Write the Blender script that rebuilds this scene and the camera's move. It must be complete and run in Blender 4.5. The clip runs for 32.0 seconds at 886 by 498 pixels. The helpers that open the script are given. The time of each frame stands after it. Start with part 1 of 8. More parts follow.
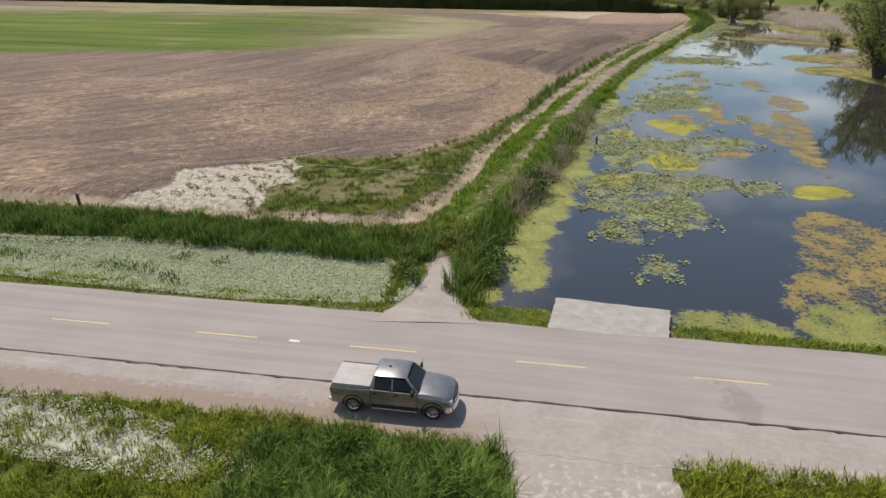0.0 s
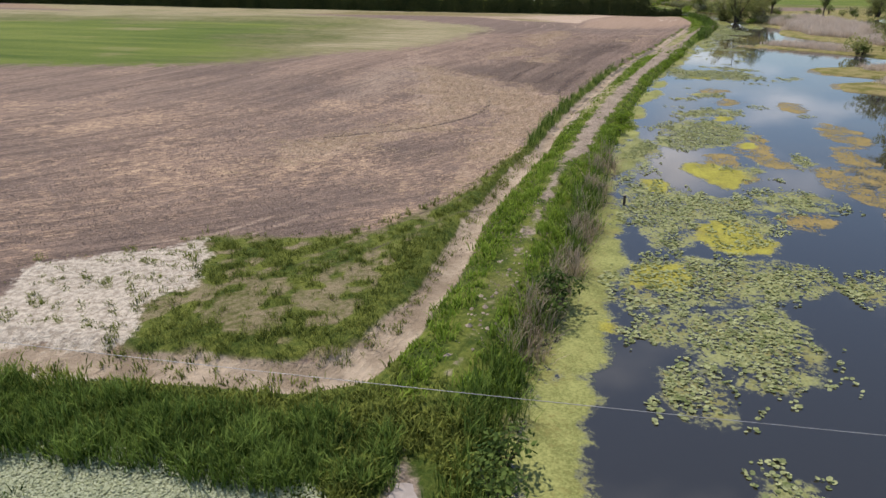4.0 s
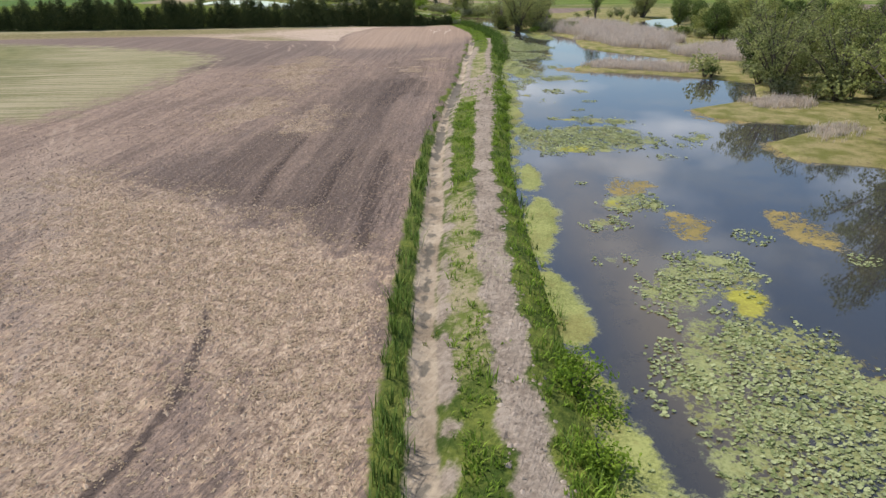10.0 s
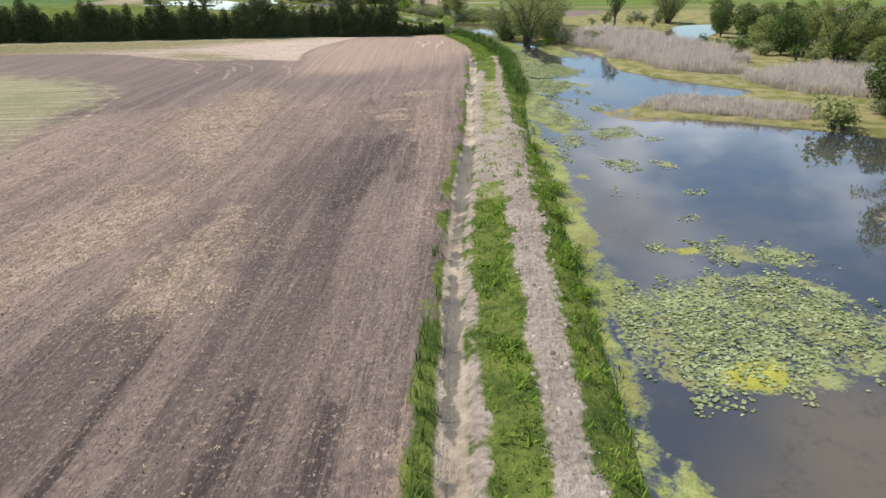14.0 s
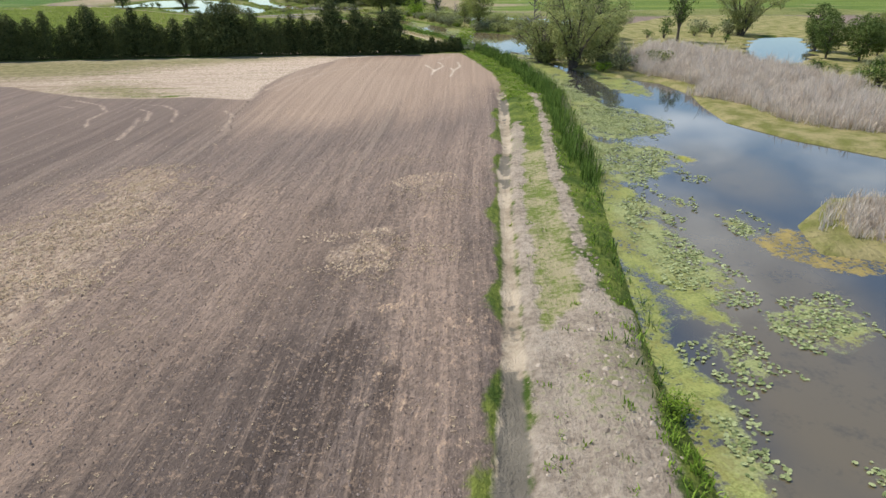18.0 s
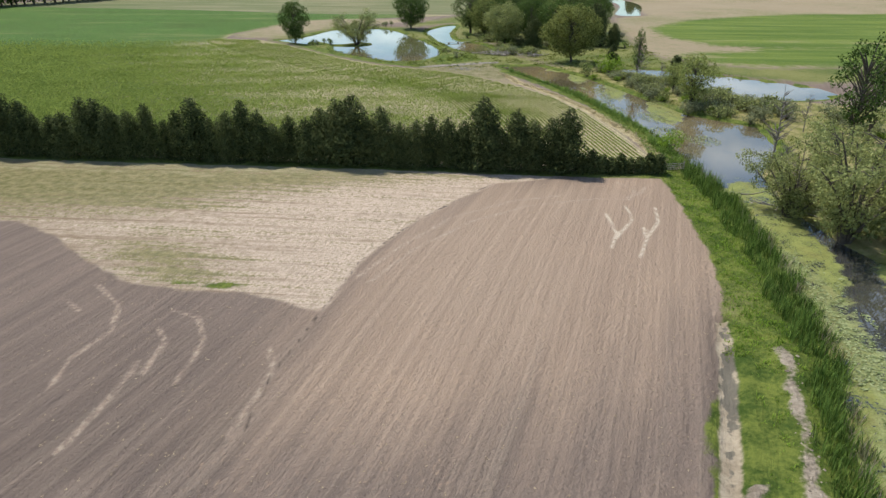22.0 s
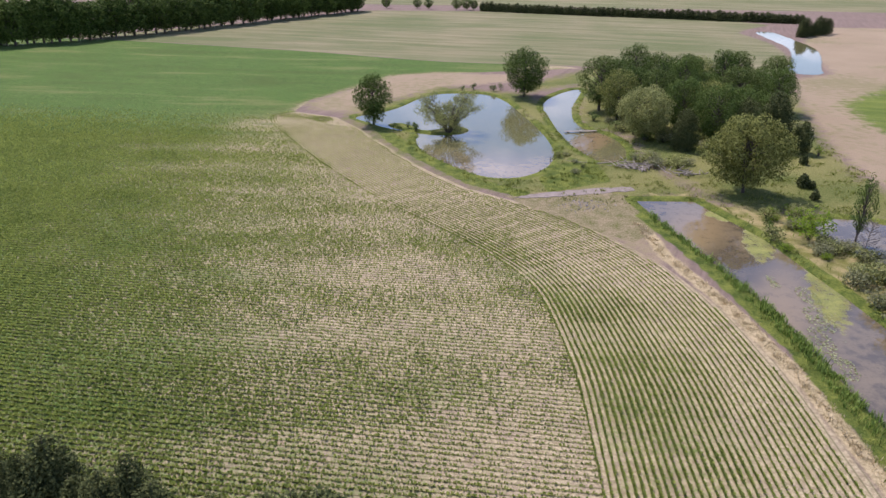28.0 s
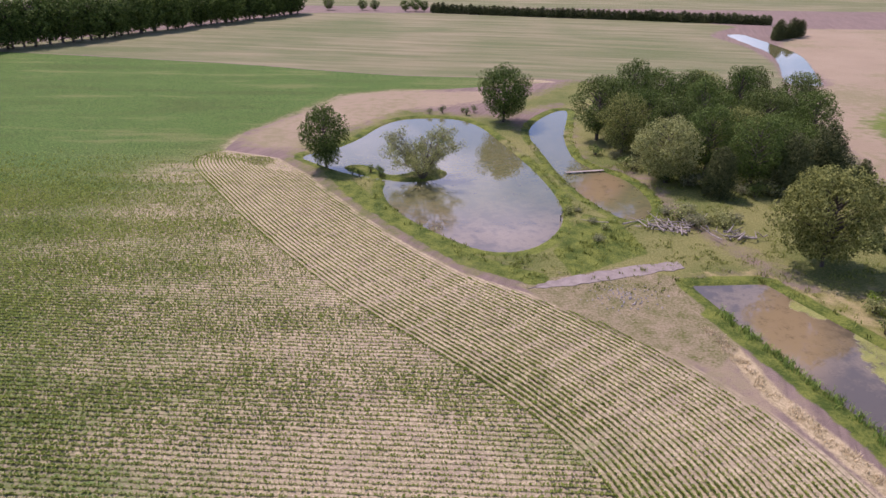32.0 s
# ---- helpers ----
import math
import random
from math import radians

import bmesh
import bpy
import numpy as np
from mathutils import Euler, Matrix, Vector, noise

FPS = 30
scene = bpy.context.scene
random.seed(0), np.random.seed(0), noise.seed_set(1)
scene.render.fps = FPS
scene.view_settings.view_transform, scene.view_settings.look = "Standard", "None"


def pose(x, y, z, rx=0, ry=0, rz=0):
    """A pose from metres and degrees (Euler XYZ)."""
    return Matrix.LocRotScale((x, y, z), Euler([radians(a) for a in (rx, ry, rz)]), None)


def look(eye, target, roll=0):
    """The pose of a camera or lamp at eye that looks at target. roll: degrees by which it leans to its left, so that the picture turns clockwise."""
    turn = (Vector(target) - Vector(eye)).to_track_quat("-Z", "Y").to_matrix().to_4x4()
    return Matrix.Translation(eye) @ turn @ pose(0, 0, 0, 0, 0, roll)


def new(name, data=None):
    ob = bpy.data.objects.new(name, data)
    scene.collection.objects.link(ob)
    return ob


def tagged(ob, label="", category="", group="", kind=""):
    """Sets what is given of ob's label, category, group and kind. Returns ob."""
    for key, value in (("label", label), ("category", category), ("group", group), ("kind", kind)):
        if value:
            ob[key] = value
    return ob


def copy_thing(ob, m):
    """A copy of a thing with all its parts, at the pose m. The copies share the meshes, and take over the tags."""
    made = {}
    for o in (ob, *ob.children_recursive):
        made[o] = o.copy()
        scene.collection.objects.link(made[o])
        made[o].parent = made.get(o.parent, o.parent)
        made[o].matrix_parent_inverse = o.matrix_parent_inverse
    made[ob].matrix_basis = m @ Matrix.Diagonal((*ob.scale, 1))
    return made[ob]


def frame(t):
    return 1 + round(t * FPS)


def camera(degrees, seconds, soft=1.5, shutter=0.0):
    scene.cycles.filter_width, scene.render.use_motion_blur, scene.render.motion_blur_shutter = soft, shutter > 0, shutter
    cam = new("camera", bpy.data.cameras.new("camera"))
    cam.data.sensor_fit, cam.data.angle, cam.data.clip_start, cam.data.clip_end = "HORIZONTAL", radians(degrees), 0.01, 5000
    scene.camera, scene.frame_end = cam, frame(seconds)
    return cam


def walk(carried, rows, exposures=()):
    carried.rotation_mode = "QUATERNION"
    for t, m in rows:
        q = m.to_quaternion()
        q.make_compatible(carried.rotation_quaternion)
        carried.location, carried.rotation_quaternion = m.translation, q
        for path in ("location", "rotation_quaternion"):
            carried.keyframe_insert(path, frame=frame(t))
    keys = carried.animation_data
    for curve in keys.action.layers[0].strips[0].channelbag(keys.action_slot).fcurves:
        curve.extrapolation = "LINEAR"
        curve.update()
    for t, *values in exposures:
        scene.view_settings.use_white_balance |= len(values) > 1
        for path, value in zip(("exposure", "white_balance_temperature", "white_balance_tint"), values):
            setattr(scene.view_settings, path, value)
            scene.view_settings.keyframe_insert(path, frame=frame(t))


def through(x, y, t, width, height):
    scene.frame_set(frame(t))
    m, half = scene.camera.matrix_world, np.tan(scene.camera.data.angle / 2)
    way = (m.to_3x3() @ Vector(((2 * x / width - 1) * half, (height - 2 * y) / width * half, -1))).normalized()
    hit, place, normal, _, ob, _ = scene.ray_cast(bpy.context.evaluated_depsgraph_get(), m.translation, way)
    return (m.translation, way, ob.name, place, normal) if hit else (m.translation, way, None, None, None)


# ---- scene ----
cam = camera(67.7, 32.0)

# seconds, x, y, z, yaw, pitch, roll
FLIGHT = """0 -.26 -25.49 18.3 1.76 -23.3 -0.45
0.5 -.25 -24.67 18.3 1.74 -23.3 -0.45
1 -.22 -23.07 18.29 1.71 -23.32 -0.48
1.5 -.2 -21.02 18.27 1.69 -23.32 -0.48
2 -.17 -18.53 18.25 1.66 -23.35 -0.52
2.5 -.1 -15.35 18.25 1.57 -23.35 -0.6
4.5 0.00 0.00 18.30 0.2 -23.3 -0.5
5 0.00 4.58 18.30 -0.7 -23.3 -0.5
5.5 0.30 9.15 18.30 -4.5 -23.3 -0.4
6 0.30 14.03 18.30 -7.9 -23.2 -0.4
6.5 0.61 19.21 18.30 -10 -23.2 -0.3
7 1.22 25.01 18.30 -13.2 -23.2 -0.3
7.5 1.53 30.50 18.30 -14.4 -23.2 -0.3
8 2.44 35.69 18.30 -17.5 -23.2 -0.2
8.5 3.35 41.18 18.30 -18.2 -23.2 -0.2
9 4.58 46.66 18.30 -19.7 -23.2 -0.2
9.5 5.49 52.16 18.30 -20.7 -23.2 -0.2
10 7.01 57.34 18.30 -20.7 -23.2 -0.2
10.5 8.54 62.83 18.30 -20.8 -23.3 -0.2
11 10.07 68.02 18.30 -21.5 -23.3 -0.2
11.5 11.89 73.20 18.30 -21.5 -23.3 -0.2
12 13.42 78.69 18.30 -21.5 -23.3 -0.3
12.5 15.55 83.88 18.30 -21.5 -23.4 -0.3
13 17.39 89.06 18.30 -21.5 -23.4 -0.3
13.5 19.21 94.25 18.30 -21.9 -23.4 -0.3
14 21.35 99.73 18.30 -22 -23.5 -0.3
14.5 23.18 104.92 18.30 -22.1 -23.5 -0.3
16.5 31.72 125.66 18.30 -22 -23.6 -0.4
17 33.86 130.84 18.30 -22 -23.7 -0.4
17.5 35.99 136.03 18.30 -21.8 -23.7 -0.4
18 38.12 141.22 18.30 -20.5 -23.8 -0.5
18.5 40.26 146.40 18.61 -16.4 -23.9 -0.6
19 42.40 151.89 19.82 -15.6 -24 -0.5
19.5 44.22 156.47 21.35 -15.5 -24 -0.5
20 46.05 161.96 23.18 -14.1 -24.1 -0.5
20.5 47.88 167.14 25.01 -11.1 -24.1 -0.5
21 49.72 172.63 26.84 -6.5 -24.2 -0.4
21.5 51.55 178.12 28.67 -5.4 -24.2 -0.4
22 52.76 183.31 30.50 -4.1 -24.3 -0.4
22.5 53.98 188.79 32.33 -2.6 -24.3 -0.4
23 55.20 194.28 34.16 -1.3 -24.4 -0.4
23.5 56.12 199.78 35.99 -0.1 -24.4 -0.4
24 57.03 205.27 37.82 1.6 -24.5 -0.4
24.5 57.65 210.75 39.65 3 -24.5 -0.4
25 58.26 216.24 41.48 4.2 -24.5 -0.4
25.5 58.56 221.73 43.31 5.5 -24.5 -0.4
26 58.87 227.22 45.14 6.5 -24.5 -0.4
26.5 58.87 232.72 46.36 6.5 -24.5 -0.4
28.5 58.56 254.37 46.36 6.6 -24.5 -0.4
29 57.95 259.86 46.36 6.6 -24.5 -0.4
29.5 57.34 265.05 46.36 6.7 -24.6 -0.4
30 56.42 270.54 46.36 6.1 -24.6 -0.4
30.5 54.90 275.42 46.66 4.9 -24.6 -0.5
31 53.07 280.30 46.36 4.2 -24.6 -0.5
31.5 50.63 284.87 46.36 3.1 -24.6 -0.5
32 48.19 289.44 46.36 1.7 -24.7 -0.5"""
ROWS = [[float(v) for v in line.split()] for line in FLIGHT.split("\n")]
walk(cam, [(t, pose(x, y, z, 90 + p, r, w)) for t, x, y, z, w, p, r in ROWS], [(0, -0.16, 7400, 12), (2.5, -0.16, 7250, 12), (5, 0.0, 7000, 18), (7, 0.12, 6850, 16), (10, 0.03, 6820, 12), (14, 0.25, 6680, 10), (17, 0.2, 6720, 8), (21, 0.08, 6750, 5), (22, 0.07, 6750, 5), (24, -0.06, 6650, 4), (25, 0.05, 6600, 8), (26, 0.24, 6360, 14), (28.5, 0.18, 6550, 31), (32, 0.16, 6600, 40)])

# ---- sun, sky ----
SUN_AZ, SUN_EL = 40.0, 58.0  # degrees left of +y, above the ground
sun_dir = Vector((-math.sin(radians(SUN_AZ)) * math.cos(radians(SUN_EL)), math.cos(radians(SUN_AZ)) * math.cos(radians(SUN_EL)), math.sin(radians(SUN_EL))))
sun = new("sun", bpy.data.lights.new("sun", "SUN"))
sun.data.energy, sun.data.angle, sun.data.color = 4.35, radians(0.55), (1.0, 0.955, 0.885)
sun.matrix_world = look((0, 0, 200), Vector((0, 0, 200)) - sun_dir)

world = bpy.data.worlds.new("sky")
scene.world = world
world.use_nodes = True
wn, wl = world.node_tree.nodes, world.node_tree.links
sky = wn.new("ShaderNodeTexSky")
sky.sky_type, sky.sun_disc = "NISHITA", False
sky.sun_elevation, sky.sun_rotation = radians(SUN_EL), radians(-SUN_AZ)
sky.altitude, sky.air_density, sky.dust_density, sky.ozone_density = 200, 1.05, 0.15, 4.0
# scattered thin clouds over the whole sky
wco = wn.new("ShaderNodeTexCoord")
wsep = wn.new("ShaderNodeSeparateXYZ")
wl.new(wco.outputs["Generated"], wsep.inputs[0])
wden = wn.new("ShaderNodeMath")
wden.operation = "ADD"
wden.inputs[1].default_value = 0.18
wl.new(wsep.outputs["Z"], wden.inputs[0])
wdiv = wn.new("ShaderNodeVectorMath")
wdiv.operation = "DIVIDE"
wl.new(wco.outputs["Generated"], wdiv.inputs[0])
wl.new(wden.outputs[0], wdiv.inputs[1])
wnoise = wn.new("ShaderNodeTexNoise")
wnoise.inputs["Scale"].default_value, wnoise.inputs["Detail"].default_value = 1.9, 6.0
wl.new(wdiv.outputs[0], wnoise.inputs["Vector"])
wramp = wn.new("ShaderNodeMapRange")
wramp.inputs["From Min"].default_value, wramp.inputs["From Max"].default_value = 0.5, 0.8
wramp.inputs["To Max"].default_value = 0.7
wl.new(wnoise.outputs["Fac"], wramp.inputs["Value"])
wmix = wn.new("ShaderNodeMix")
wmix.data_type = "RGBA"
wmix.inputs["B"].default_value = (12.5, 13.0, 13.8, 1)
wl.new(wramp.outputs[0], wmix.inputs["Factor"])
wl.new(sky.outputs[0], wmix.inputs["A"])
wbg = wn["Background"]
wbg.inputs["Strength"].default_value = 0.14
wl.new(wmix.outputs["Result"], wbg.inputs["Color"])
scene.view_settings.exposure = 0.0

# ---- materials ----
class Graph:
    """A short hand for node materials."""

    def __init__(self, name, rough=0.9, spec=0.2):
        self.mat = bpy.data.materials.new(name)
        self.mat.use_nodes = True
        self.nt = self.mat.node_tree
        self.bsdf = self.nt.nodes["Principled BSDF"]
        self.bsdf.inputs["Roughness"].default_value = rough
        self.bsdf.inputs["Specular IOR Level"].default_value = spec
        self.pos = self.add("ShaderNodeNewGeometry").outputs["Position"]

    def add(self, kind):
        return self.nt.nodes.new(kind)

    def put(self, socket, value):
        if isinstance(value, bpy.types.NodeSocket):
            self.nt.links.new(value, socket)
        elif isinstance(value, tuple) and len(value) == 3 and socket.type == "RGBA":
            socket.default_value = (*value, 1)
        else:
            socket.default_value = value

    def attr(self, name, what="Fac"):
        n = self.add("ShaderNodeAttribute")
        n.attribute_name = name
        return n.outputs[what]

    def noise(self, scale, detail=4.0, rough=0.55, vec=None, what="Fac"):
        n = self.add("ShaderNodeTexNoise")
        n.inputs["Scale"].default_value, n.inputs["Detail"].default_value, n.inputs["Roughness"].default_value = scale, detail, rough
        self.put(n.inputs["Vector"], vec or self.pos)
        return n.outputs[what]

    def voronoi(self, scale, vec=None, what="Distance"):
        n = self.add("ShaderNodeTexVoronoi")
        n.inputs["Scale"].default_value = scale
        self.put(n.inputs["Vector"], vec or self.pos)
        return n.outputs[what]

    def math(self, op, a, b=0.0):
        n = self.add("ShaderNodeMath")
        n.operation = op
        self.put(n.inputs[0], a), self.put(n.inputs[1], b)
        return n.outputs[0]

    def vec(self, x, y, z=0.0):
        n = self.add("ShaderNodeCombineXYZ")
        self.put(n.inputs[0], x), self.put(n.inputs[1], y), self.put(n.inputs[2], z)
        return n.outputs[0]

    def xyz(self, which):
        n = self.add("ShaderNodeSeparateXYZ")
        self.put(n.inputs[0], self.pos)
        return n.outputs[which]

    def step(self, value, lo, hi, to=1.0):
        n = self.add("ShaderNodeMapRange")
        n.interpolation_type = "SMOOTHSTEP"
        n.inputs["From Min"].default_value, n.inputs["From Max"].default_value, n.inputs["To Max"].default_value = lo, hi, to
        self.put(n.inputs["Value"], value)
        return n.outputs[0]

    def mix(self, fac, a, b, blend="MIX"):
        n = self.add("ShaderNodeMix")
        n.data_type, n.blend_type = "RGBA", blend
        self.put(n.inputs["Factor"], fac), self.put(n.inputs["A"], a), self.put(n.inputs["B"], b)
        return n.outputs["Result"]

    def random(self):
        return self.add("ShaderNodeObjectInfo").outputs["Random"]

    def island(self):
        return self.add("ShaderNodeNewGeometry").outputs["Random Per Island"]

    def bump(self, height, strength=0.5, distance=0.1):
        n = self.add("ShaderNodeBump")
        n.inputs["Strength"].default_value, n.inputs["Distance"].default_value = strength, distance
        self.put(n.inputs["Height"], height)
        self.nt.links.new(n.outputs[0], self.bsdf.inputs["Normal"])

    def color(self, value):
        self.put(self.bsdf.inputs["Base Color"], value)
        return self


def plain(name, a, b, scale=3.0, rough=0.85, metal=0.0, spec=0.3, bump=0.0):
    """A surface of two near tones at two scales."""
    g = Graph(name, rough, spec)
    n = g.math("ADD", g.math("MULTIPLY", g.noise(scale), 0.6), g.math("MULTIPLY", g.noise(scale * 9), 0.4))
    g.color(g.mix(g.step(n, 0.3, 0.7), a, b))
    g.bsdf.inputs["Metallic"].default_value = metal
    if bump:
        g.bump(g.noise(scale * 12), bump, 0.03)
    return g.mat


def leafy(name, dark, light, through=0.35, patch=0.25, tuft=0.9):
    """Leaves: varied from piece to piece and over metres, letting some light through."""
    g = Graph(name, 0.75, 0.06)
    f = g.math("ADD", g.math("MULTIPLY", g.island(), 0.6), g.math("MULTIPLY", g.noise(patch, 3.0), 0.6))
    f = g.math("ADD", f, g.math("MULTIPLY", g.math("SUBTRACT", g.noise(1.7, 2.0), 0.5), tuft))
    f = g.math("ADD", f, g.math("MULTIPLY", g.random(), 0.25))
    c = g.mix(g.step(f, 0.2, 1.05), dark, light)
    g.color(c)
    tr = g.add("ShaderNodeBsdfTranslucent")
    g.put(tr.inputs["Color"], c)
    mx = g.add("ShaderNodeMixShader")
    mx.inputs[0].default_value = through
    g.nt.links.new(g.bsdf.outputs[0], mx.inputs[1])
    g.nt.links.new(tr.outputs[0], mx.inputs[2])
    g.nt.links.new(mx.outputs[0], g.nt.nodes["Material Output"].inputs["Surface"])
    return g.mat


def ground_material():
    g = Graph("ground", 0.95, 0.1)
    big, mid, fine = g.noise(0.045, 5.0), g.noise(0.35, 5.0), g.noise(2.6, 6.0, 0.65)
    grain = g.noise(9.0, 4.0, 0.7)
    u = g.attr("u")
    along = g.xyz(1)
    # tilled soil: long passes of the plough beside finer furrows
    streak = g.noise(1.0, 5.0, 0.6, g.vec(g.math("MULTIPLY", u, 1.1), g.math("MULTIPLY", along, 0.035), 0))
    furrow = g.noise(1.0, 3.0, 0.6, g.vec(g.math("MULTIPLY", u, 3.4), g.math("MULTIPLY", along, 0.22), 3.0))
    chaff = g.noise(1.0, 4.0, 0.7, g.vec(g.math("MULTIPLY", u, 5.5), g.math("MULTIPLY", along, 2.2), 7.0))
    clump = g.noise(1.0, 5.0, 0.66, g.vec(g.math("MULTIPLY", u, 2.3), g.math("MULTIPLY", along, 0.85), 9.0))
    wave = g.noise(0.11, 4.0, 0.6, g.vec(g.math("ADD", g.xyz(0), g.math("MULTIPLY", mid, 5.0)), along, 4.0))
    soil = g.mix(g.step(g.math("ADD", g.math("MULTIPLY", big, 0.65), g.math("MULTIPLY", streak, 0.5)), 0.42, 0.72), SOIL_DARK, SOIL_LIGHT)
    soil = g.mix(g.step(furrow, 0.47, 0.66, 0.75), soil, SOIL_DEEP)
    soil = g.mix(g.step(fine, 0.5, 0.66, 0.55), soil, SOIL_DEEP)
    soil = g.mix(g.step(grain, 0.56, 0.72, 0.5), soil, SOIL_DRY)
    soil = g.mix(g.step(g.math("ADD", g.attr("dark"), g.math("MULTIPLY", g.math("SUBTRACT", streak, 0.5), 6.0)), -0.6, 2.0, 0.7), soil, SOIL_DEEP)
    scar = g.math("ADD", g.attr("scar"), g.math("ADD", g.math("MULTIPLY", g.math("SUBTRACT", furrow, 0.5), 2.2), g.math("MULTIPLY", g.math("SUBTRACT", fine, 0.5), 1.4)))
    soil = g.mix(g.step(scar, -0.2, 0.6, 0.8), soil, (0.05, 0.039, 0.035))
    amount = g.math("ADD", g.math("MULTIPLY", g.step(g.math("ADD", g.attr("straw"), g.math("ADD", g.math("MULTIPLY", g.math("SUBTRACT", mid, 0.5), 5.0), g.math("MULTIPLY", g.math("SUBTRACT", fine, 0.5), 3.0))), -1.4, 1.8), 0.115), g.math("MULTIPLY", g.math("SUBTRACT", big, 0.5), 0.22))
    amount = g.math("ADD", amount, g.math("MULTIPLY", g.math("SUBTRACT", wave, 0.5), 0.3))
    amount = g.math("SUBTRACT", amount, g.math("MULTIPLY", g.step(g.attr("dark"), -2.0, 3.0), 0.09))
    run = g.noise(1.0, 4.0, 0.6, g.vec(g.math("MULTIPLY", u, 0.36), g.math("MULTIPLY", along, 0.02), 15.0))
    soil = g.mix(g.step(run, 0.5, 0.62, 0.4), soil, SOIL_LIGHT)
    soil = g.mix(g.step(g.math("SUBTRACT", 1.0, run), 0.5, 0.62, 0.45), soil, SOIL_DEEP)
    tex = g.math("ADD", g.math("MULTIPLY", clump, 0.6), g.math("MULTIPLY", chaff, 0.4))
    soil = g.mix(g.step(g.math("SUBTRACT", 1.0, tex), 0.52, 0.58, 0.42), soil, SOIL_DEEP)
    line = g.noise(1.0, 3.0, 0.6, g.vec(g.math("MULTIPLY", u, 5.0), g.math("MULTIPLY", along, 0.07), 12.0))
    soil = g.mix(g.math("MULTIPLY", g.step(g.math("ADD", g.attr("dry"), g.math("MULTIPLY", g.math("SUBTRACT", streak, 0.5), 10.0)), -4.0, 6.0, 0.62), g.math("ADD", 0.55, g.step(line, 0.3, 0.62, 0.45))), soil, SOIL_DRY)
    soil = g.mix(g.step(line, 0.56, 0.7, 0.45), soil, SOIL_LIGHT)
    amount = g.math("ADD", amount, g.step(along, 108.0, 84.0, 0.045))
    mott = g.math("ADD", g.math("MULTIPLY", g.noise(0.9, 4.0, 0.62), 0.6), g.math("MULTIPLY", clump, 0.4))
    south = g.step(along, 215.0, 185.0)
    soil = g.mix(g.math("MULTIPLY", g.step(mott, 0.5, 0.64, 0.45), south), soil, SOIL_DEEP)
    lump = g.noise(3.3, 5.0, 0.72)
    soil = g.mix(g.math("MULTIPLY", g.step(lump, 0.53, 0.66, 0.6), south), soil, (0.12, 0.09, 0.075))
    soil = g.mix(g.math("MULTIPLY", g.step(lump, 0.47, 0.35, 0.5), south), soil, SOIL_HUSK)
    combed = g.noise(1.0, 3.0, 0.6, g.vec(g.math("MULTIPLY", u, 1.5), g.math("MULTIPLY", along, 0.012), 21.0))
    soil = g.mix(g.math("MULTIPLY", g.step(combed, 0.48, 0.66, 0.34), g.math("SUBTRACT", 1.0, south)), soil, SOIL_DRY)
    soil = g.mix(g.math("MULTIPLY", g.step(combed, 0.5, 0.36, 0.35), g.math("SUBTRACT", 1.0, south)), soil, SOIL_DARK)
    amount = g.math("SUBTRACT", amount, g.math("MULTIPLY", g.math("SUBTRACT", mott, 0.5), 0.45))
    soil = g.mix(g.step(g.math("ADD", tex, amount), 0.55, 0.62, 0.75), soil, SOIL_HUSK)
    soil = g.mix(g.step(g.math("ADD", tex, amount), 0.615, 0.66, 0.9), soil, STRAW)
    paler = g.step(g.math("ADD", g.attr("pale_soil"), g.math("ADD", g.math("MULTIPLY", g.math("SUBTRACT", run, 0.5), 14.0), g.math("MULTIPLY", g.math("SUBTRACT", mid, 0.5), 9.0))), -2.5, 4.0, 0.42)
    soil = g.mix(paler, soil, g.mix(g.step(g.math("ADD", g.math("MULTIPLY", tex, 0.6), g.math("MULTIPLY", streak, 0.4)), 0.42, 0.58), (0.245, 0.178, 0.138), (0.41, 0.298, 0.228)))
    matted = g.step(g.math("ADD", g.attr("straw"), g.math("ADD", g.math("MULTIPLY", g.math("SUBTRACT", mid, 0.5), 6.0), g.math("MULTIPLY", g.math("SUBTRACT", fine, 0.5), 2.0))), -0.7, 0.7, 0.78)
    nest = g.math("ADD", g.math("MULTIPLY", lump, 0.6), g.math("MULTIPLY", clump, 0.4))
    mat_tone = g.mix(g.step(nest, 0.4, 0.52), (0.17, 0.122, 0.09), g.mix(g.step(nest, 0.5, 0.62), (0.4, 0.3, 0.22), (0.56, 0.44, 0.335)))
    soil = g.mix(matted, soil, mat_tone)
    worked = g.mix(g.step(combed, 0.3, 0.74), (0.345, 0.25, 0.186), (0.42, 0.306, 0.23))
    worked = g.mix(g.step(g.math("ADD", g.attr("last_pass"), g.math("MULTIPLY", g.math("SUBTRACT", run, 0.5), 12.0)), -7.0, 6.0), g.mix(g.step(streak, 0.3, 0.72), (0.175, 0.134, 0.114), (0.235, 0.178, 0.148)), worked)
    soil = g.mix(g.step(g.math("ADD", along, g.math("MULTIPLY", g.math("SUBTRACT", run, 0.5), 90.0)), 180.0, 232.0, 0.8), soil, worked)
    col = soil

    def lay(name, tone, soft=0.25, wob=1.2, lo=None):
        nonlocal col
        edge = g.math("ADD", g.attr(name), g.math("MULTIPLY", g.math("SUBTRACT", mid, 0.5), wob * 2.2))
        edge = g.math("ADD", edge, g.math("MULTIPLY", g.math("SUBTRACT", fine, 0.5), wob))
        col = g.mix(g.step(edge, -soft, soft), col, tone)

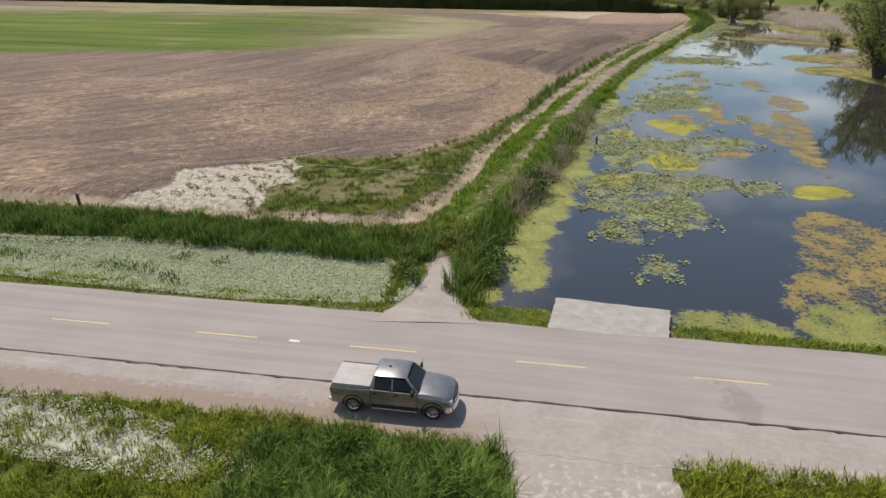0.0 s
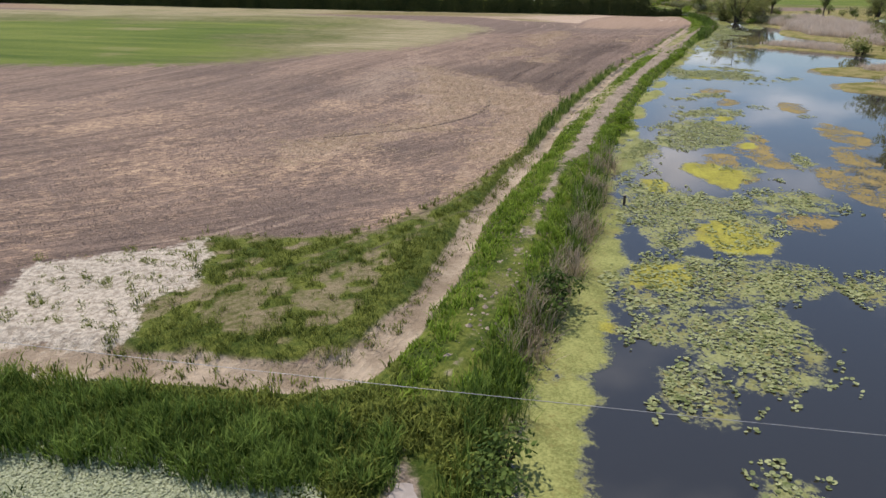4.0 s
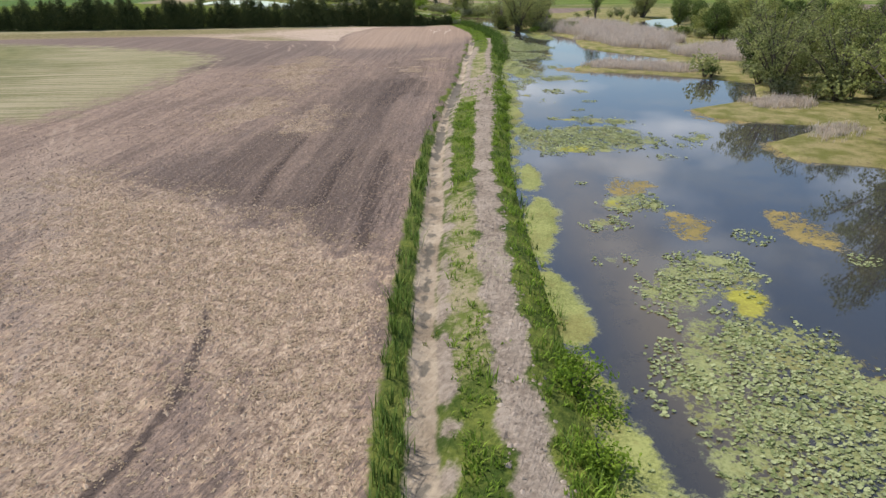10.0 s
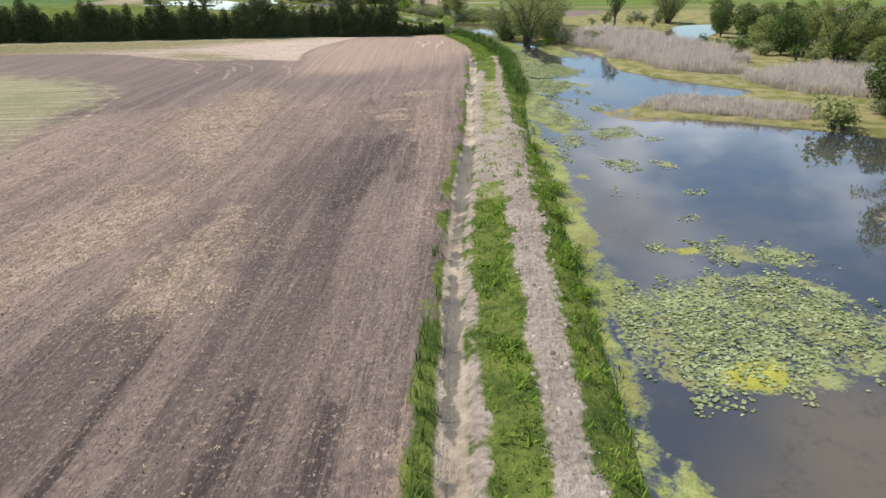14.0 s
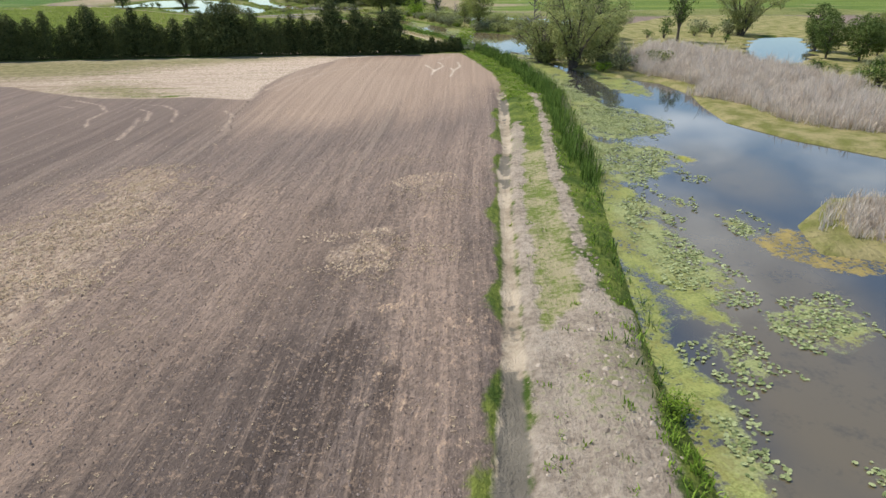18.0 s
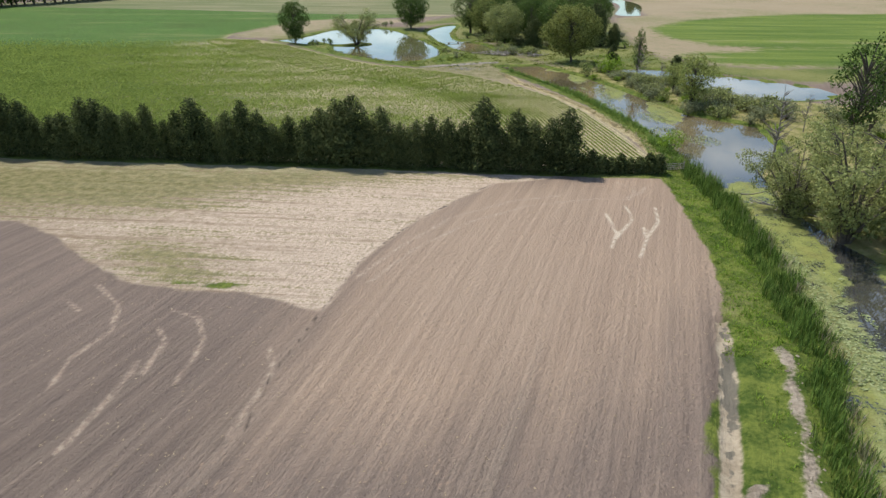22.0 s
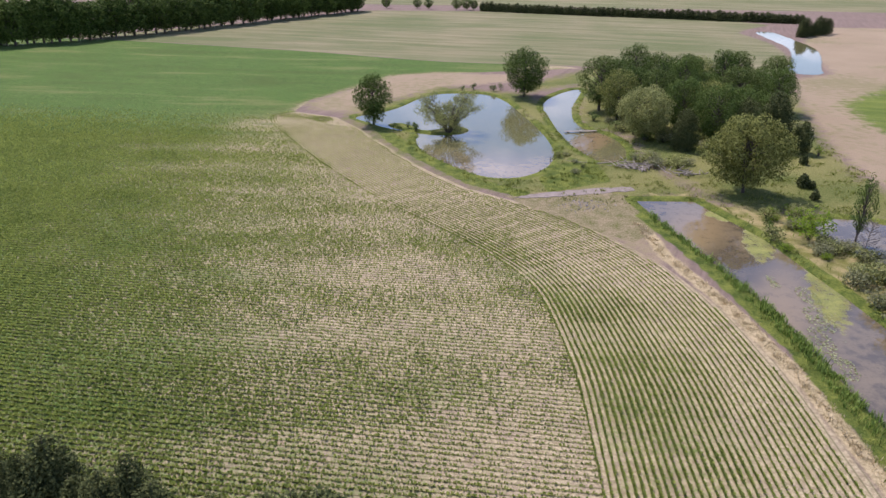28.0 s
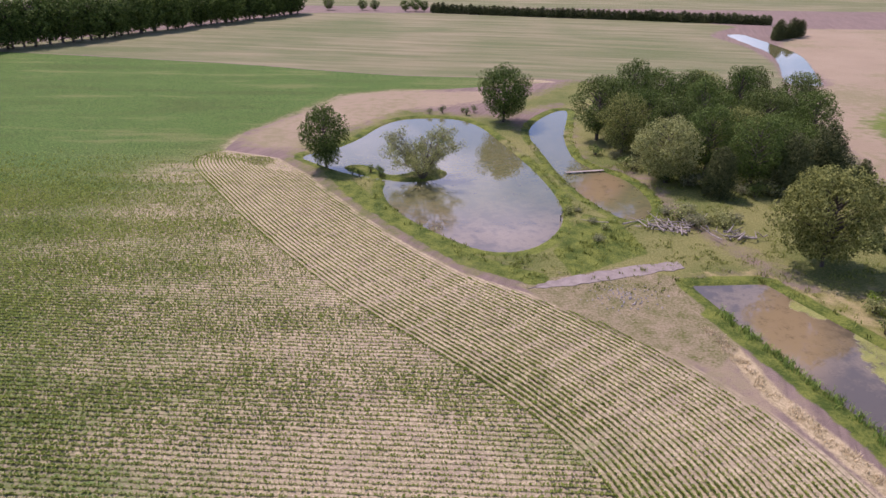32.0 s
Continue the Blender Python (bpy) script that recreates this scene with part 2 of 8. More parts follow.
    # pale stubble in swaths parallel to the hedge row
    v = g.attr("v")
    swath = g.noise(1.0, 4.0, 0.65, g.vec(g.math("MULTIPLY", v, 1.15), g.math("MULTIPLY", g.xyz(0), 0.022), 1.0))
    broken = g.math("ADD", g.math("MULTIPLY", swath, 0.62), g.math("ADD", g.math("MULTIPLY", g.noise(0.8, 5.0, 0.68), 0.26), g.math("ADD", g.math("MULTIPLY", fine, 0.12), g.math("MULTIPLY", g.math("SUBTRACT", g.step(g.xyz(0), -30.0, 62.0), 0.5), 0.16))))
    stub = g.mix(g.step(broken, 0.38, 0.6), (0.265, 0.192, 0.13), (0.61, 0.482, 0.39))
    stub = g.mix(g.step(g.math("ADD", fine, g.math("MULTIPLY", swath, 0.5)), 0.7, 0.92, 0.55), stub, (0.2, 0.165, 0.075))
    stub = g.mix(g.step(g.math("ADD", g.attr("weedy"), g.math("ADD", g.math("MULTIPLY", g.math("SUBTRACT", swath, 0.5), 34.0), g.math("MULTIPLY", g.math("SUBTRACT", fine, 0.5), 22.0))), -2.0, 5.0, 0.8), stub, g.mix(g.step(g.math("ADD", g.math("MULTIPLY", g.noise(0.8, 5.0, 0.68), 0.6), g.math("MULTIPLY", fine, 0.4)), 0.4, 0.6), (0.115, 0.127, 0.036), (0.27, 0.235, 0.105)))
    stub = g.mix(g.step(tex, 0.51, 0.58, 0.28), stub, (0.25, 0.19, 0.125))
    lay("stubble", stub, 0.4, 0.6)
    # young crop: leaves in rows, with pale dry soil showing where it is thin
    tufts = g.noise(1.5, 4.0, 0.6)
    gaps = g.noise(1.0, 4.0, 0.65, g.vec(g.math("MULTIPLY", along, 0.22), g.math("MULTIPLY", g.xyz(0), 0.028), 6.0))
    nap = g.step(g.math("ADD", g.math("MULTIPLY", fine, 0.6), g.math("MULTIPLY", tufts, 0.4)), 0.42, 0.58)
    lush = g.step(g.math("ADD", g.attr("lush"), g.math("ADD", g.math("MULTIPLY", g.math("SUBTRACT", big, 0.5), 50.0), g.math("MULTIPLY", g.math("SUBTRACT", gaps, 0.5), 60.0))), -34.0, 40.0)
    tan_soil = g.mix(g.step(fine, 0.35, 0.65), (0.31, 0.26, 0.155), (0.55, 0.465, 0.305))
    tan_soil = g.mix(g.step(mid, 0.45, 0.65, 0.5), tan_soil, (0.33, 0.26, 0.195))
    canopy = g.mix(nap, g.mix(lush, (0.105, 0.115, 0.036), (0.04, 0.092, 0.018)), g.mix(lush, (0.23, 0.25, 0.1), (0.115, 0.21, 0.048)))
    beyond = g.attr("beyond")
    thick = g.math("ADD", g.math("MULTIPLY", g.math("SUBTRACT", tufts, 0.5), 0.8), g.math("ADD", g.math("MULTIPLY", g.math("SUBTRACT", fine, 0.5), 0.8), g.math("MULTIPLY", lush, g.math("ADD", 0.45, g.math("MULTIPLY", beyond, 0.75)))))
    crop = g.mix(g.step(thick, 0.06, 0.5), tan_soil, canopy)
    stand = g.noise(1.0, 5.0, 0.65, g.vec(g.math("MULTIPLY", along, 0.09), g.math("MULTIPLY", g.xyz(0), 0.016), 16.0))
    crop = g.mix(g.math("MULTIPLY", g.step(stand, 0.5, 0.64, 0.55), beyond), crop, (0.07, 0.105, 0.028))
    crop = g.mix(g.math("MULTIPLY", g.step(stand, 0.47, 0.34, 0.5), beyond), crop, (0.22, 0.225, 0.09))
    # a darker, weedy line under each row, the plants' shade put into its colour
    main_w = g.math("ADD", along, g.math("MULTIPLY", g.xyz(0), ROW_SLOPE))
    turn = g.step(g.attr("head"), 0.05, -0.05)
    sel = g.add("ShaderNodeMix")
    g.put(sel.inputs["Factor"], turn), g.put(sel.inputs["A"], main_w), g.put(sel.inputs["B"], g.attr("head"))
    row = g.math("ABSOLUTE", g.math("SUBTRACT", g.math("FRACT", g.math("DIVIDE", sel.outputs["Result"], ROW)), 0.5))
    rowline = g.step(g.math("ADD", row, g.math("MULTIPLY", g.math("SUBTRACT", fine, 0.5), 0.35)), 0.3, 0.44)
    strength = g.math("MULTIPLY", g.math("SUBTRACT", 1.0, g.math("MULTIPLY", beyond, 0.4)), g.math("ADD", 0.6, g.math("MULTIPLY", lush, 0.3)))
    crop = g.mix(g.math("MULTIPLY", rowline, strength), crop, g.mix(nap, (0.06, 0.07, 0.025), (0.15, 0.16, 0.06)))
    lay("crop", crop, 0.3, 0.3)
    drill = g.noise(1.0, 4.0, 0.65, g.vec(g.math("MULTIPLY", v, 0.12), g.math("MULTIPLY", g.xyz(0), 0.012), 5.0))
    far = g.mix(g.step(g.math("ADD", g.math("MULTIPLY", drill, 0.6), g.math("MULTIPLY", g.noise(0.012, 4.0), 0.4)), 0.38, 0.66), (0.135, 0.16, 0.07), (0.27, 0.24, 0.145))
    lay("pale_field", far, 1.5, 2.0)
    tan = g.mix(g.math("ADD", g.math("MULTIPLY", big, 0.7), g.math("MULTIPLY", mid, 0.3)), (0.255, 0.2, 0.13), (0.39, 0.315, 0.215))
    tan = g.mix(g.step(g.math("ADD", g.math("MULTIPLY", g.noise(0.014, 4.0), 0.7), g.math("MULTIPLY", mid, 0.3)), 0.48, 0.6, 0.6), tan, (0.19, 0.19, 0.085))
    lay("tan_field", tan, 2.5, 5.0)
    young = g.mix(g.step(g.math("ADD", g.math("MULTIPLY", drill, 0.6), g.math("MULTIPLY", mid, 0.4)), 0.34, 0.66), (0.11, 0.13, 0.045), (0.24, 0.225, 0.11))
    fresh = g.math("ADD", g.attr("fresh"), g.math("ADD", g.math("MULTIPLY", g.math("SUBTRACT", big, 0.5), 70.0), g.math("MULTIPLY", g.math("SUBTRACT", drill, 0.5), 50.0)))
    young = g.mix(g.step(fresh, -16.0, 14.0, 0.9), young, g.mix(g.step(g.math("ADD", g.math("MULTIPLY", drill, 0.6), g.math("MULTIPLY", fine, 0.4)), 0.36, 0.62), (0.06, 0.115, 0.018), (0.17, 0.22, 0.045)))
    young = g.mix(g.step(g.math("ADD", g.noise(0.018, 3.0), g.math("MULTIPLY", drill, 0.5)), 0.86, 0.98, 0.6), young, g.mix(fine, (0.2, 0.175, 0.085), (0.38, 0.31, 0.2)))
    thin_stand = g.mix(g.step(g.math("ADD", g.math("MULTIPLY", swath, 0.7), g.math("MULTIPLY", fine, 0.3)), 0.36, 0.62), (0.17, 0.175, 0.07), (0.5, 0.42, 0.29))
    young = g.mix(g.step(g.math("SUBTRACT", 0.0, fresh), 12.0, 44.0, 0.8), young, thin_stand)
    lay("green_field", young, 3.5, 7.0)
    lay("meadow", g.mix(g.math("ADD", g.math("MULTIPLY", g.step(big, 0.35, 0.65), 0.5), g.math("MULTIPLY", g.step(fine, 0.35, 0.65), 0.5)), (0.07, 0.11, 0.024), (0.25, 0.235, 0.09)), 3.0, 5.0)
    # marsh and rough grass
    marsh = g.mix(g.step(mid, 0.35, 0.65), (0.17, 0.175, 0.05), (0.34, 0.29, 0.14))
    marsh = g.mix(g.step(fine, 0.52, 0.7, 0.6), marsh, (0.10, 0.085, 0.05))
    lay("marsh", marsh, 0.5, 1.5)
    weeds = g.mix(g.step(g.math("ADD", g.math("MULTIPLY", mid, 0.55), g.math("MULTIPLY", fine, 0.45)), 0.38, 0.62), (0.052, 0.086, 0.017), (0.175, 0.205, 0.045))
    weeds = g.mix(g.step(g.math("ADD", big, g.math("MULTIPLY", grain, 0.3)), 0.72, 0.85, 0.6), weeds, (0.3, 0.25, 0.14))
    litter = g.mix(g.step(g.math("ADD", g.math("MULTIPLY", mid, 0.4), g.math("MULTIPLY", fine, 0.6)), 0.36, 0.62), (0.12, 0.13, 0.04), (0.31, 0.255, 0.165))
    lay("strawy", g.mix(g.step(g.math("ADD", g.math("MULTIPLY", mid, 0.4), g.math("MULTIPLY", fine, 0.6)), 0.36, 0.62), (0.28, 0.235, 0.12), (0.52, 0.43, 0.265)), 0.4, 0.5)
    lay("litter", litter, 0.3, 0.6)
    lay("grass", weeds, 0.25, 0.8)
    lay("sparse", g.mix(g.step(g.math("ADD", g.math("MULTIPLY", mid, 0.5), g.math("MULTIPLY", fine, 0.5)), 0.41, 0.57), (0.15, 0.185, 0.045), (0.355, 0.305, 0.185)), 0.9, 1.0)
    lay("pale", g.mix(g.step(fine, 0.4, 0.65), (0.29, 0.33, 0.2), (0.4, 0.44, 0.3)), 0.3, 0.7)
    lay("ditch_mat", g.mix(g.step(fine, 0.36, 0.6), (0.42, 0.42, 0.33), (0.64, 0.63, 0.54)), 0.3, 0.5)
    clay = g.mix(g.step(g.math("ADD", g.math("MULTIPLY", fine, 0.6), g.math("MULTIPLY", mid, 0.4)), 0.36, 0.62), (0.225, 0.18, 0.14), (0.42, 0.35, 0.28))
    clay = g.mix(g.step(grain, 0.55, 0.75, 0.5), clay, (0.2, 0.155, 0.115))
    clay = g.mix(g.step(g.math("ADD", big, g.math("MULTIPLY", fine, 0.6)), 0.86, 1.0, 0.7), clay, (0.14, 0.17, 0.04))
    lay("dirt", clay, 0.22, 0.8)
    silt = g.mix(g.step(g.math("ADD", mid, g.math("MULTIPLY", fine, 0.4)), 0.5, 0.9), (0.29, 0.23, 0.165), (0.52, 0.43, 0.325))
    pool = g.step(g.math("ADD", g.attr("wet"), g.math("MULTIPLY", g.math("SUBTRACT", g.noise(0.6, 4.0), 0.5), 5.0)), 0.0, 0.5)
    silt = g.mix(g.math("MULTIPLY", pool, 0.85), silt, g.mix(mid, (0.09, 0.085, 0.075), (0.2, 0.18, 0.145)))
    lay("silt", silt, 0.15, 0.35)
    sand = g.mix(g.step(fine, 0.35, 0.65), (0.4, 0.345, 0.275), (0.68, 0.62, 0.52))
    lay("sand", sand, 0.3, 1.6)
    lay("track", g.mix(g.step(fine, 0.42, 0.65), SOIL_LIGHT, SOIL_DRY), 0.25, 0.25)
    lay("chalk", g.mix(fine, SOIL_DRY, (0.68, 0.58, 0.47)), 0.18, 0.12)
    lay("rut", SOIL_DEEP, 0.12, 0.3)
    g.color(col)
    h = g.math("ADD", g.math("MULTIPLY", fine, 0.7), g.math("MULTIPLY", grain, 0.3))
    tilled = g.step(along, 285.0, 275.0)
    h = g.math("ADD", h, g.math("MULTIPLY", g.math("MULTIPLY", furrow, tilled), 0.4))
    h = g.math("ADD", h, g.math("MULTIPLY", g.math("MULTIPLY", clump, tilled), 0.5))
    g.bump(h, 0.9, 0.4)
    return g.mat


SOIL_LIGHT, SOIL_DARK, SOIL_DEEP = (0.362, 0.268, 0.21), (0.195, 0.151, 0.131), (0.108, 0.083, 0.071)
SOIL_DRY, SOIL_HUSK, STRAW = (0.5, 0.4, 0.31), (0.445, 0.312, 0.22), (0.6, 0.445, 0.3)
ROW, ROW_SLOPE = 0.76, 0.035  # metres between crop rows; how far the field's rows fall to the east


def water_material():
    """Still murky water with floating algae; the mats and films lie on it."""
    g = Graph("water", 0.04, 0.5)
    g.bsdf.inputs["IOR"].default_value = 1.58
    big, mid, fine = g.noise(0.07, 4.0), g.noise(0.5, 5.0, 0.6), g.noise(3.0, 6.0, 0.65)
    speck = g.noise(8.0, 4.0, 0.7)
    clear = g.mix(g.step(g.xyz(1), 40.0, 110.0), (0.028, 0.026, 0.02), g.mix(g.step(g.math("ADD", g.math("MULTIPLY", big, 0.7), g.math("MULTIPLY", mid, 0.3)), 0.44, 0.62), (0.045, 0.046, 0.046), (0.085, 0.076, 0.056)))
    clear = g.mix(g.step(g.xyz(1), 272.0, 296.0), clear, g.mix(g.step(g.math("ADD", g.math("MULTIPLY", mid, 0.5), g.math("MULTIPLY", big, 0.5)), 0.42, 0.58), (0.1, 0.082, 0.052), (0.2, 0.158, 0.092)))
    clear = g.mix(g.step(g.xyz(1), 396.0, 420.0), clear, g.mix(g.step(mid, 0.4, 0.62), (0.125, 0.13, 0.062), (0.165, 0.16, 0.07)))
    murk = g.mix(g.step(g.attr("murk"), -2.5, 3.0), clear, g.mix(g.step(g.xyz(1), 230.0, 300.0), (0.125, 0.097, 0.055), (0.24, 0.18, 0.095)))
    murk = g.mix(g.step(g.math("ADD", g.math("MULTIPLY", mid, 0.6), g.math("MULTIPLY", fine, 0.4)), 0.5, 0.66, 0.4), murk, (0.025, 0.025, 0.02))
    col, cover = murk, 0.0

    def film(name, a, b, wob, lo, hi, hole=0.0):
        nonlocal col, cover
        e = g.math("ADD", g.attr(name), g.math("MULTIPLY", g.math("SUBTRACT", mid, 0.5), wob * 2.0))
        e = g.math("ADD", e, g.math("MULTIPLY", g.math("SUBTRACT", fine, 0.5), wob * 1.2))
        m = g.step(e, lo, hi)
        if hole:
            m = g.math("MULTIPLY", m, g.step(g.math("ADD", fine, g.math("MULTIPLY", mid, 0.6)), hole, hole + 0.08))
        col = g.mix(m, col, g.mix(g.step(g.math("ADD", g.math("MULTIPLY", mid, 0.4), g.math("MULTIPLY", speck, 0.6)), 0.38, 0.62), a, b))
        col = g.mix(g.math("MULTIPLY", m, g.step(g.math("ADD", g.math("MULTIPLY", g.noise(0.22, 5.0, 0.6), 0.6), g.math("MULTIPLY", fine, 0.4)), 0.48, 0.62, 0.5)), col, (0.19, 0.155, 0.05))
        cover = g.math("MAXIMUM", m, cover)

    film("orange", (0.13, 0.105, 0.035), (0.33, 0.25, 0.09), 2.2, -0.1, 0.5, 0.72)
    film("fringe", (0.11, 0.135, 0.038), (0.27, 0.285, 0.09), 1.8, -0.3, 0.5, 0.66)
    film("mats", (0.145, 0.165, 0.048), (0.31, 0.33, 0.115), 1.2, -0.2, 0.4)
    film("lily", (0.13, 0.148, 0.055), (0.28, 0.3, 0.13), 1.6, -0.1, 0.6, 0.73)
    film("algae", (0.2, 0.195, 0.032), (0.38, 0.365, 0.065), 1.4, -0.2, 0.5, 0.58)
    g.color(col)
    g.put(g.bsdf.inputs["Roughness"], g.math("ADD", g.math("MULTIPLY", cover, 0.75), 0.035))
    g.put(g.bsdf.inputs["Specular IOR Level"], g.math("SUBTRACT", 0.95, g.math("MULTIPLY", cover, 0.8)))
    g.bump(g.math("ADD", g.math("MULTIPLY", g.math("MULTIPLY", fine, cover), 1.0), g.math("MULTIPLY", g.noise(1.3, 2.0), 0.02)), 0.35, 0.08)
    return g.mat

# ---- plan ----
# the embankment: for each line along it, pairs of y, x
DITCH_L = [(26, -3.6), (30, -2.6), (34.2, -1.3), (44.7, 1.4), (60.8, 6.8), (66, 9.3), (76.2, 12.6), (91.9, 18.2), (107.4, 24.2), (117, 28), (132.5, 34.6), (143.4, 39.5), (153, 44), (167.5, 51.4), (180.8, 57.6), (196.5, 64.6), (204, 68.7), (213, 72.4), (227.8, 79.2), (236, 82.5)]
DITCH_R = [(24, -2.6), (28.2, -1.2), (33.8, 0.9), (44.5, 3.1), (60.5, 8.8), (65.3, 10.8), (75.8, 13.9), (91.5, 19.5), (106.7, 25.9), (116.5, 29.4), (132, 35.8), (143, 40.6), (152.4, 45.6), (167, 52.4), (180.5, 58.4), (196.1, 65.6), (203.5, 69.4), (213, 73.9), (227.6, 80.6), (236, 83.6)]
DIRT_L = [(20, -1.2), (26, 0.6), (33.5, 2.9), (44, 6.3), (60.1, 11.1), (74.9, 16.3), (90.6, 22), (105.8, 28), (115.5, 32.2), (130.7, 38.9), (141.7, 43.6), (151.1, 48.2), (165.6, 55.4), (179, 62), (195.1, 68.8), (208.8, 75.8), (227.1, 84.1)]
DIRT_R = [(20, 0.6), (26, 2.6), (33.2, 5), (43.8, 7.8), (59.9, 12.8), (63.7, 15.4), (74, 18.6), (89.7, 24.4), (104.8, 30.6), (114.7, 34.3), (129.7, 41.3), (140.5, 46.6), (150.1, 50.6), (164.9, 57.5), (178.5, 63.3), (194.6, 70.5), (208.4, 77.2), (227, 85.4)]
SHORE = [(9.6, 0.8), (14, 1.4), (19, 2.6), (26, 5.0), (32.8, 7.6), (43.2, 11.2), (59.3, 16), (73.3, 20.5), (89, 26.2), (104.2, 32), (114, 36), (129, 43.1), (139.9, 47.9), (149.2, 52.7), (164.4, 58.6), (177.5, 65.3), (193.5, 73.6), (207.7, 79.6), (226.4, 88.6), (245, 94.6), (266, 98.6)]
FIELD_R = [(66.3, 8.3), (76.7, 11.3), (92.4, 17), (107.8, 23.1), (117.5, 26.9), (132.9, 33.6), (143.8, 38.6), (153.3, 43.4), (167.7, 50.8), (181, 57.0), (197, 64), (213, 71.8), (226, 78.6), (238.8, 84.5), (247.5, 87.3), (266.7, 90.8), (275, 92)]


FIELD_CURVE = np.poly1d(np.polyfit([v[0] for v in FIELD_R], [v[1] for v in FIELD_R], 2))


def line_x(table, y):
    t = np.array(table)
    return np.interp(y, t[:, 0], t[:, 1])


def rounded(points, n=2):
    """A closed outline with its corners cut n times."""
    p = np.array(points, float)
    for _ in range(n):
        q = np.roll(p, -1, 0)
        p = np.stack([0.75 * p + 0.25 * q, 0.25 * p + 0.75 * q], 1).reshape(-1, 2)
    return p


def inside(x, y, outline, reach=14.0):
    """Metres to an outline, positive inside it; far outside it is -reach."""
    p = np.array(outline, float)
    out = np.full(x.shape, -reach)
    near = (x > p[:, 0].min() - reach) & (x < p[:, 0].max() + reach) & (y > p[:, 1].min() - reach) & (y < p[:, 1].max() + reach)
    px, py = x[near], y[near]
    best, odd = np.full(px.shape, 1e9), np.zeros(px.shape, bool)
    for (ax, ay), (bx, by) in zip(p, np.roll(p, -1, 0)):
        dx, dy = bx - ax, by - ay
        s = np.clip(((px - ax) * dx + (py - ay) * dy) / (dx * dx + dy * dy + 1e-12), 0, 1)
        best = np.minimum(best, np.hypot(px - ax - s * dx, py - ay - s * dy))
        if dy:
            odd ^= ((ay > py) != (by > py)) & (px < ax + (py - ay) * dx / dy)
    out[near] = np.where(odd, best, -best)
    return np.maximum(out, -reach)


def beside(x, y, points, half, reach=14.0):
    """Metres inside a band of that half width along a line of points; also the side (left is positive) and the way."""
    p = np.array(points, float)
    best, side = np.full(x.shape, 1e9), np.zeros(x.shape)
    for (ax, ay), (bx, by) in zip(p[:-1], p[1:]):
        dx, dy = bx - ax, by - ay
        s = np.clip(((x - ax) * dx + (y - ay) * dy) / (dx * dx + dy * dy), 0, 1)
        d = np.hypot(x - ax - s * dx, y - ay - s * dy)
        nearer = d < best
        best = np.where(nearer, d, best)
        side = np.where(nearer, np.sign(dx * (y - ay) - dy * (x - ax)), side)
    return np.maximum(half - best, -reach), best * side


def blobs(x, y, ellipses, turn=-15.0, reach=6.0):
    """Metres inside the nearest of some ellipses: x, y and two half widths."""
    out = np.full(x.shape, -reach)
    c, s = math.cos(radians(turn)), math.sin(radians(turn))
    for ex, ey, a, b in ellipses:
        dx, dy = x - ex, y - ey
        r = np.hypot((c * dx + s * dy) / a, (-s * dx + c * dy) / b)
        out = np.maximum(out, (1 - r) * min(a, b) * 1.15)
    return out


def soft(v, lo, hi):
    s = np.clip((v - lo) / (hi - lo), 0, 1)
    return s * s * (3 - 2 * s)


ROAD_AT = (-6.1, 4.0)
ROAD_TURN = math.atan(-0.1254)


def road_xy(s, d):
    """A place s metres along the road's middle line and d to its far side."""
    c, n = math.cos(ROAD_TURN), math.sin(ROAD_TURN)
    return ROAD_AT[0] + c * s - n * d, ROAD_AT[1] + n * s + c * d


def road_sd(x, y):
    c, n = math.cos(ROAD_TURN), math.sin(ROAD_TURN)
    return (x - ROAD_AT[0]) * c + (y - ROAD_AT[1]) * n, -(x - ROAD_AT[0]) * n + (y - ROAD_AT[1]) * c


# water
EAST_SHORE = [(10.2, 9.0), (12.2, 7.6), (21, 5.9), (60, 0.5), (74, 20), (76, 60), (72, 92), (71, 102), (65, 107), (68, 114), (82, 118), (74, 124), (72, 127), (73, 133), (88, 136), (99, 148), (96, 153), (88, 163), (77, 171), (80, 176), (88, 180), (100, 177), (107, 180), (104, 188), (101, 196), (100, 206), (104, 215), (108, 222), (110, 232), (106, 240), (104, 250), (104, 262), (108, 276), (118, 290), (122, 305), (113, 316), (108, 341), (103, 362), (95, 380), (84, 379), (87, 368), (97, 335), (100, 311), (101, 292)]
POND = EAST_SHORE + [(x, y) for y, x in reversed(SHORE)]
UPPER_POND = rounded([(9, 443), (20, 452), (27, 478), (36, 484), (51, 482), (60, 453), (66, 430), (69, 408), (63, 393), (54, 389), (45, 397), (36, 408), (32, 419), (33, 426), (23, 430), (14, 438)])
SPIT = rounded([(33, 428), (40, 436), (46, 434), (45, 427), (36, 424), (24, 430), (20, 436), (27, 438)])
CHANNEL = rounded([(66, 469), (73, 488), (82, 500), (78, 478), (75, 462), (75, 440), (85, 430), (87, 413), (81, 403), (75, 414), (71, 430), (69, 447)])
SIDE_POND = rounded([(114, 372), (124, 375), (136, 366), (156, 346), (158, 336), (147, 327), (133, 334), (122, 352), (115, 362)])
MARSH_POOL = rounded([(139, 247), (150, 254), (163, 268), (182, 284), (191, 281), (176, 263), (160, 248), (146, 240)])
FAR_STREAM = [(208, 700), (206, 660), (205, 625), (192, 585), (181, 558), (177, 543)]
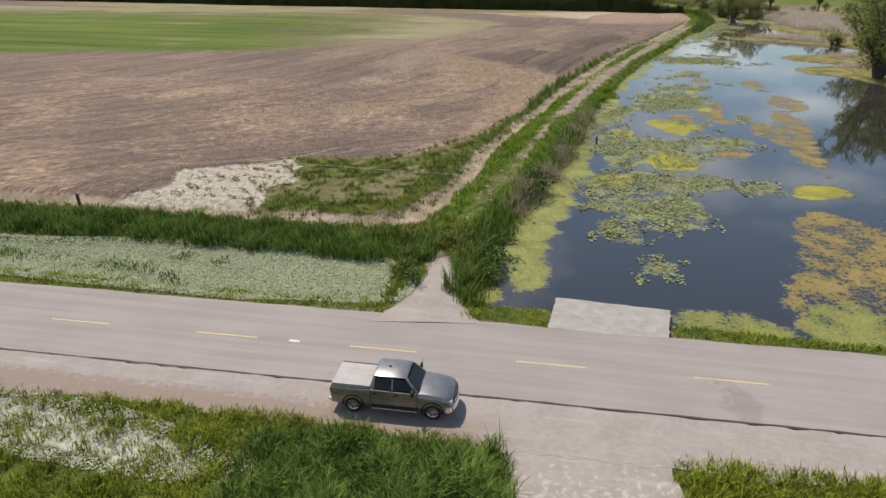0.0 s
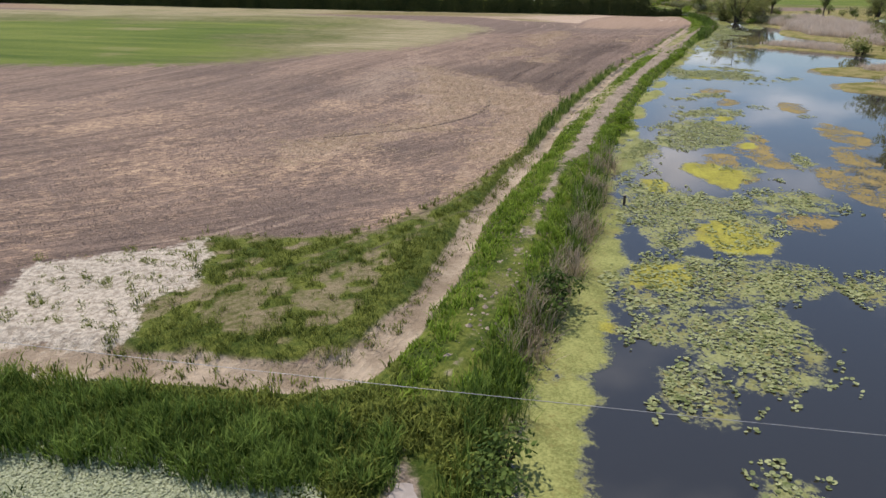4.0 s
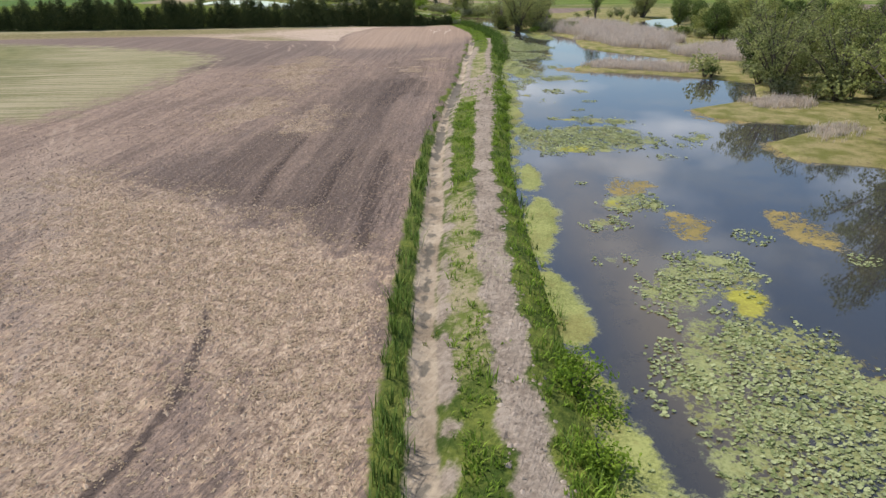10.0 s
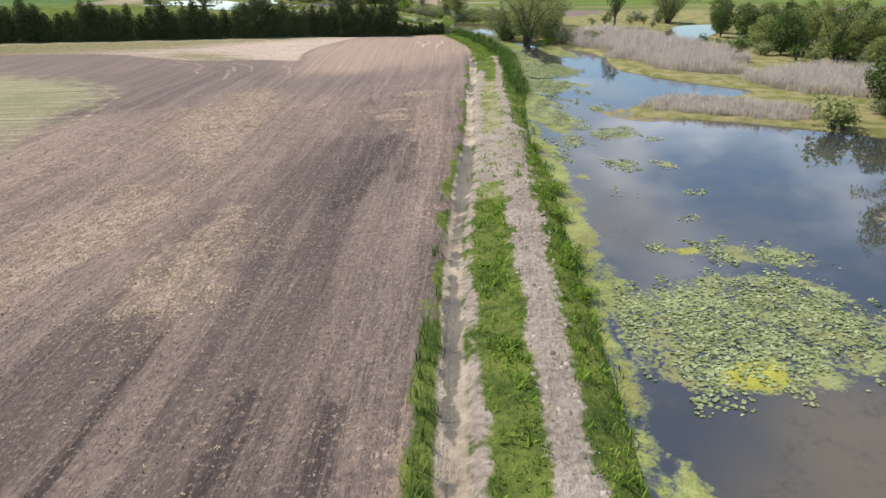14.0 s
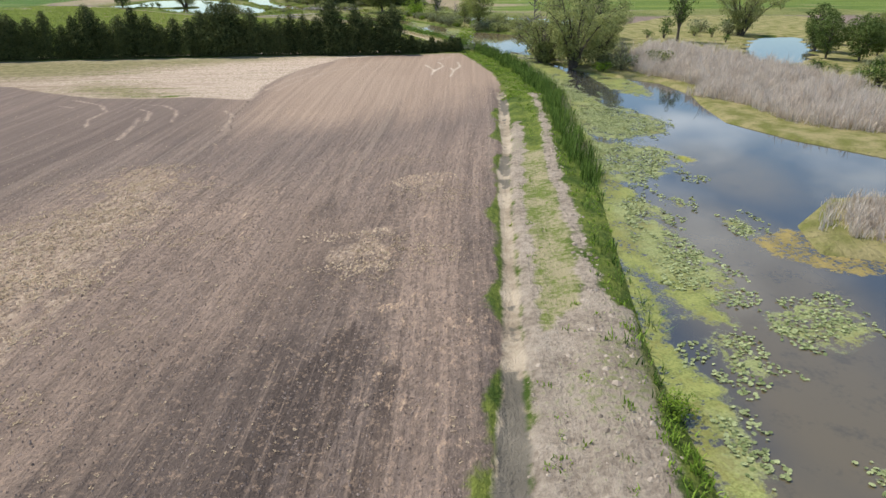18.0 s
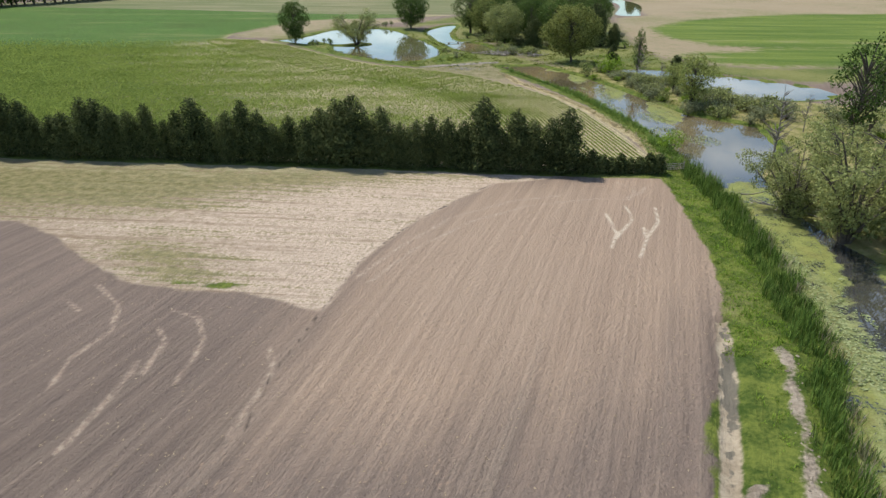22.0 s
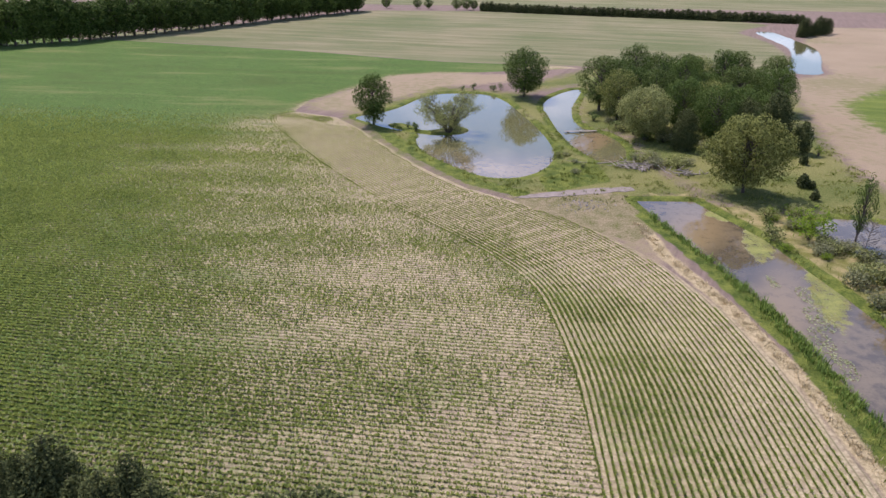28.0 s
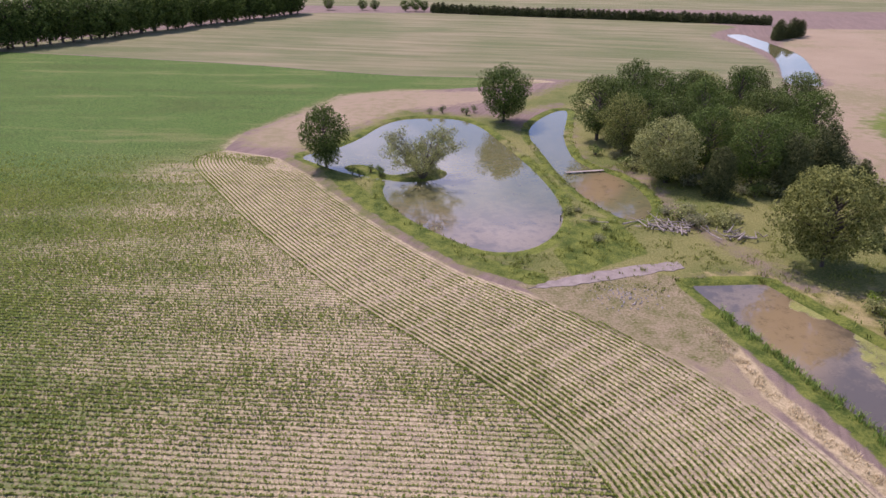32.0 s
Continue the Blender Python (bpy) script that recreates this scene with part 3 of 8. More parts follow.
ROAD_DITCH = rounded([(-60, 6.4), (-24, -0.3), (-17.7, -1.9), (-13.7, -3.2), (-10.4, -4.9), (-12.0, -5.3), (-14.5, -4.6), (-20, -3.6), (-60, 2.4)])

# fields
STUBBLE = [(-60, 268), (-30, 268), (-12, 266), (6.7, 261.7), (13.4, 256.3), (21.5, 247.9), (26.3, 244.1), (32.5, 242.2), (37.8, 241.6), (45.6, 237.4), (48.8, 248.2), (53.7, 256.8), (60.2, 265.4), (67, 272.6), (79, 276), (78, 282), (-20, 297), (-200, 330), (-200, 290)]
WEST_GREEN = [(-300, 60), (-82, 124.9), (-51.4, 126.7), (-40, 132), (-23, 150), (-11, 157), (0, 175), (11, 205), (12, 214), (7, 224), (-9, 238), (-20, 246), (-46, 262), (-200, 280), (-300, 290)]
HEADLAND = [(69.5, 279), (68.8, 294), (68.1, 307.5), (67.4, 316), (65.3, 328), (62.6, 338.5), (58, 346), (48, 357.2), (35, 369.5), (21, 385.5), (8, 402.5), (-3, 418), (-12, 431), (-15, 439), (-12, 445.5), (-4, 448.5), (6, 446)]
for _ in range(2):  # soften the corners of the headland's line
    HEADLAND = [HEADLAND[0]] + [(a[0] * (1 - f) + b[0] * f, a[1] * (1 - f) + b[1] * f) for a, b in zip(HEADLAND[:-1], HEADLAND[1:]) for f in (0.25, 0.75)] + [HEADLAND[-1]]
CROP = [(-250, 335), (-9.6, 294), (80, 282), (94.2, 280.5), (94.6, 300), (92.8, 318), (89.2, 334), (82.4, 350), (71, 366), (59, 375), (49, 381.5), (37, 395), (26, 411), (14, 429), (5, 440), (-10, 446), (-10, 463), (6, 500), (30, 521), (92, 545), (22, 552), (-47, 573), (-166, 599), (-260, 600)]
LINE_A, LINE_B = (-12.3, 291.2), (78.1, 277.3)  # the foot of the evergreen row

# rafts of lily pads on the pond, as outlines
RAFTS_SOUTH = [[(12.2, 16.1), (14.5, 16.6), (14.6, 14.4), (13, 13.4), (11.9, 14.2)], [(10.3, 24.1), (13.8, 23.7), (13.5, 19.6), (10.8, 19.5), (10.1, 21.7)], [(15.3, 30), (20.1, 31), (21, 27.3), (17.7, 22.1), (14.5, 21.3), (13.8, 25.6), (9.8, 26.1), (11.8, 29.8)], [(24.8, 34.6), (30.1, 35.7), (27.9, 31.4), (24.6, 31.2)], [(12.9, 38.1), (17.5, 38.1), (26.4, 37), (24, 32), (17, 31), (11, 29.5), (9.4, 31.3)]]
RAFTS_MIDDLE = [[(16.7, 56.4), (21.9, 55.1), (21.3, 48.1), (18, 40.9), (18.1, 39.5), (14.8, 38.7), (15, 42.5), (14.3, 48)], [(27.2, 52.6), (31.6, 53.3), (34.2, 50.4), (32.2, 47.2), (26.2, 47.1)], [(20.9, 52.4), (23.3, 51.9), (27, 50), (26, 44), (22.3, 40.1), (18.5, 41), (20, 46)], [(26.6, 78.9), (31.8, 83.3), (35.2, 83.2), (38.1, 79.5), (37, 73.9), (32.7, 69.7), (28.9, 68.1), (25.9, 67.1), (23.3, 70.6), (25.6, 74.2)]]
RAFTS_EAST = [[(34.6, 89.9), (37.9, 91.1), (41.4, 89.1), (40.3, 86), (38.3, 85.2), (34.9, 85.1), (32.9, 84.2), (31.1, 85.3), (31.1, 87.1)], [(35.4, 99.9), (37.4, 99), (36.5, 97.5), (34.9, 97.7)], [(38.9, 103.4), (43.2, 104), (44, 101.4), (42.1, 99), (39.3, 99.6)], [(32.5, 92.5), (33.6, 91.8), (32.7, 90.9), (32, 91.5)], [(21.7, 74.2), (22.7, 70.8), (22.3, 66.1), (20.3, 69.6)]]
RAFTS_NORTH = [[(43.8, 129.2), (48.6, 129.4), (54.1, 129.4), (58.3, 125.7), (57.6, 118.8), (52.1, 117), (47.4, 117.1), (42.3, 118.2), (41, 123.2)], [(51.6, 134.9), (60.2, 130.9), (61.2, 127.4), (54.6, 129.9)], [(59.6, 119.1), (65, 120.6), (65, 119.4), (62.1, 117.2)], [(57.9, 117.2), (60.1, 116.9), (58.6, 115.5), (57, 116.1)], [(52.5, 113.5), (55.1, 112.9), (53.9, 111.8), (51.8, 112.6)], [(67.8, 166.1), (72.5, 166.2), (72.4, 162.6), (68.8, 160.9), (65.8, 163.6)]]
RAFTS_UPPER = [[(69.2, 185.4), (71.2, 180.6), (69.2, 170), (66.8, 167.1), (64.4, 173.3)], [(62.2, 155.1), (63.4, 152), (61.6, 150.6), (61.2, 152.9)], [(58, 160.6), (59, 158.6), (57, 155.1), (55.5, 155.7)], [(62.9, 166.3), (65, 164.4), (62.5, 160.5), (60.5, 162.2)], [(66.6, 152.3), (68.2, 150.7), (66.6, 149.5), (65.5, 150.6)], [(56.8, 146.1), (57.9, 145.3), (57.2, 144.5), (56.4, 145.2)], [(75.2, 179.1), (78.3, 177.9), (75.1, 174.6)]]
RAFTS_FAR = [[(89.4, 223.5), (92.6, 218.9), (93.9, 211.9), (91.7, 205.5), (86.7, 202), (79.6, 204.7), (82.7, 213)], [(77.6, 204.1), (85.3, 199.2), (83.4, 192.8), (78.8, 190.3), (77.8, 188.7), (73.8, 187.9), (73.5, 191.6), (74.1, 197.3)], [(74.3, 186.1), (76.4, 183.7), (74.2, 181.5), (74, 183.8)], [(70.5, 186.5), (72.5, 184.1), (72.9, 181.9), (72.5, 179.9), (67.6, 181.1)], [(88, 222), (93, 224), (96, 236), (98, 248), (94, 250), (90, 236)]]
RAFTS_SHORE = [[(21.6, 73.3), (23.7, 71.7), (23.9, 68), (21.4, 62.3), (19.1, 58.6), (16.5, 56.7), (17.1, 61.3), (18.7, 67.3)], [(29.1, 61.2), (32.3, 60.9), (30.5, 57.2), (28.2, 56.3), (27.4, 58.1)], [(36, 64), (39, 66), (38, 60), (36, 60)]]
RAFTS = RAFTS_SHORE + RAFTS_SOUTH + RAFTS_MIDDLE + RAFTS_EAST + RAFTS_NORTH + RAFTS_UPPER + RAFTS_FAR
LILY_LOOSE = [(52, 152, 0.8, 0.6), (63, 143, 1.0, 0.7), (60, 164, 1.6, 0.9), (72, 160, 1.1, 0.8), (67, 168, 1.5, 1.0), (81, 188, 1.3, 0.9), (58, 138, 0.9, 0.5), (40, 108, 0.5, 0.4), (28, 79, 0.9, 1.1), (45, 92, 1.2, 1.4), (49, 86, 1.0, 1.0), (95, 318, 1.2, 2.0), (100, 322, 1.5, 2.4), (97, 335, 1.3, 2.0), (103, 341, 1.2, 2.6), (93, 350, 1.0, 1.6), (104, 302, 2.5, 4), (105, 314, 2.0, 4), (100, 328, 1.2, 3), (102, 334, 1.5, 3), (99, 345, 1.0, 2), (108, 296, 2.5, 3)]
# bright algae
ALGAE_SOUTH = [[(30.3, 34), (34.5, 35.1), (35.4, 31.8), (30.3, 29.6), (28.9, 30.7)], [(12.9, 37.4), (16.6, 36.8), (16.1, 33.3), (13.5, 32.5), (11.4, 33.3)], [(19.9, 45.6), (23.2, 45.2), (24.4, 42.3), (24.1, 39.1), (20.5, 38.1), (18.4, 40.9)], [(23.6, 61.7), (27, 62.4), (30, 60), (27.8, 54.5), (25, 52.7), (24.7, 55.6), (23.3, 59)], [(18.1, 56.4), (21, 56.5), (20.6, 53.1), (19.3, 51.3), (18.2, 53)], [(9.6, 29), (10.2, 27.5), (8.6, 26.5), (8.2, 28.4)]]
ALGAE_NORTH = [[(35.9, 86), (38.2, 85.8), (38.7, 83.2), (36, 83)], [(34.9, 72.3), (35.7, 70.6), (34.1, 68), (32.2, 68.1)], [(36.5, 85), (38.3, 83.8), (35.7, 81.9), (34.9, 83)], [(38.8, 102.8), (40.6, 102.7), (40.9, 101.3), (37.9, 101.7)], [(55.4, 151.7), (57.5, 151.4), (56.8, 149.6), (55.1, 150.3)], [(45, 121), (49, 120), (47, 117.6), (43.5, 118.4)], [(51.5, 134.2), (55, 133.4), (53, 131.8)], [(84, 196), (86, 194), (83, 191)]]
# ochre films
BROWN = [[(26.9, 65.5), (31.5, 66.5), (30, 62.3), (30.5, 57.2), (29, 55.1), (25.9, 54.7), (26.9, 58.3)], [(34.6, 70.3), (35.3, 65.4), (35.7, 60.6), (32.8, 59.4), (31.5, 66.5)], [(37.3, 80.3), (38, 73.6), (36.5, 69), (34.6, 66.1), (31.1, 65.3), (31.4, 67.2)], [(26.9, 26.3), (31, 27.2), (31.9, 21.6), (25, 5.3), (18.9, 6.3), (19.7, 11.8), (23.1, 16.1)], [(26.7, 48.1), (31.9, 46.7), (29.3, 42.6), (26.9, 43.4)], [(43.9, 109), (46.4, 107.5), (45.6, 104.8), (41.5, 101.7), (40.6, 104.6)], [(42.3, 99), (44.8, 97), (42.9, 93.4), (39.6, 93.2), (40.4, 96.9)], [(35, 52), (38, 47), (40, 58), (37, 64)]]
# yellow-green mats along the embankment
MATS = [[(21.6, 73.3), (23.2, 71.7), (22.9, 68), (20.4, 62.3), (18.1, 58.6), (15.5, 56.7), (16.1, 61.3)], [(33.9, 107.1), (35.1, 103.7), (32.4, 98.3), (29.3, 94.6), (26.8, 94)], [(26.6, 93.3), (28.6, 91.2), (27.4, 87.6), (25.9, 82.6), (23.1, 83.6), (24.4, 89)], [(38.7, 116.6), (38.5, 112.7), (35.9, 107.7), (33.7, 107.7), (35.7, 112.7)], [(22.4, 78.6), (23.6, 76.2), (22, 71.5), (20.3, 73)], [(9, 38), (12.6, 44), (13.2, 38), (9.8, 31), (8.6, 24), (5, 22), (6.6, 30)], [(3, 10.5), (5.6, 12), (6, 19), (8, 22), (5, 24), (2.4, 17)], [(46, 137), (48.6, 137), (52, 146), (50, 147)], [(52.8, 150), (54.6, 149), (57.5, 157), (55.8, 158)]]
ORANGE = [(38, 48, 1.6, 8), (33, 17, 4.5, 8), (42, 60, 2, 9), (74, 128, 4, 5), (80, 171, 6, 4), (68, 110, 3, 5), (48, 75, 2.5, 6), (50, 92, 2, 4)]
FRINGE = [(15, 6.5, 3.6, 2.6), (22, 7, 3, 4.1), (67, 177, 2.2, 12), (72, 192, 2.6, 12), (88, 219, 3.5, 17), (97, 250, 5, 16), (101, 262, 4, 12), (104, 235, 3, 12), (30, 6, 6, 4), (110, 320, 3.5, 12), (106.5, 343, 2.6, 12), (102.5, 362, 2.6, 10), (100, 374, 4, 4)]
MURK = [(23, 61, 3, 8), (31, 84, 3, 10), (36, 98, 3.5, 14), (47, 113, 5, 5), (55, 147, 5, 11), (64, 158, 5, 9), (39.5, 108.5, 3.2, 6.5), (43.5, 112, 2.5, 3), (31, 84, 3, 14), (37, 101, 3, 9), (53, 142, 5, 9), (62, 156, 3, 6), (70, 170, 6, 16), (46, 112, 5, 3), (86, 190, 5, 10), (92, 365, 5, 12), (95, 330, 4, 22), (78, 424, 5, 12)]

# ---- ground ----
def grown(start, step, end, ratio=1.12):
    """Grid lines from start to end, ever wider apart."""
    out, s, v = [], step, start
    while abs(v) < abs(end):
        s *= ratio
        v += s
        out.append(v)
    return out


def sheet(name, xs, ys, height, layers, material, keep=None):
    """A grid of ground or water with its plan in named layers."""
    gx, gy = np.meshgrid(np.array(xs, float), np.array(ys, float))
    x, y = gx.ravel(), gy.ravel()
    z = height(x, y)
    nx, ny = len(xs), len(ys)
    i = (np.arange(ny - 1)[:, None] * nx + np.arange(nx - 1)).ravel()
    quads = np.stack([i, i + 1, i + nx + 1, i + nx], 1)
    if keep is not None:
        ok = keep(x, y)
        quads = quads[ok[quads].any(1)]
        used = np.zeros(len(x), bool)
        used[quads.ravel()] = True
        index = np.cumsum(used) - 1
        quads, x, y, z = index[quads], x[used], y[used], z[used]
    me = bpy.data.meshes.new(name)
    me.vertices.add(len(x))
    me.vertices.foreach_set("co", np.stack([x, y, z], 1).ravel())
    me.loops.add(quads.size)
    me.loops.foreach_set("vertex_index", quads.ravel().astype(np.int32))
    me.polygons.add(len(quads))
    me.polygons.foreach_set("loop_start", np.arange(0, quads.size, 4, dtype=np.int32))
    me.update(calc_edges=True)
    me.polygons.foreach_set("use_smooth", np.ones(len(quads), bool))
    for key, values in layers(x, y).items():
        a = me.attributes.new(key, "FLOAT", "POINT")
        a.data.foreach_set("value", values.astype(np.float32))
    me.materials.append(material)
    return new(name, me)


def wobble(x, y, size, seed=0):
    """Smooth uneven values, about -1 to 1."""
    r = np.random.RandomState(seed)
    out = np.zeros_like(x)
    for k in range(7):
        a, f = r.uniform(0, 2 * np.pi), r.uniform(0.6, 2.4) / size
        out += np.sin((x * np.cos(a) + y * np.sin(a)) * f * 2 * np.pi / 2 + r.uniform(0, 7)) / 2.2
    return out / 1.6


def is_water(x, y):
    """Metres inside open water of any kind."""
    w = inside(x, y, POND)
    w = np.maximum(w, np.minimum(inside(x, y, UPPER_POND), -inside(x, y, SPIT)))
    w = np.maximum(w, inside(x, y, CHANNEL))
    w = np.maximum(w, inside(x, y, SIDE_POND))
    w = np.maximum(w, inside(x, y, MARSH_POOL))
    return w


def ditch_depth(x, y):
    """Metres inside the silted ditch: its long reach and the reach along the road."""
    a = np.minimum(x - line_x(DITCH_L, y), line_x(DITCH_R, y) - x) * 0.9
    a = np.where((y > 27) & (y < 234), a, -14.0)
    b = beside(x, y, ROADSIDE_REACH, 1.35)[0]
    return np.maximum(a, b)


ROADSIDE_REACH = [(-80, 30), (-50, 28), (-36.6, 26.8), (-27, 25.7), (-20, 24.2), (-12, 23.2), (-7, 22.8), (-4.6, 23.6), (-3.2, 26), (-2, 29)]


def ground_height(x, y):
    near = soft(260 - np.hypot(x - 40, y - 200), 0, 60)
    z = 0.07 * wobble(x, y, 9.0, 1) + 0.14 * wobble(x, y, 60.0, 2) * soft(np.abs(y - 5), 20, 60)
    z *= soft(-is_water(x, y), -1, 12) * soft(-beside(x, y, FAR_STREAM, 5.0, 20)[0], 0, 14)
    z -= 1.3 * soft(is_water(x, y), -1.2, 1.6)
    z -= 0.5 * soft(ditch_depth(x, y), -0.55, 0.35)
    along = (y > 20) & (y < 230)
    ridge = np.minimum(x - line_x(DIRT_L, y), line_x(DIRT_R, y) - x)
    z += np.where(along, 0.35 * soft(ridge, -1.6, 0.5) + 0.1 * soft(ridge, -0.2, 0.4) * wobble(x, y, 0.9, 3), 0)
    s, d = road_sd(x, y)
    on_road = np.maximum(soft(np.minimum(d + 6.1, 4.0 - d), -0.4, 0.2), soft(np.minimum(np.minimum(x - 0.6, 8.8 - x), 3 - y), -0.3, 0.3))
    z = z * (1 - on_road) - 0.12 * on_road
    z -= 0.2 * soft(inside(x, y, ROAD_DITCH), -1.0, 0.6)
    z -= 0.25 * soft(inside(x, y, RAMP), -0.5, 0.1)
    z -= 0.25 * soft(inside(x, y, PALE_MARSH), -0.8, 0.5)
    return z


PALE_MARSH = rounded([(-60, 20), (-32.7, 16.9), (-20.6, 16.9), (-14.6, 16.5), (-8.4, 15.4), (-3.9, 13.9), (-3.3, 11.6), (-4.6, 9.4), (-7.2, 9.0), (-12.5, 9.9), (-17.9, 10.7), (-23.6, 11.5), (-29.7, 12.5), (-60, 16)])
GREEN_PATCH = [(-17.3, 40), (-10.7, 39.6), (-5.3, 41.4), (-3.6, 43.5), (1.5, 50), (5, 57), (8.5, 66), (9.5, 66), (6.5, 60), (1.2, 44), (-1.5, 33.8), (-3.6, 27.2), (-5.4, 25), (-9.8, 24.3), (-16.9, 25.1), (-17.5, 30.5), (-15.6, 32)]
SAND_FLAT = [(-27, 35.2), (-21, 37.5), (-17.1, 39.7), (-15.6, 32), (-17.5, 30.4), (-17.2, 27), (-16.5, 25.2), (-22, 25.4), (-29, 26.8), (-26, 30)]
RAMP = [(4.65, 6.0), (5.6, 10.0), (12.0, 8.6), (11.05, 5.3)]
DRIVE = [(-3.8, 8.2), (-2.6, 11.5), (-1.9, 15.2), (-1.4, 17.2), (-0.9, 15), (-0.5, 12), (-0.2, 8.2)]


BARE_TIP = [(34, 494), (52, 503), (70, 522), (25, 522), (8, 512), (-2, 483), (-10, 458), (-5, 450), (6, 447), (12, 450), (18, 470)]
DARK_TURN = [(45, 351), (58, 354), (66, 348), (74, 336), (82, 318), (80, 302), (74, 302), (70, 320), (64, 334), (55, 343)]


def lushness(x, y):
    """How thick the young crop stands: thin towards the pond, full to the west and north."""
    v = 12 - 0.62 * x - 0.24 * np.clip(y - 335, 0, 80) + 60 * soft(y, 436, 476) + 15 * soft(-y, -340, -300)
    head = beside(x, y, HEADLAND, 0.0, 60)[1]
    v = v - 14 * soft(-head, 0, 2) * soft(y, 345, 372) + 8 * soft(-head, 0, 2) * soft(-y, -345, -330)
    v = np.clip(v, -45, 60) + 22 * soft(inside(x, y, DARK_TURN, 12), -6, 3)
    v = v - 30 * soft(x - np.interp(y, [290, 320, 345, 375], [88, 84, 74, 56]), -4, 6)
    return np.clip(v - 60 * soft(inside(x, y, BARE_TIP, 20), -9, 2), -60, 60)


def planted(x, y):
    """Where the rows stand as single plants, 1, and beyond that 0."""
    return soft(x - (48 - 1.0 * (y - 222)), -6, 6) * soft(-y, -448, -405)


def patch_cover(x, y):
    """How well the rough corner beside the ditch is grown over: above 0 is green."""
    bare = blobs(x, y, [(-11.8, 29.3, 5.5, 2.6), (-6.5, 31.5, 3.0, 3.0), (-4, 35, 1.5, 2.5), (1, 46, 1.2, 5)], -35, 4)
    edge = np.minimum(soft(y, 27.6, 25.6) + soft(x - line_x(DITCH_L, y), -3.6, -1.4), 1) * 1.2
    return 0.45 + 0.7 * wobble(x, y, 2.3, 19) + 0.9 * wobble(x, y, 0.9, 23) + edge - 0.75 * soft(bare, -2.2, 1.0)


DARK_EDGE = [(-26, 39.4), (-21.6, 41.7), (-17.3, 44.2), (-12.9, 47.1), (-10.1, 42.5), (-15.8, 40.6), (-19.9, 39), (-26, 36.4)]
STRAW_MAIN = [(-6.3, 128.4), (-2, 125.6), (2.2, 118.3), (5.7, 115.3), (7.9, 111.5), (8.8, 106.8), (10.2, 103.6), (12.6, 108.3), (13.6, 101.2), (16.1, 98.3), (17.9, 96.5), (12, 78), (8, 65.7), (4, 56), (0.5, 46), (-1.5, 46), (1.5, 54), (4, 67), (5.5, 76), (7, 86), (5, 90), (2, 81), (-1.9, 84), (-4, 99.6), (-4.1, 115.8)]
PALE_NORTH = [(-30, 150), (-10.6, 184), (4, 194), (20, 199), (36, 200), (47, 194), (50, 186), (43.9, 175.3), (29.4, 163.6), (22.7, 148.2), (19.7, 135.2), (11.4, 136.7), (1.1, 125), (-30, 118)]
PALE_EDGE = [(40, 158), (46.1, 171.7), (49.2, 183.2), (56.5, 198.9), (75.7, 237), (83.4, 235.1), (60.4, 187.6), (52.3, 170.1), (46, 156)]
STRAW_MORE = [[(-17, 67.4), (-11.5, 71.7), (-3.5, 79.7), (3.3, 84.7), (-0.7, 75), (-7.4, 68.8), (-12.5, 61.9), (-16, 59)], [(21.2, 181.5), (22.4, 188.4), (27.7, 196), (32.8, 206), (35, 204), (34.8, 195.2), (30.3, 184), (26.1, 174.8), (23.9, 165.7)], [(46.5, 184.5), (49.5, 184.2), (47.6, 178.8), (46, 180.8)], [(9.4, 142.1), (11.6, 153.2), (17.2, 161.6), (20.7, 155.8), (14.5, 147.1)], [(18.8, 143.9), (22, 147.6), (24.6, 152.2), (21.4, 138.8), (17.2, 136.5)], [(55.5, 195.6), (58, 196.4), (57.8, 193.8), (56, 193.6)]]


def ground_straw(x, y):
    """Metres inside the places where straw lies thick."""
    out = inside(x, y, STRAW_MAIN, 12)
    for p in STRAW_MORE:
        out = np.maximum(out, inside(x, y, p, 12))
    return out


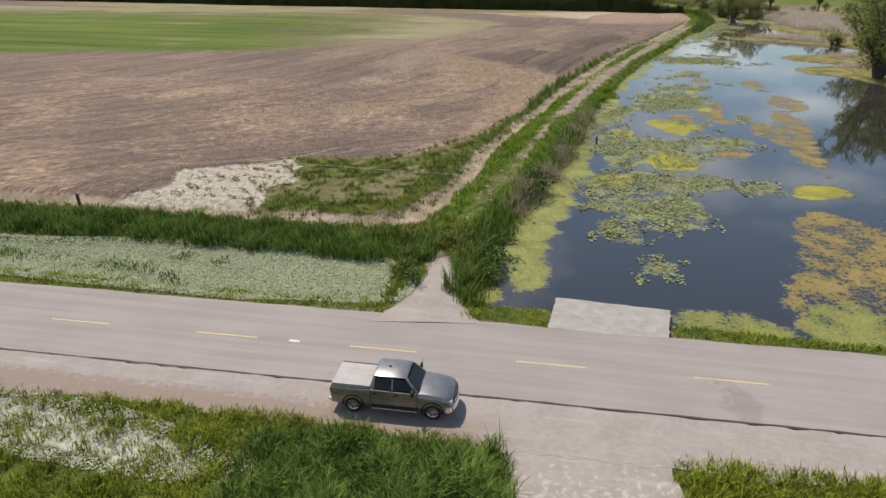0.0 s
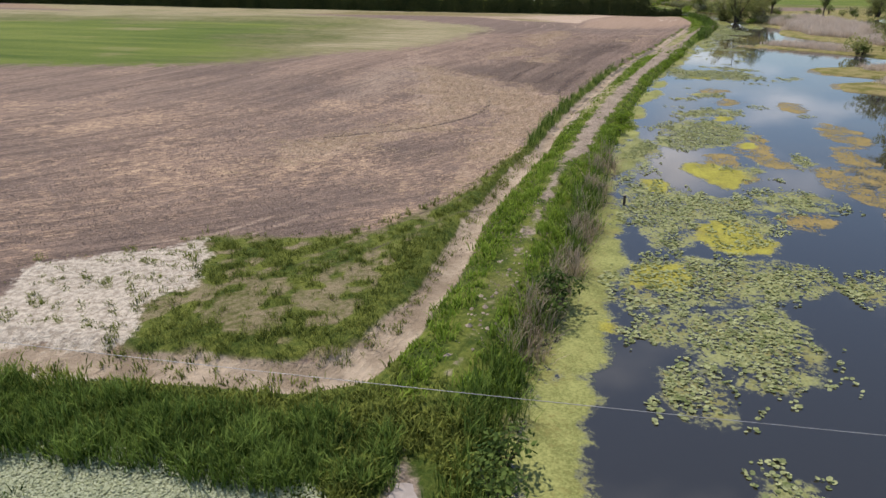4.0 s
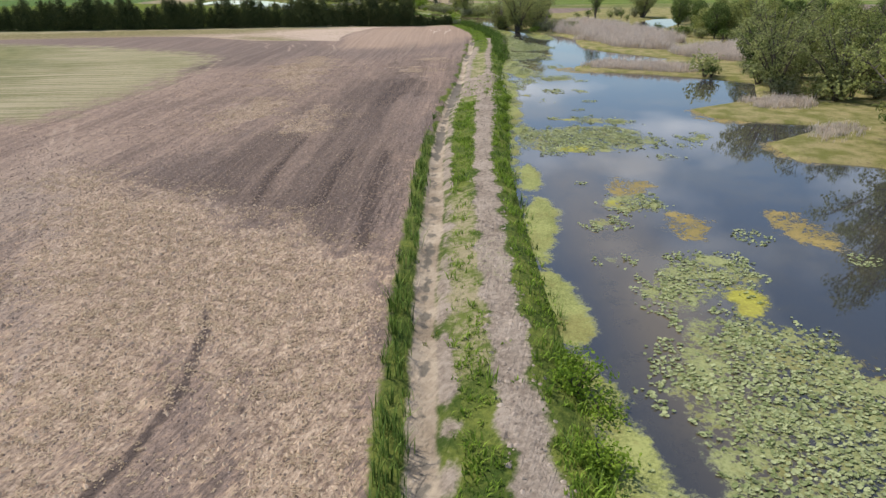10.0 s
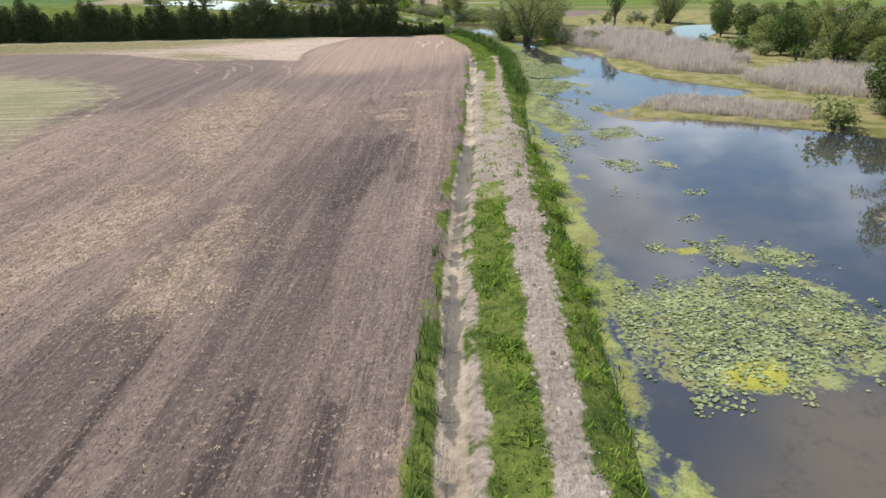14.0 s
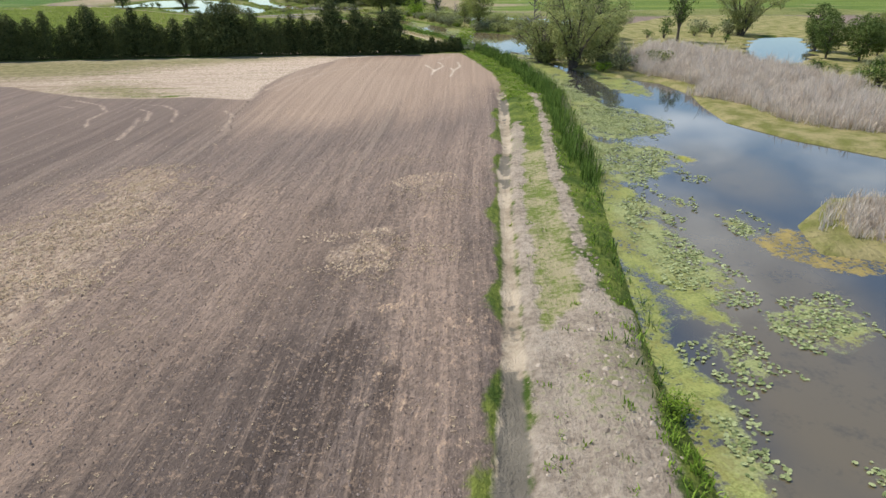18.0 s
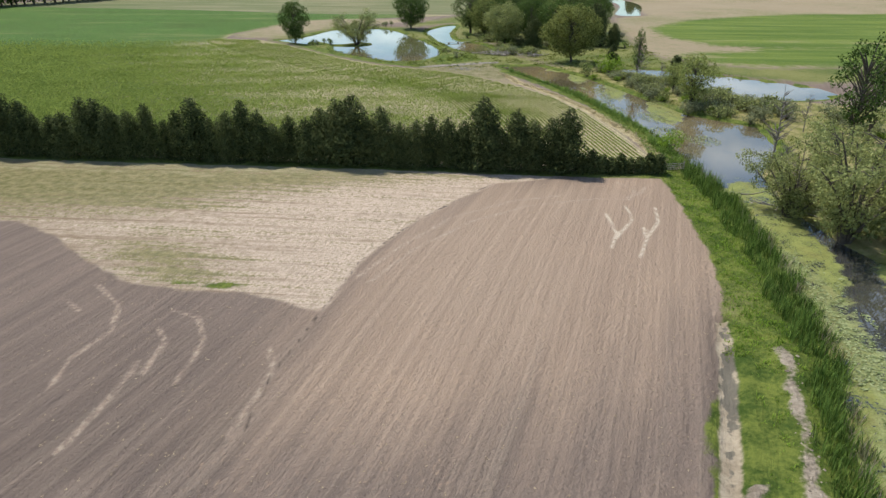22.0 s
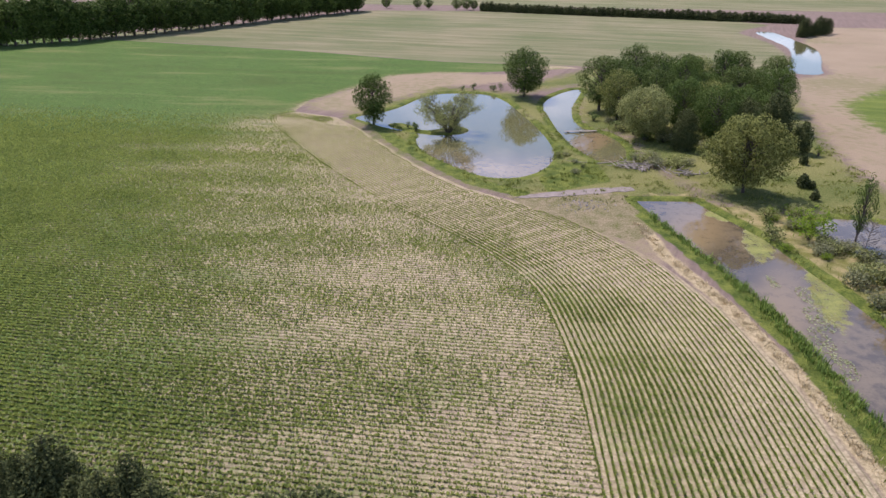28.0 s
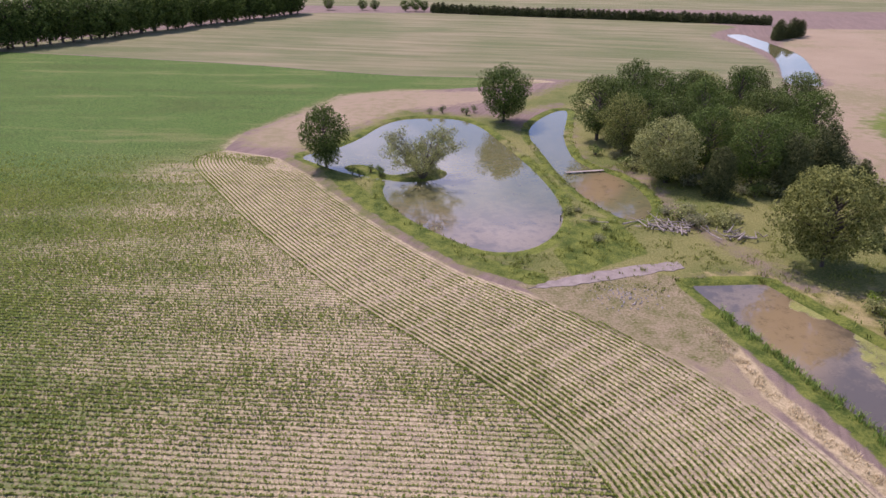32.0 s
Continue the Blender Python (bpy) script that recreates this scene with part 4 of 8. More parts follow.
def ground_layers(x, y):
    s, d = road_sd(x, y)
    water = is_water(x, y)
    lay = {}
    lay["u"] = np.where(y < 66, 0.35, 1.0) * 0 + (x - FIELD_CURVE(y)) * 0.91 + 0.6 * wobble(x, y, 40, 11) + 0.011 * np.clip(92 - y, 0, 60) ** 2
    lay["dark"] = np.maximum(np.maximum(inside(x, y, [(3.6, 120.8), (8, 129.5), (17.5, 146), (31.4, 178), (44, 173), (35, 143), (22.8, 113.5), (16, 99), (13, 101.4), (12.6, 108.7), (10.2, 103.6), (7.5, 113)], 9), inside(x, y, DARK_EDGE, 9)), blobs(x, y, [(24, 150, 5, 14), (44, 182, 4, 12), (16, 214, 14, 22), (-8, 196, 10, 26), (34, 226, 9, 10)], -25, 9))
    scars = [[(15.5, 110), (18.2, 116.3), (22.5, 126.4)], [(32, 149.5), (37, 159), (43.6, 171.2)], [(32.6, 152.4), (36.5, 159.7), (40.4, 167.5), (44.4, 171.6)], [(34.4, 151.7), (38.3, 157.9), (44.5, 170.5)], [(39.9, 155.3), (45.4, 167.3)], [(17, 100), (21, 112), (26, 124)], [(11, 112), (14, 122), (19, 134)]]
    lay["scar"] = np.max([beside(x, y, t, 0.85, 4)[0] for t in scars], 0)
    lay["dry"] = np.maximum(beside(x, y, [(-1.5, 84), (-2.6, 100), (-4.5, 120), (-6.5, 140)], 2.2)[0] * 1.6, blobs(x, y, [(68, 266, 12, 12), (62, 250, 10, 18), (-10, 118, 5, 24), (54, 258, 12, 10)], -10, 12))
    lay["straw"] = ground_straw(x, y)
    lay["pale_soil"] = np.maximum(inside(x, y, PALE_NORTH, 12), inside(x, y, PALE_EDGE, 12))
    lay["last_pass"] = inside(x, y, [(41.7, 221), (45.2, 236.4), (48.6, 248), (53.5, 256.6), (60, 265.2), (67, 273), (96, 278), (92, 240), (86, 238), (72, 226), (58, 219), (43, 223)], 12)
    lay["stubble"] = np.maximum(inside(x, y, STUBBLE), beside(x, y, [(0, 178), (10, 190), (14, 207), (8, 222), (-8, 236)], 0.25)[0])
    lay["strawy"] = beside(x, y, [(95.4, 281), (96.4, 297), (94.2, 317), (90.2, 335), (84.4, 352), (82.5, 366)], 1.25)[0]
    lay["weedy"] = np.maximum(inside(x, y, [(18.8, 254.2), (24.1, 257), (31.3, 253.9), (37.3, 244.5), (32.4, 241), (27.5, 242), (20.4, 249.5)], 10) * 1.3, np.maximum(inside(x, y, [(-80, 296), (-5.6, 287), (18.5, 285), (44.7, 282), (63.3, 277.1), (46.3, 273.6), (31.9, 270), (22, 265), (8, 266), (-12, 268), (-80, 276)], 10) + 2.0, -4 + 0 * x))
    ax, ay = LINE_A
    bx, by = LINE_B
    n = math.hypot(bx - ax, by - ay)
    v = ((bx - ax) * (y - ay) - (by - ay) * (x - ax)) / n
    lay["v"] = v + 1.2 * wobble(x, y, 90, 5)
    crop = inside(x, y, CROP)
    lay["crop"] = crop
    lay["head"] = np.where(y > 449, 4.0, beside(x, y, HEADLAND, 0.0, 400)[1])
    lay["beyond"] = 1 - planted(x, y)
    lay["pale"] = inside(x, y, PALE_MARSH) + 0.25
    lay["ditch_mat"] = inside(x, y, ROAD_DITCH) + 0.1
    lay["litter"] = np.maximum(inside(x, y, GREEN_PATCH) + 0.3, inside(x, y, [(57, 378), (73.5, 384.5), (84, 381), (84.5, 362), (80, 357), (75, 360), (66, 367)]))
    lay["lush"] = lushness(x, y)
    lay["pale_field"] = np.maximum(inside(x, y, [(-400, 640), (-166, 600), (-47, 574), (22, 553), (92, 546), (166, 535), (186, 592), (194, 640), (190, 700), (240, 760), (30, 812), (-67, 802), (-125, 694), (-178, 618)], 30), soft(y - 820, 0, 60) * 40 - 30)
    lay["tan_field"] = np.maximum(inside(x, y, [(137, 395), (141, 432), (154, 489), (166, 530), (188, 545), (208, 640), (260, 740), (900, 700), (900, 330), (160, 372), (146, 380)], 30), np.maximum(inside(x, y, BARE_TIP, 20), inside(x, y, [(60, 374), (70, 367), (82, 349), (86, 350), (82, 362), (75, 371), (64, 377)], 20)))
    lay["green_field"] = np.maximum(inside(x, y, [(161, 451), (166, 484), (201, 521), (268, 553), (900, 560), (900, 400), (187, 414), (170, 422)], 30), np.maximum(inside(x, y, [(143, 394), (152, 405), (184, 408), (600, 380), (600, 340), (166, 376), (149, 384)], 30), np.maximum(inside(x, y, [(165, 388), (300, 336), (900, 250), (900, 450), (600, 420), (180, 418)], 30), inside(x, y, WEST_GREEN, 30))))
    lay["green_field"] = np.maximum(lay["green_field"], inside(x, y, [(-140, 268), (-60, 262), (-40, 285), (-8, 287), (40, 279), (50, 279), (48, 281), (-10, 292), (-200, 322)], 30))
    lay["fresh"] = np.where(x > 140, 24, np.clip(np.minimum(-x - 52, 226 - y), -40, 24))
    lay["meadow"] = np.maximum(np.maximum(inside(x, y, [(104, 372), (114, 378), (128, 372), (160, 350), (300, 330), (300, 372), (160, 372), (140, 384), (136, 398), (140, 432), (154, 489), (160, 530), (90, 545), (60, 500), (62, 486), (80, 505), (76, 440), (88, 432), (92, 400)], 30), inside(x, y, [(62, 378), (80, 377), (98, 384), (90, 405), (72, 440), (66, 470), (60, 484), (30, 492), (10, 452), (8, 440), (30, 405), (50, 384)], 30)), inside(x, y, [(150, 150), (130, 200), (150, 260), (160, 300), (400, 290), (400, 40), (180, 60)], 30))
    wet_land = inside(x, y, [(70, -40), (72, 30), (66, 100), (62, 108), (70, 134), (84, 140), (74, 172), (96, 190), (98, 215), (104, 240), (102, 262), (110, 290), (110, 318), (104, 345), (96, 384), (84, 382), (112, 376), (122, 350), (150, 322), (160, 318), (200, 345), (252, 336), (230, 290), (214, 220), (200, 150), (190, 60), (160, -40)], 20)
    lay["marsh"] = np.maximum(wet_land, -np.abs(water) + 2.0 - 30 * (y < 280))
    shore, left = line_x(SHORE, y), line_x(FIELD_R, y)
    bank = np.minimum(x - left, shore + 1.0 - x)
    left2 = line_x(DITCH_L, y) - 0.45 + 1.0 * wobble(x, y, 6, 17)
    bank = np.where((y > 130) & (y < 224), np.minimum(x - left2, shore + 1.0 - x), bank)
    bank = np.where((y > 8) & (y < 279), bank, -14)
    bank = np.where(y < 66, np.minimum(x - line_x(DITCH_L, y) + 1, shore + 1 - x), bank)
    bank = np.where(y < 8, -14, bank)
    g = np.maximum(bank, np.minimum(inside(x, y, GREEN_PATCH) + 0.6 * wobble(x, y, 2.6, 19), patch_cover(x, y)))
    g = np.maximum(g, inside(x, y, [(-120, 34), (-37, 25.2), (-20, 23.1), (-9, 22), (-4.6, 22.6), (-3, 24), (2, 20), (2, 9), (-4.5, 8.0), (-12, 8.4), (-29, 10.5), (-120, 22)]))
    g = np.maximum(g, np.where((d < -5) & (x < 3), np.minimum(-6.0 - d, 1.75 - x), -14))
    g = np.maximum(g, np.where((d < -5) & (x > 7), np.minimum(-5.7 - d, x - 8.4), -14))
    g = np.maximum(g, np.where((d > 3.4) & (s > 17), np.minimum(d - 3.6, 7 - d), -14))
    g = np.maximum(g, np.where((d > 3.4) & (s > 5) & (s < 11.5), np.minimum(np.minimum(d - 3.8, 7 - d), 10.8 - s), -14))
    g = np.maximum(g, np.where(y > 274, np.minimum(1.4 - np.abs(v), 100 - x), -14))
    g = np.maximum(g, beside(x, y, [(95.5, 281), (98.5, 300), (96, 325), (91, 348), (84, 370)], 1.7)[0])
    g = np.maximum(g, beside(x, y, [(60, 380), (50, 386), (38, 401), (28, 415), (20, 430)], 2.2)[0])
    g = np.maximum(g, inside(x, y, [(66, 381), (80, 390), (78, 404), (72, 408), (64, 390)]))
    ring = np.where(y > 282, 1.7 - np.abs(water + 0.9), -14)
    g = np.maximum(g, ring)
    g = np.maximum(g, blobs(x, y, [(35, 243.3, 3.2, 0.8), (31, 244, 2.6, 0.5)], -4, 6) - 0.2)
    lay["grass"] = g
    strip = np.minimum(x - line_x(DITCH_R, y) - 0.3, line_x(DIRT_L, y) + 0.25 - x)
    lay["sparse"] = np.minimum(strip, np.maximum(np.minimum(y - 82, 109 - y), np.minimum(y - 148, 200 - y)))
    mid = np.minimum(x - line_x(DIRT_L, y) - 0.1, line_x(DIRT_R, y) - 0.4 - x) + 0.25 * wobble(x, y, 2.0, 29)
    mid = mid - 0.4 * soft(82 - y, 0, 16) * soft(wobble(x, y, 3.4, 37), -0.5, 0.5) - 0.35 * soft(wobble(x, y, 5.0, 38), 0.0, 0.9)
    mid = mid - 0.8 * soft(44 - y, 0, 8)
    mid = np.where((y > 19) & (y < 229), mid, -14)
    pale = np.where((y > 74) & (y < 214), np.minimum(x - line_x(DITCH_R, y), line_x(DITCH_R, y) + 0.75 + 0.7 * soft(y, 140, 190) - x) + 0.35 * wobble(x, y, 2.4, 31), -14)
    broad = inside(x, y, [(46, 152), (50, 149), (57, 163), (60, 168.5), (56, 169.5), (53.5, 167), (51, 163)])
    lay["dirt"] = np.maximum(np.maximum(np.maximum(mid, pale), broad), inside(x, y, DRIVE) + 0.2)
    lay["silt"] = ditch_depth(x, y)
    lay["wet"] = -0.75 + 1.1 * soft(ditch_depth(x, y), 0.2, 0.7) * soft(y, 50, 90) + np.maximum(0, 1 + blobs(x, y, [(47, 156, 1.2, 9), (41.5, 144, 0.6, 5), (65.5, 197, 0.6, 4), (79, 225, 0.7, 5), (34, 130, 0.5, 5)], -24, 3))
    lay["sand"] = np.maximum(inside(x, y, SAND_FLAT), inside(x, y, [(-24, 23), (-16, 22.6), (-16, 21.8), (-24, 22.2)]) )
    tr = [[(48.3, 244), (52.6, 250.9), (59.2, 259.5), (67.8, 265.4), (75.4, 267.3)], [(49.7, 243.1), (54.6, 250.7), (61.4, 258.2), (69.9, 263.7), (78.5, 265.5)], [(79.4, 265.8), (84.2, 265.4), (86, 268.9), (84.7, 273)], [(88, 270.5), (86.8, 268), (84, 266.2)], [(-21.4, 38.6), (-17, 40.4)], [(-16.6, 40.6), (-13.8, 44)], [(-14.4, 40.2), (-11, 44.6)], [(2.6, 118.5), (6.9, 114.6), (8.9, 107.7)], [(-7.3, 151), (-5.3, 126.5), (-3.8, 110.6), (-2.4, 99.6), (-2.9, 84.5)], [(-9, 150), (-7, 126), (-5.3, 110), (-4.4, 90)]]
    turns = [[(31.7, 238.6), (34.4, 237.1), (36, 233.1), (35.3, 227)], [(22.8, 244.1), (26.5, 239.7), (27.5, 235), (25.7, 230.7), (26.1, 226.5)], [(31.5, 235.3), (32.8, 232.9), (32.3, 228.3)], [(41.8, 231.7), (42.5, 228.5), (40.8, 220.5)], [(21.2, 241.1), (23.3, 238.8)], [(31.3, 230), (31.2, 226.2), (29.8, 219.5)]]
    lay["track"] = np.max([beside(x, y, t, 0.2)[0] for t in tr + turns], 0)
    chalk = [[(79.4, 260.4), (78.7, 253.8), (76.8, 249.7)], [(82.8, 263), (82.1, 258.2), (78.5, 252.9)], [(86.5, 262.2), (85.1, 257.4), (81.8, 252.2), (79.3, 247.4)], [(82.6, 255.6), (81.7, 252.4)]]
    lay["chalk"] = np.max([beside(x, y, t, 0.19)[0] for t in chalk], 0)
    ru = [[(41.7, 221), (42.5, 227.7), (45.2, 236.4), (48.6, 248), (53.5, 256.6), (60, 265.2), (67, 273)], [(-10.2, 34.8), (-7.5, 38.5), (-4, 43), (2, 50)], [(-8, 34), (-5, 38), (0, 44.5), (5, 50)], [(4.1, 77), (6.1, 80.5), (8.6, 86.8), (8.6, 93)]]
    lay["rut"] = np.maximum(np.max([beside(x, y, t, 0.16)[0] for t in ru], 0) - 0.08, beside(x, y, [(-14, 70), (-8, 73), (-5.5, 74.3), (-2.9, 75.8), (0.6, 78.8), (2.6, 81.5), (4.6, 85.6), (6.1, 91.7), (6.3, 94)], 0.3)[0])
    return lay


GRID_X = sorted([-v for v in grown(50, 0.7, 2500)]) + list(np.arange(-50, 112.01, 0.55)) + grown(112, 0.7, 2500)
GRID_Y = sorted([-v for v in grown(24, 0.7, 900)]) + list(np.arange(-24, 286, 0.55)) + list(np.arange(286, 400, 0.7)) + list(np.arange(400, 500, 1.0)) + grown(500, 1.0, 3800)
ground = tagged(sheet("ground", GRID_X, GRID_Y, ground_height, ground_layers, ground_material()), "tilled brown fields, pale stubble, crop rows and grassy banks", "ground", kind="structure")
WATER = water_material()


def rafts(x, y, outlines, reach=6.0):
    """Metres inside the nearest of some soft outlines."""
    out = np.full(x.shape, -reach)
    for p in outlines:
        out = np.maximum(out, inside(x, y, rounded(p, 1), reach))
    return out


def water_layers(x, y):
    shore = x - line_x(SHORE, y)
    wide = np.interp(y, [9, 30, 50, 70, 100, 118, 130, 170, 190, 270], [0.9, 1.4, 1.2, 1.0, 0.5, 0.4, 1.6, 1.2, 2.0, 2.2]) * (0.75 + 0.5 * wobble(x, y, 8, 13))
    band = np.where((y > 9) & (y < 270), wide - np.abs(shore - wide * 0.5), -6)
    orange = np.maximum(blobs(x, y, ORANGE), rafts(x, y, BROWN))
    return {"lily": rafts(x, y, RAFTS), "algae": rafts(x, y, ALGAE_SOUTH + ALGAE_NORTH), "orange": orange, "fringe": np.maximum(blobs(x, y, FRINGE), band), "mats": rafts(x, y, MATS), "murk": blobs(x, y, MURK, -22)}


def water_body(name, outline, level, step, label):
    p = np.array(outline)
    lo, hi = p.min(0) - 2, p.max(0) + 2
    ob = sheet(name, np.arange(lo[0], hi[0], step), np.arange(lo[1], hi[1], step), lambda x, y: np.full(x.shape, level), water_layers, WATER, lambda x, y: inside(x, y, outline) > -1.6)
    return tagged(ob, label, "water", kind="structure")


LEVEL = -0.32
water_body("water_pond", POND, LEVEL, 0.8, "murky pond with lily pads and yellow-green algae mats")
water_body("water_upper_pond", UPPER_POND, LEVEL, 1.5, "small round pond reflecting the sky")
water_body("water_channel", CHANNEL, LEVEL, 1.5, "narrow muddy channel beside the woods")
water_body("water_side_pond", SIDE_POND, LEVEL, 1.5, "long still pond beyond the bushes")
water_body("water_marsh_pool", MARSH_POOL, LEVEL, 1.5, "shallow pool among the cattails")
water_body("water_stream", rounded([(x + 4.5, y) for x, y in FAR_STREAM] + [(x - 4.5, y) for x, y in reversed(FAR_STREAM)]), 0.05, 0.9, "distant winding stream between fields")

# ---- helpers for things ----
def mesh_of(name, verts, faces, material=None, smooth=False):
    """A mesh from arrays of points and of equal faces."""
    v, f = np.asarray(verts, np.float32).reshape(-1, 3), np.asarray(faces, np.int32)
    k = f.shape[1]
    me = bpy.data.meshes.new(name)
    me.vertices.add(len(v))
    me.vertices.foreach_set("co", v.ravel())
    me.loops.add(f.size)
    me.loops.foreach_set("vertex_index", f.ravel())
    me.polygons.add(len(f))
    me.polygons.foreach_set("loop_start", np.arange(0, f.size, k, dtype=np.int32))
    me.update(calc_edges=True)
    me.polygons.foreach_set("use_smooth", np.full(len(f), bool(smooth)))
    if material:
        me.materials.append(material)
    return me


def part(name, data, material, parent, label="", smooth=0):
    """One mesh object under a thing or a part; data is a bmesh or a mesh; edges sharper than smooth degrees stay sharp."""
    if isinstance(data, bmesh.types.BMesh):
        me = bpy.data.meshes.new(name)
        bmesh.ops.recalc_face_normals(data, faces=data.faces[:])
        data.to_mesh(me)
        data.free()
    else:
        me = data
    if material and not me.materials:
        me.materials.append(material)
    if smooth:
        me.polygons.foreach_set("use_smooth", np.ones(len(me.polygons), bool))
        me.set_sharp_from_angle(angle=radians(smooth))
    ob = new(name, me)
    ob.parent = parent
    return tagged(ob, label) if label else ob


def box(x0, x1, y0, y1, z0, z1, bevel=0.0, bm=None):
    bm = bm or bmesh.new()
    made = bmesh.ops.create_cube(bm, size=1.0)["verts"]
    for v in made:
        v.co = ((x0 + x1) / 2 + v.co.x * (x1 - x0), (y0 + y1) / 2 + v.co.y * (y1 - y0), (z0 + z1) / 2 + v.co.z * (z1 - z0))
    if bevel:
        edges = list({e for v in made for e in v.link_edges})
        bmesh.ops.bevel(bm, geom=edges, offset=bevel, segments=2, affect="EDGES", profile=0.6)
    return bm


def tube_data(points, radii, sides=6, start=0):
    """Points and quads of a tapered limb along a line."""
    p = [Vector(q) for q in points]
    verts, faces = [], []
    for i, q in enumerate(p):
        d = (p[min(i + 1, len(p) - 1)] - p[max(i - 1, 0)]).normalized()
        a = d.orthogonal().normalized()
        b = d.cross(a)
        for k in range(sides):
            t = 2 * math.pi * k / sides
            verts.append(q + radii[i] * (math.cos(t) * a + math.sin(t) * b))
    for i in range(len(p) - 1):
        for k in range(sides):
            m = (k + 1) % sides
            faces.append((start + i * sides + k, start + i * sides + m, start + (i + 1) * sides + m, start + (i + 1) * sides + k))
    return verts, faces


def limbs_mesh(name, limbs, material, sides=6):
    verts, faces = [], []
    for pts, radii in limbs:
        v, f = tube_data(pts, radii, sides, len(verts))
        verts += v
        faces += f
    return mesh_of(name, [tuple(v) for v in verts], faces, material, True)


def leaf_quads(rng, centres, normals, size, narrow=0.6, hang=0.0):
    """Small leaf faces, one at each centre, turned about their normals."""
    n = len(centres)
    nrm = normals / (np.linalg.norm(normals, axis=1, keepdims=True) + 1e-9)
    a = np.cross(nrm, rng.normal(size=(n, 3)))
    a[:, 2] -= hang
    a /= np.linalg.norm(a, axis=1, keepdims=True) + 1e-9
    b = np.cross(nrm, a)
    s = size * rng.uniform(0.6, 1.35, (n, 1))
    v = np.stack([centres - a * s, centres + b * s * narrow, centres + a * s, centres - b * s * narrow], 1)
    return v.reshape(-1, 3), np.arange(n * 4).reshape(-1, 4)


def crown_points(rng, lumps, per_lump):
    """Leaf places on and in overlapping lumps (x, y, z, radius), more of them outside."""
    pts, nrm = [], []
    for x, y, z, r in lumps:
        k = int(per_lump * r * r)
        d = rng.normal(size=(k, 3))
        d /= np.linalg.norm(d, axis=1, keepdims=True)
        rad = r * rng.uniform(0.35, 1.0, (k, 1)) ** 0.45
        q = d * rad * (1.0, 1.0, 0.85)
        q += 0.10 * r * np.sin(q[:, [1, 2, 0]] * 5.0 / r + rng.uniform(0, 6, 3))
        pts.append(q + (x, y, z))
        nrm.append(d + rng.normal(size=(k, 3)) * 0.75 + (0, 0, 0.35))
    return np.concatenate(pts), np.concatenate(nrm)


def blades(rng, x, y, z, h, w, lean=0.35):
    """Bent grass or reed blades rooted at the given places."""
    n = len(x)
    a = rng.uniform(0, 2 * np.pi, n)
    side = np.stack([np.cos(a), np.sin(a), np.zeros(n)], 1) * (w / 2)[:, None]
    b = a + np.pi / 2 + rng.normal(0, 0.5, n)
    out = np.stack([np.cos(b), np.sin(b), np.zeros(n)], 1) * (h * lean * rng.uniform(0.3, 2.0, n))[:, None]
    root = np.stack([x, y, z], 1)
    up = np.stack([np.zeros(n), np.zeros(n), h], 1)
    v = np.stack([root - side, root + side, root + up * 0.55 + out * 0.35 - side * 0.9, root + up * 0.55 + out * 0.35 + side * 0.9, root + up * 0.92 + out], 1)
    i = np.arange(n)[:, None] * 5
    f = np.concatenate([i + (0, 1, 3), i + (0, 3, 2), i + (2, 3, 4)], 0)
    return v.reshape(-1, 3), f


def stuff(name, parts, material, label, category):
    """One object of many uncounted pieces."""
    vs, fs, n = [], [], 0
    for v, f in parts:
        vs.append(v)
        fs.append(f + n)
        n += len(v)
    ob = new(name, mesh_of(name, np.concatenate(vs), np.concatenate(fs), material))
    return tagged(ob, label, category, kind="stuff")


def scatter(rng, n, x0, x1, y0, y1, keep):
    """About n places in a box, each kept with the chance that keep gives."""
    x, y = rng.uniform(x0, x1, n), rng.uniform(y0, y1, n)
    ok = rng.uniform(size=n) < keep(x, y)
    return x[ok], y[ok]


def ground_z(x, y):
    return ground_height(x, y)


def clumpy(x, y, size, seed, lo=-0.2, hi=0.5):
    return soft(wobble(x, y, size, seed), lo, hi)


M_BARK = plain("bark", (0.06, 0.05, 0.04), (0.14, 0.118, 0.098), 2.5, 0.95, bump=0.5)
M_DEADWOOD = plain("dead_wood", (0.22, 0.19, 0.165), (0.4, 0.36, 0.32), 2.0, 0.9, bump=0.4)
M_DEADTREE = plain("grey_dead_bark", (0.13, 0.112, 0.098), (0.26, 0.23, 0.205), 2.0, 0.95, bump=0.4)
M_CEDAR = leafy("cedar_leaves", (0.028, 0.043, 0.017), (0.125, 0.145, 0.055), 0.16)
M_BROAD = leafy("broad_leaves", (0.02, 0.047, 0.012), (0.13, 0.19, 0.048), 0.18)
M_OLIVE = leafy("olive_leaves", (0.07, 0.098, 0.026), (0.36, 0.39, 0.13), 0.42)
M_MAPLE = leafy("maple_leaves", (0.06, 0.08, 0.022), (0.34, 0.36, 0.115), 0.35)
M_GREEN = leafy("mid_green_leaves", (0.03, 0.055, 0.014), (0.155, 0.205, 0.06), 0.22)
M_WILLOW = leafy("willow_leaves", (0.09, 0.115, 0.04), (0.39, 0.415, 0.165), 0.4)
M_BRUSH = leafy("brush_leaves", (0.115, 0.13, 0.066), (0.3, 0.315, 0.175), 0.4)
M_LIME = leafy("fresh_leaves", (0.1, 0.18, 0.02), (0.26, 0.37, 0.05), 0.45)
M_GRASS = leafy("grass_blades", (0.03, 0.058, 0.01), (0.29, 0.33, 0.078), 0.2, 0.3)
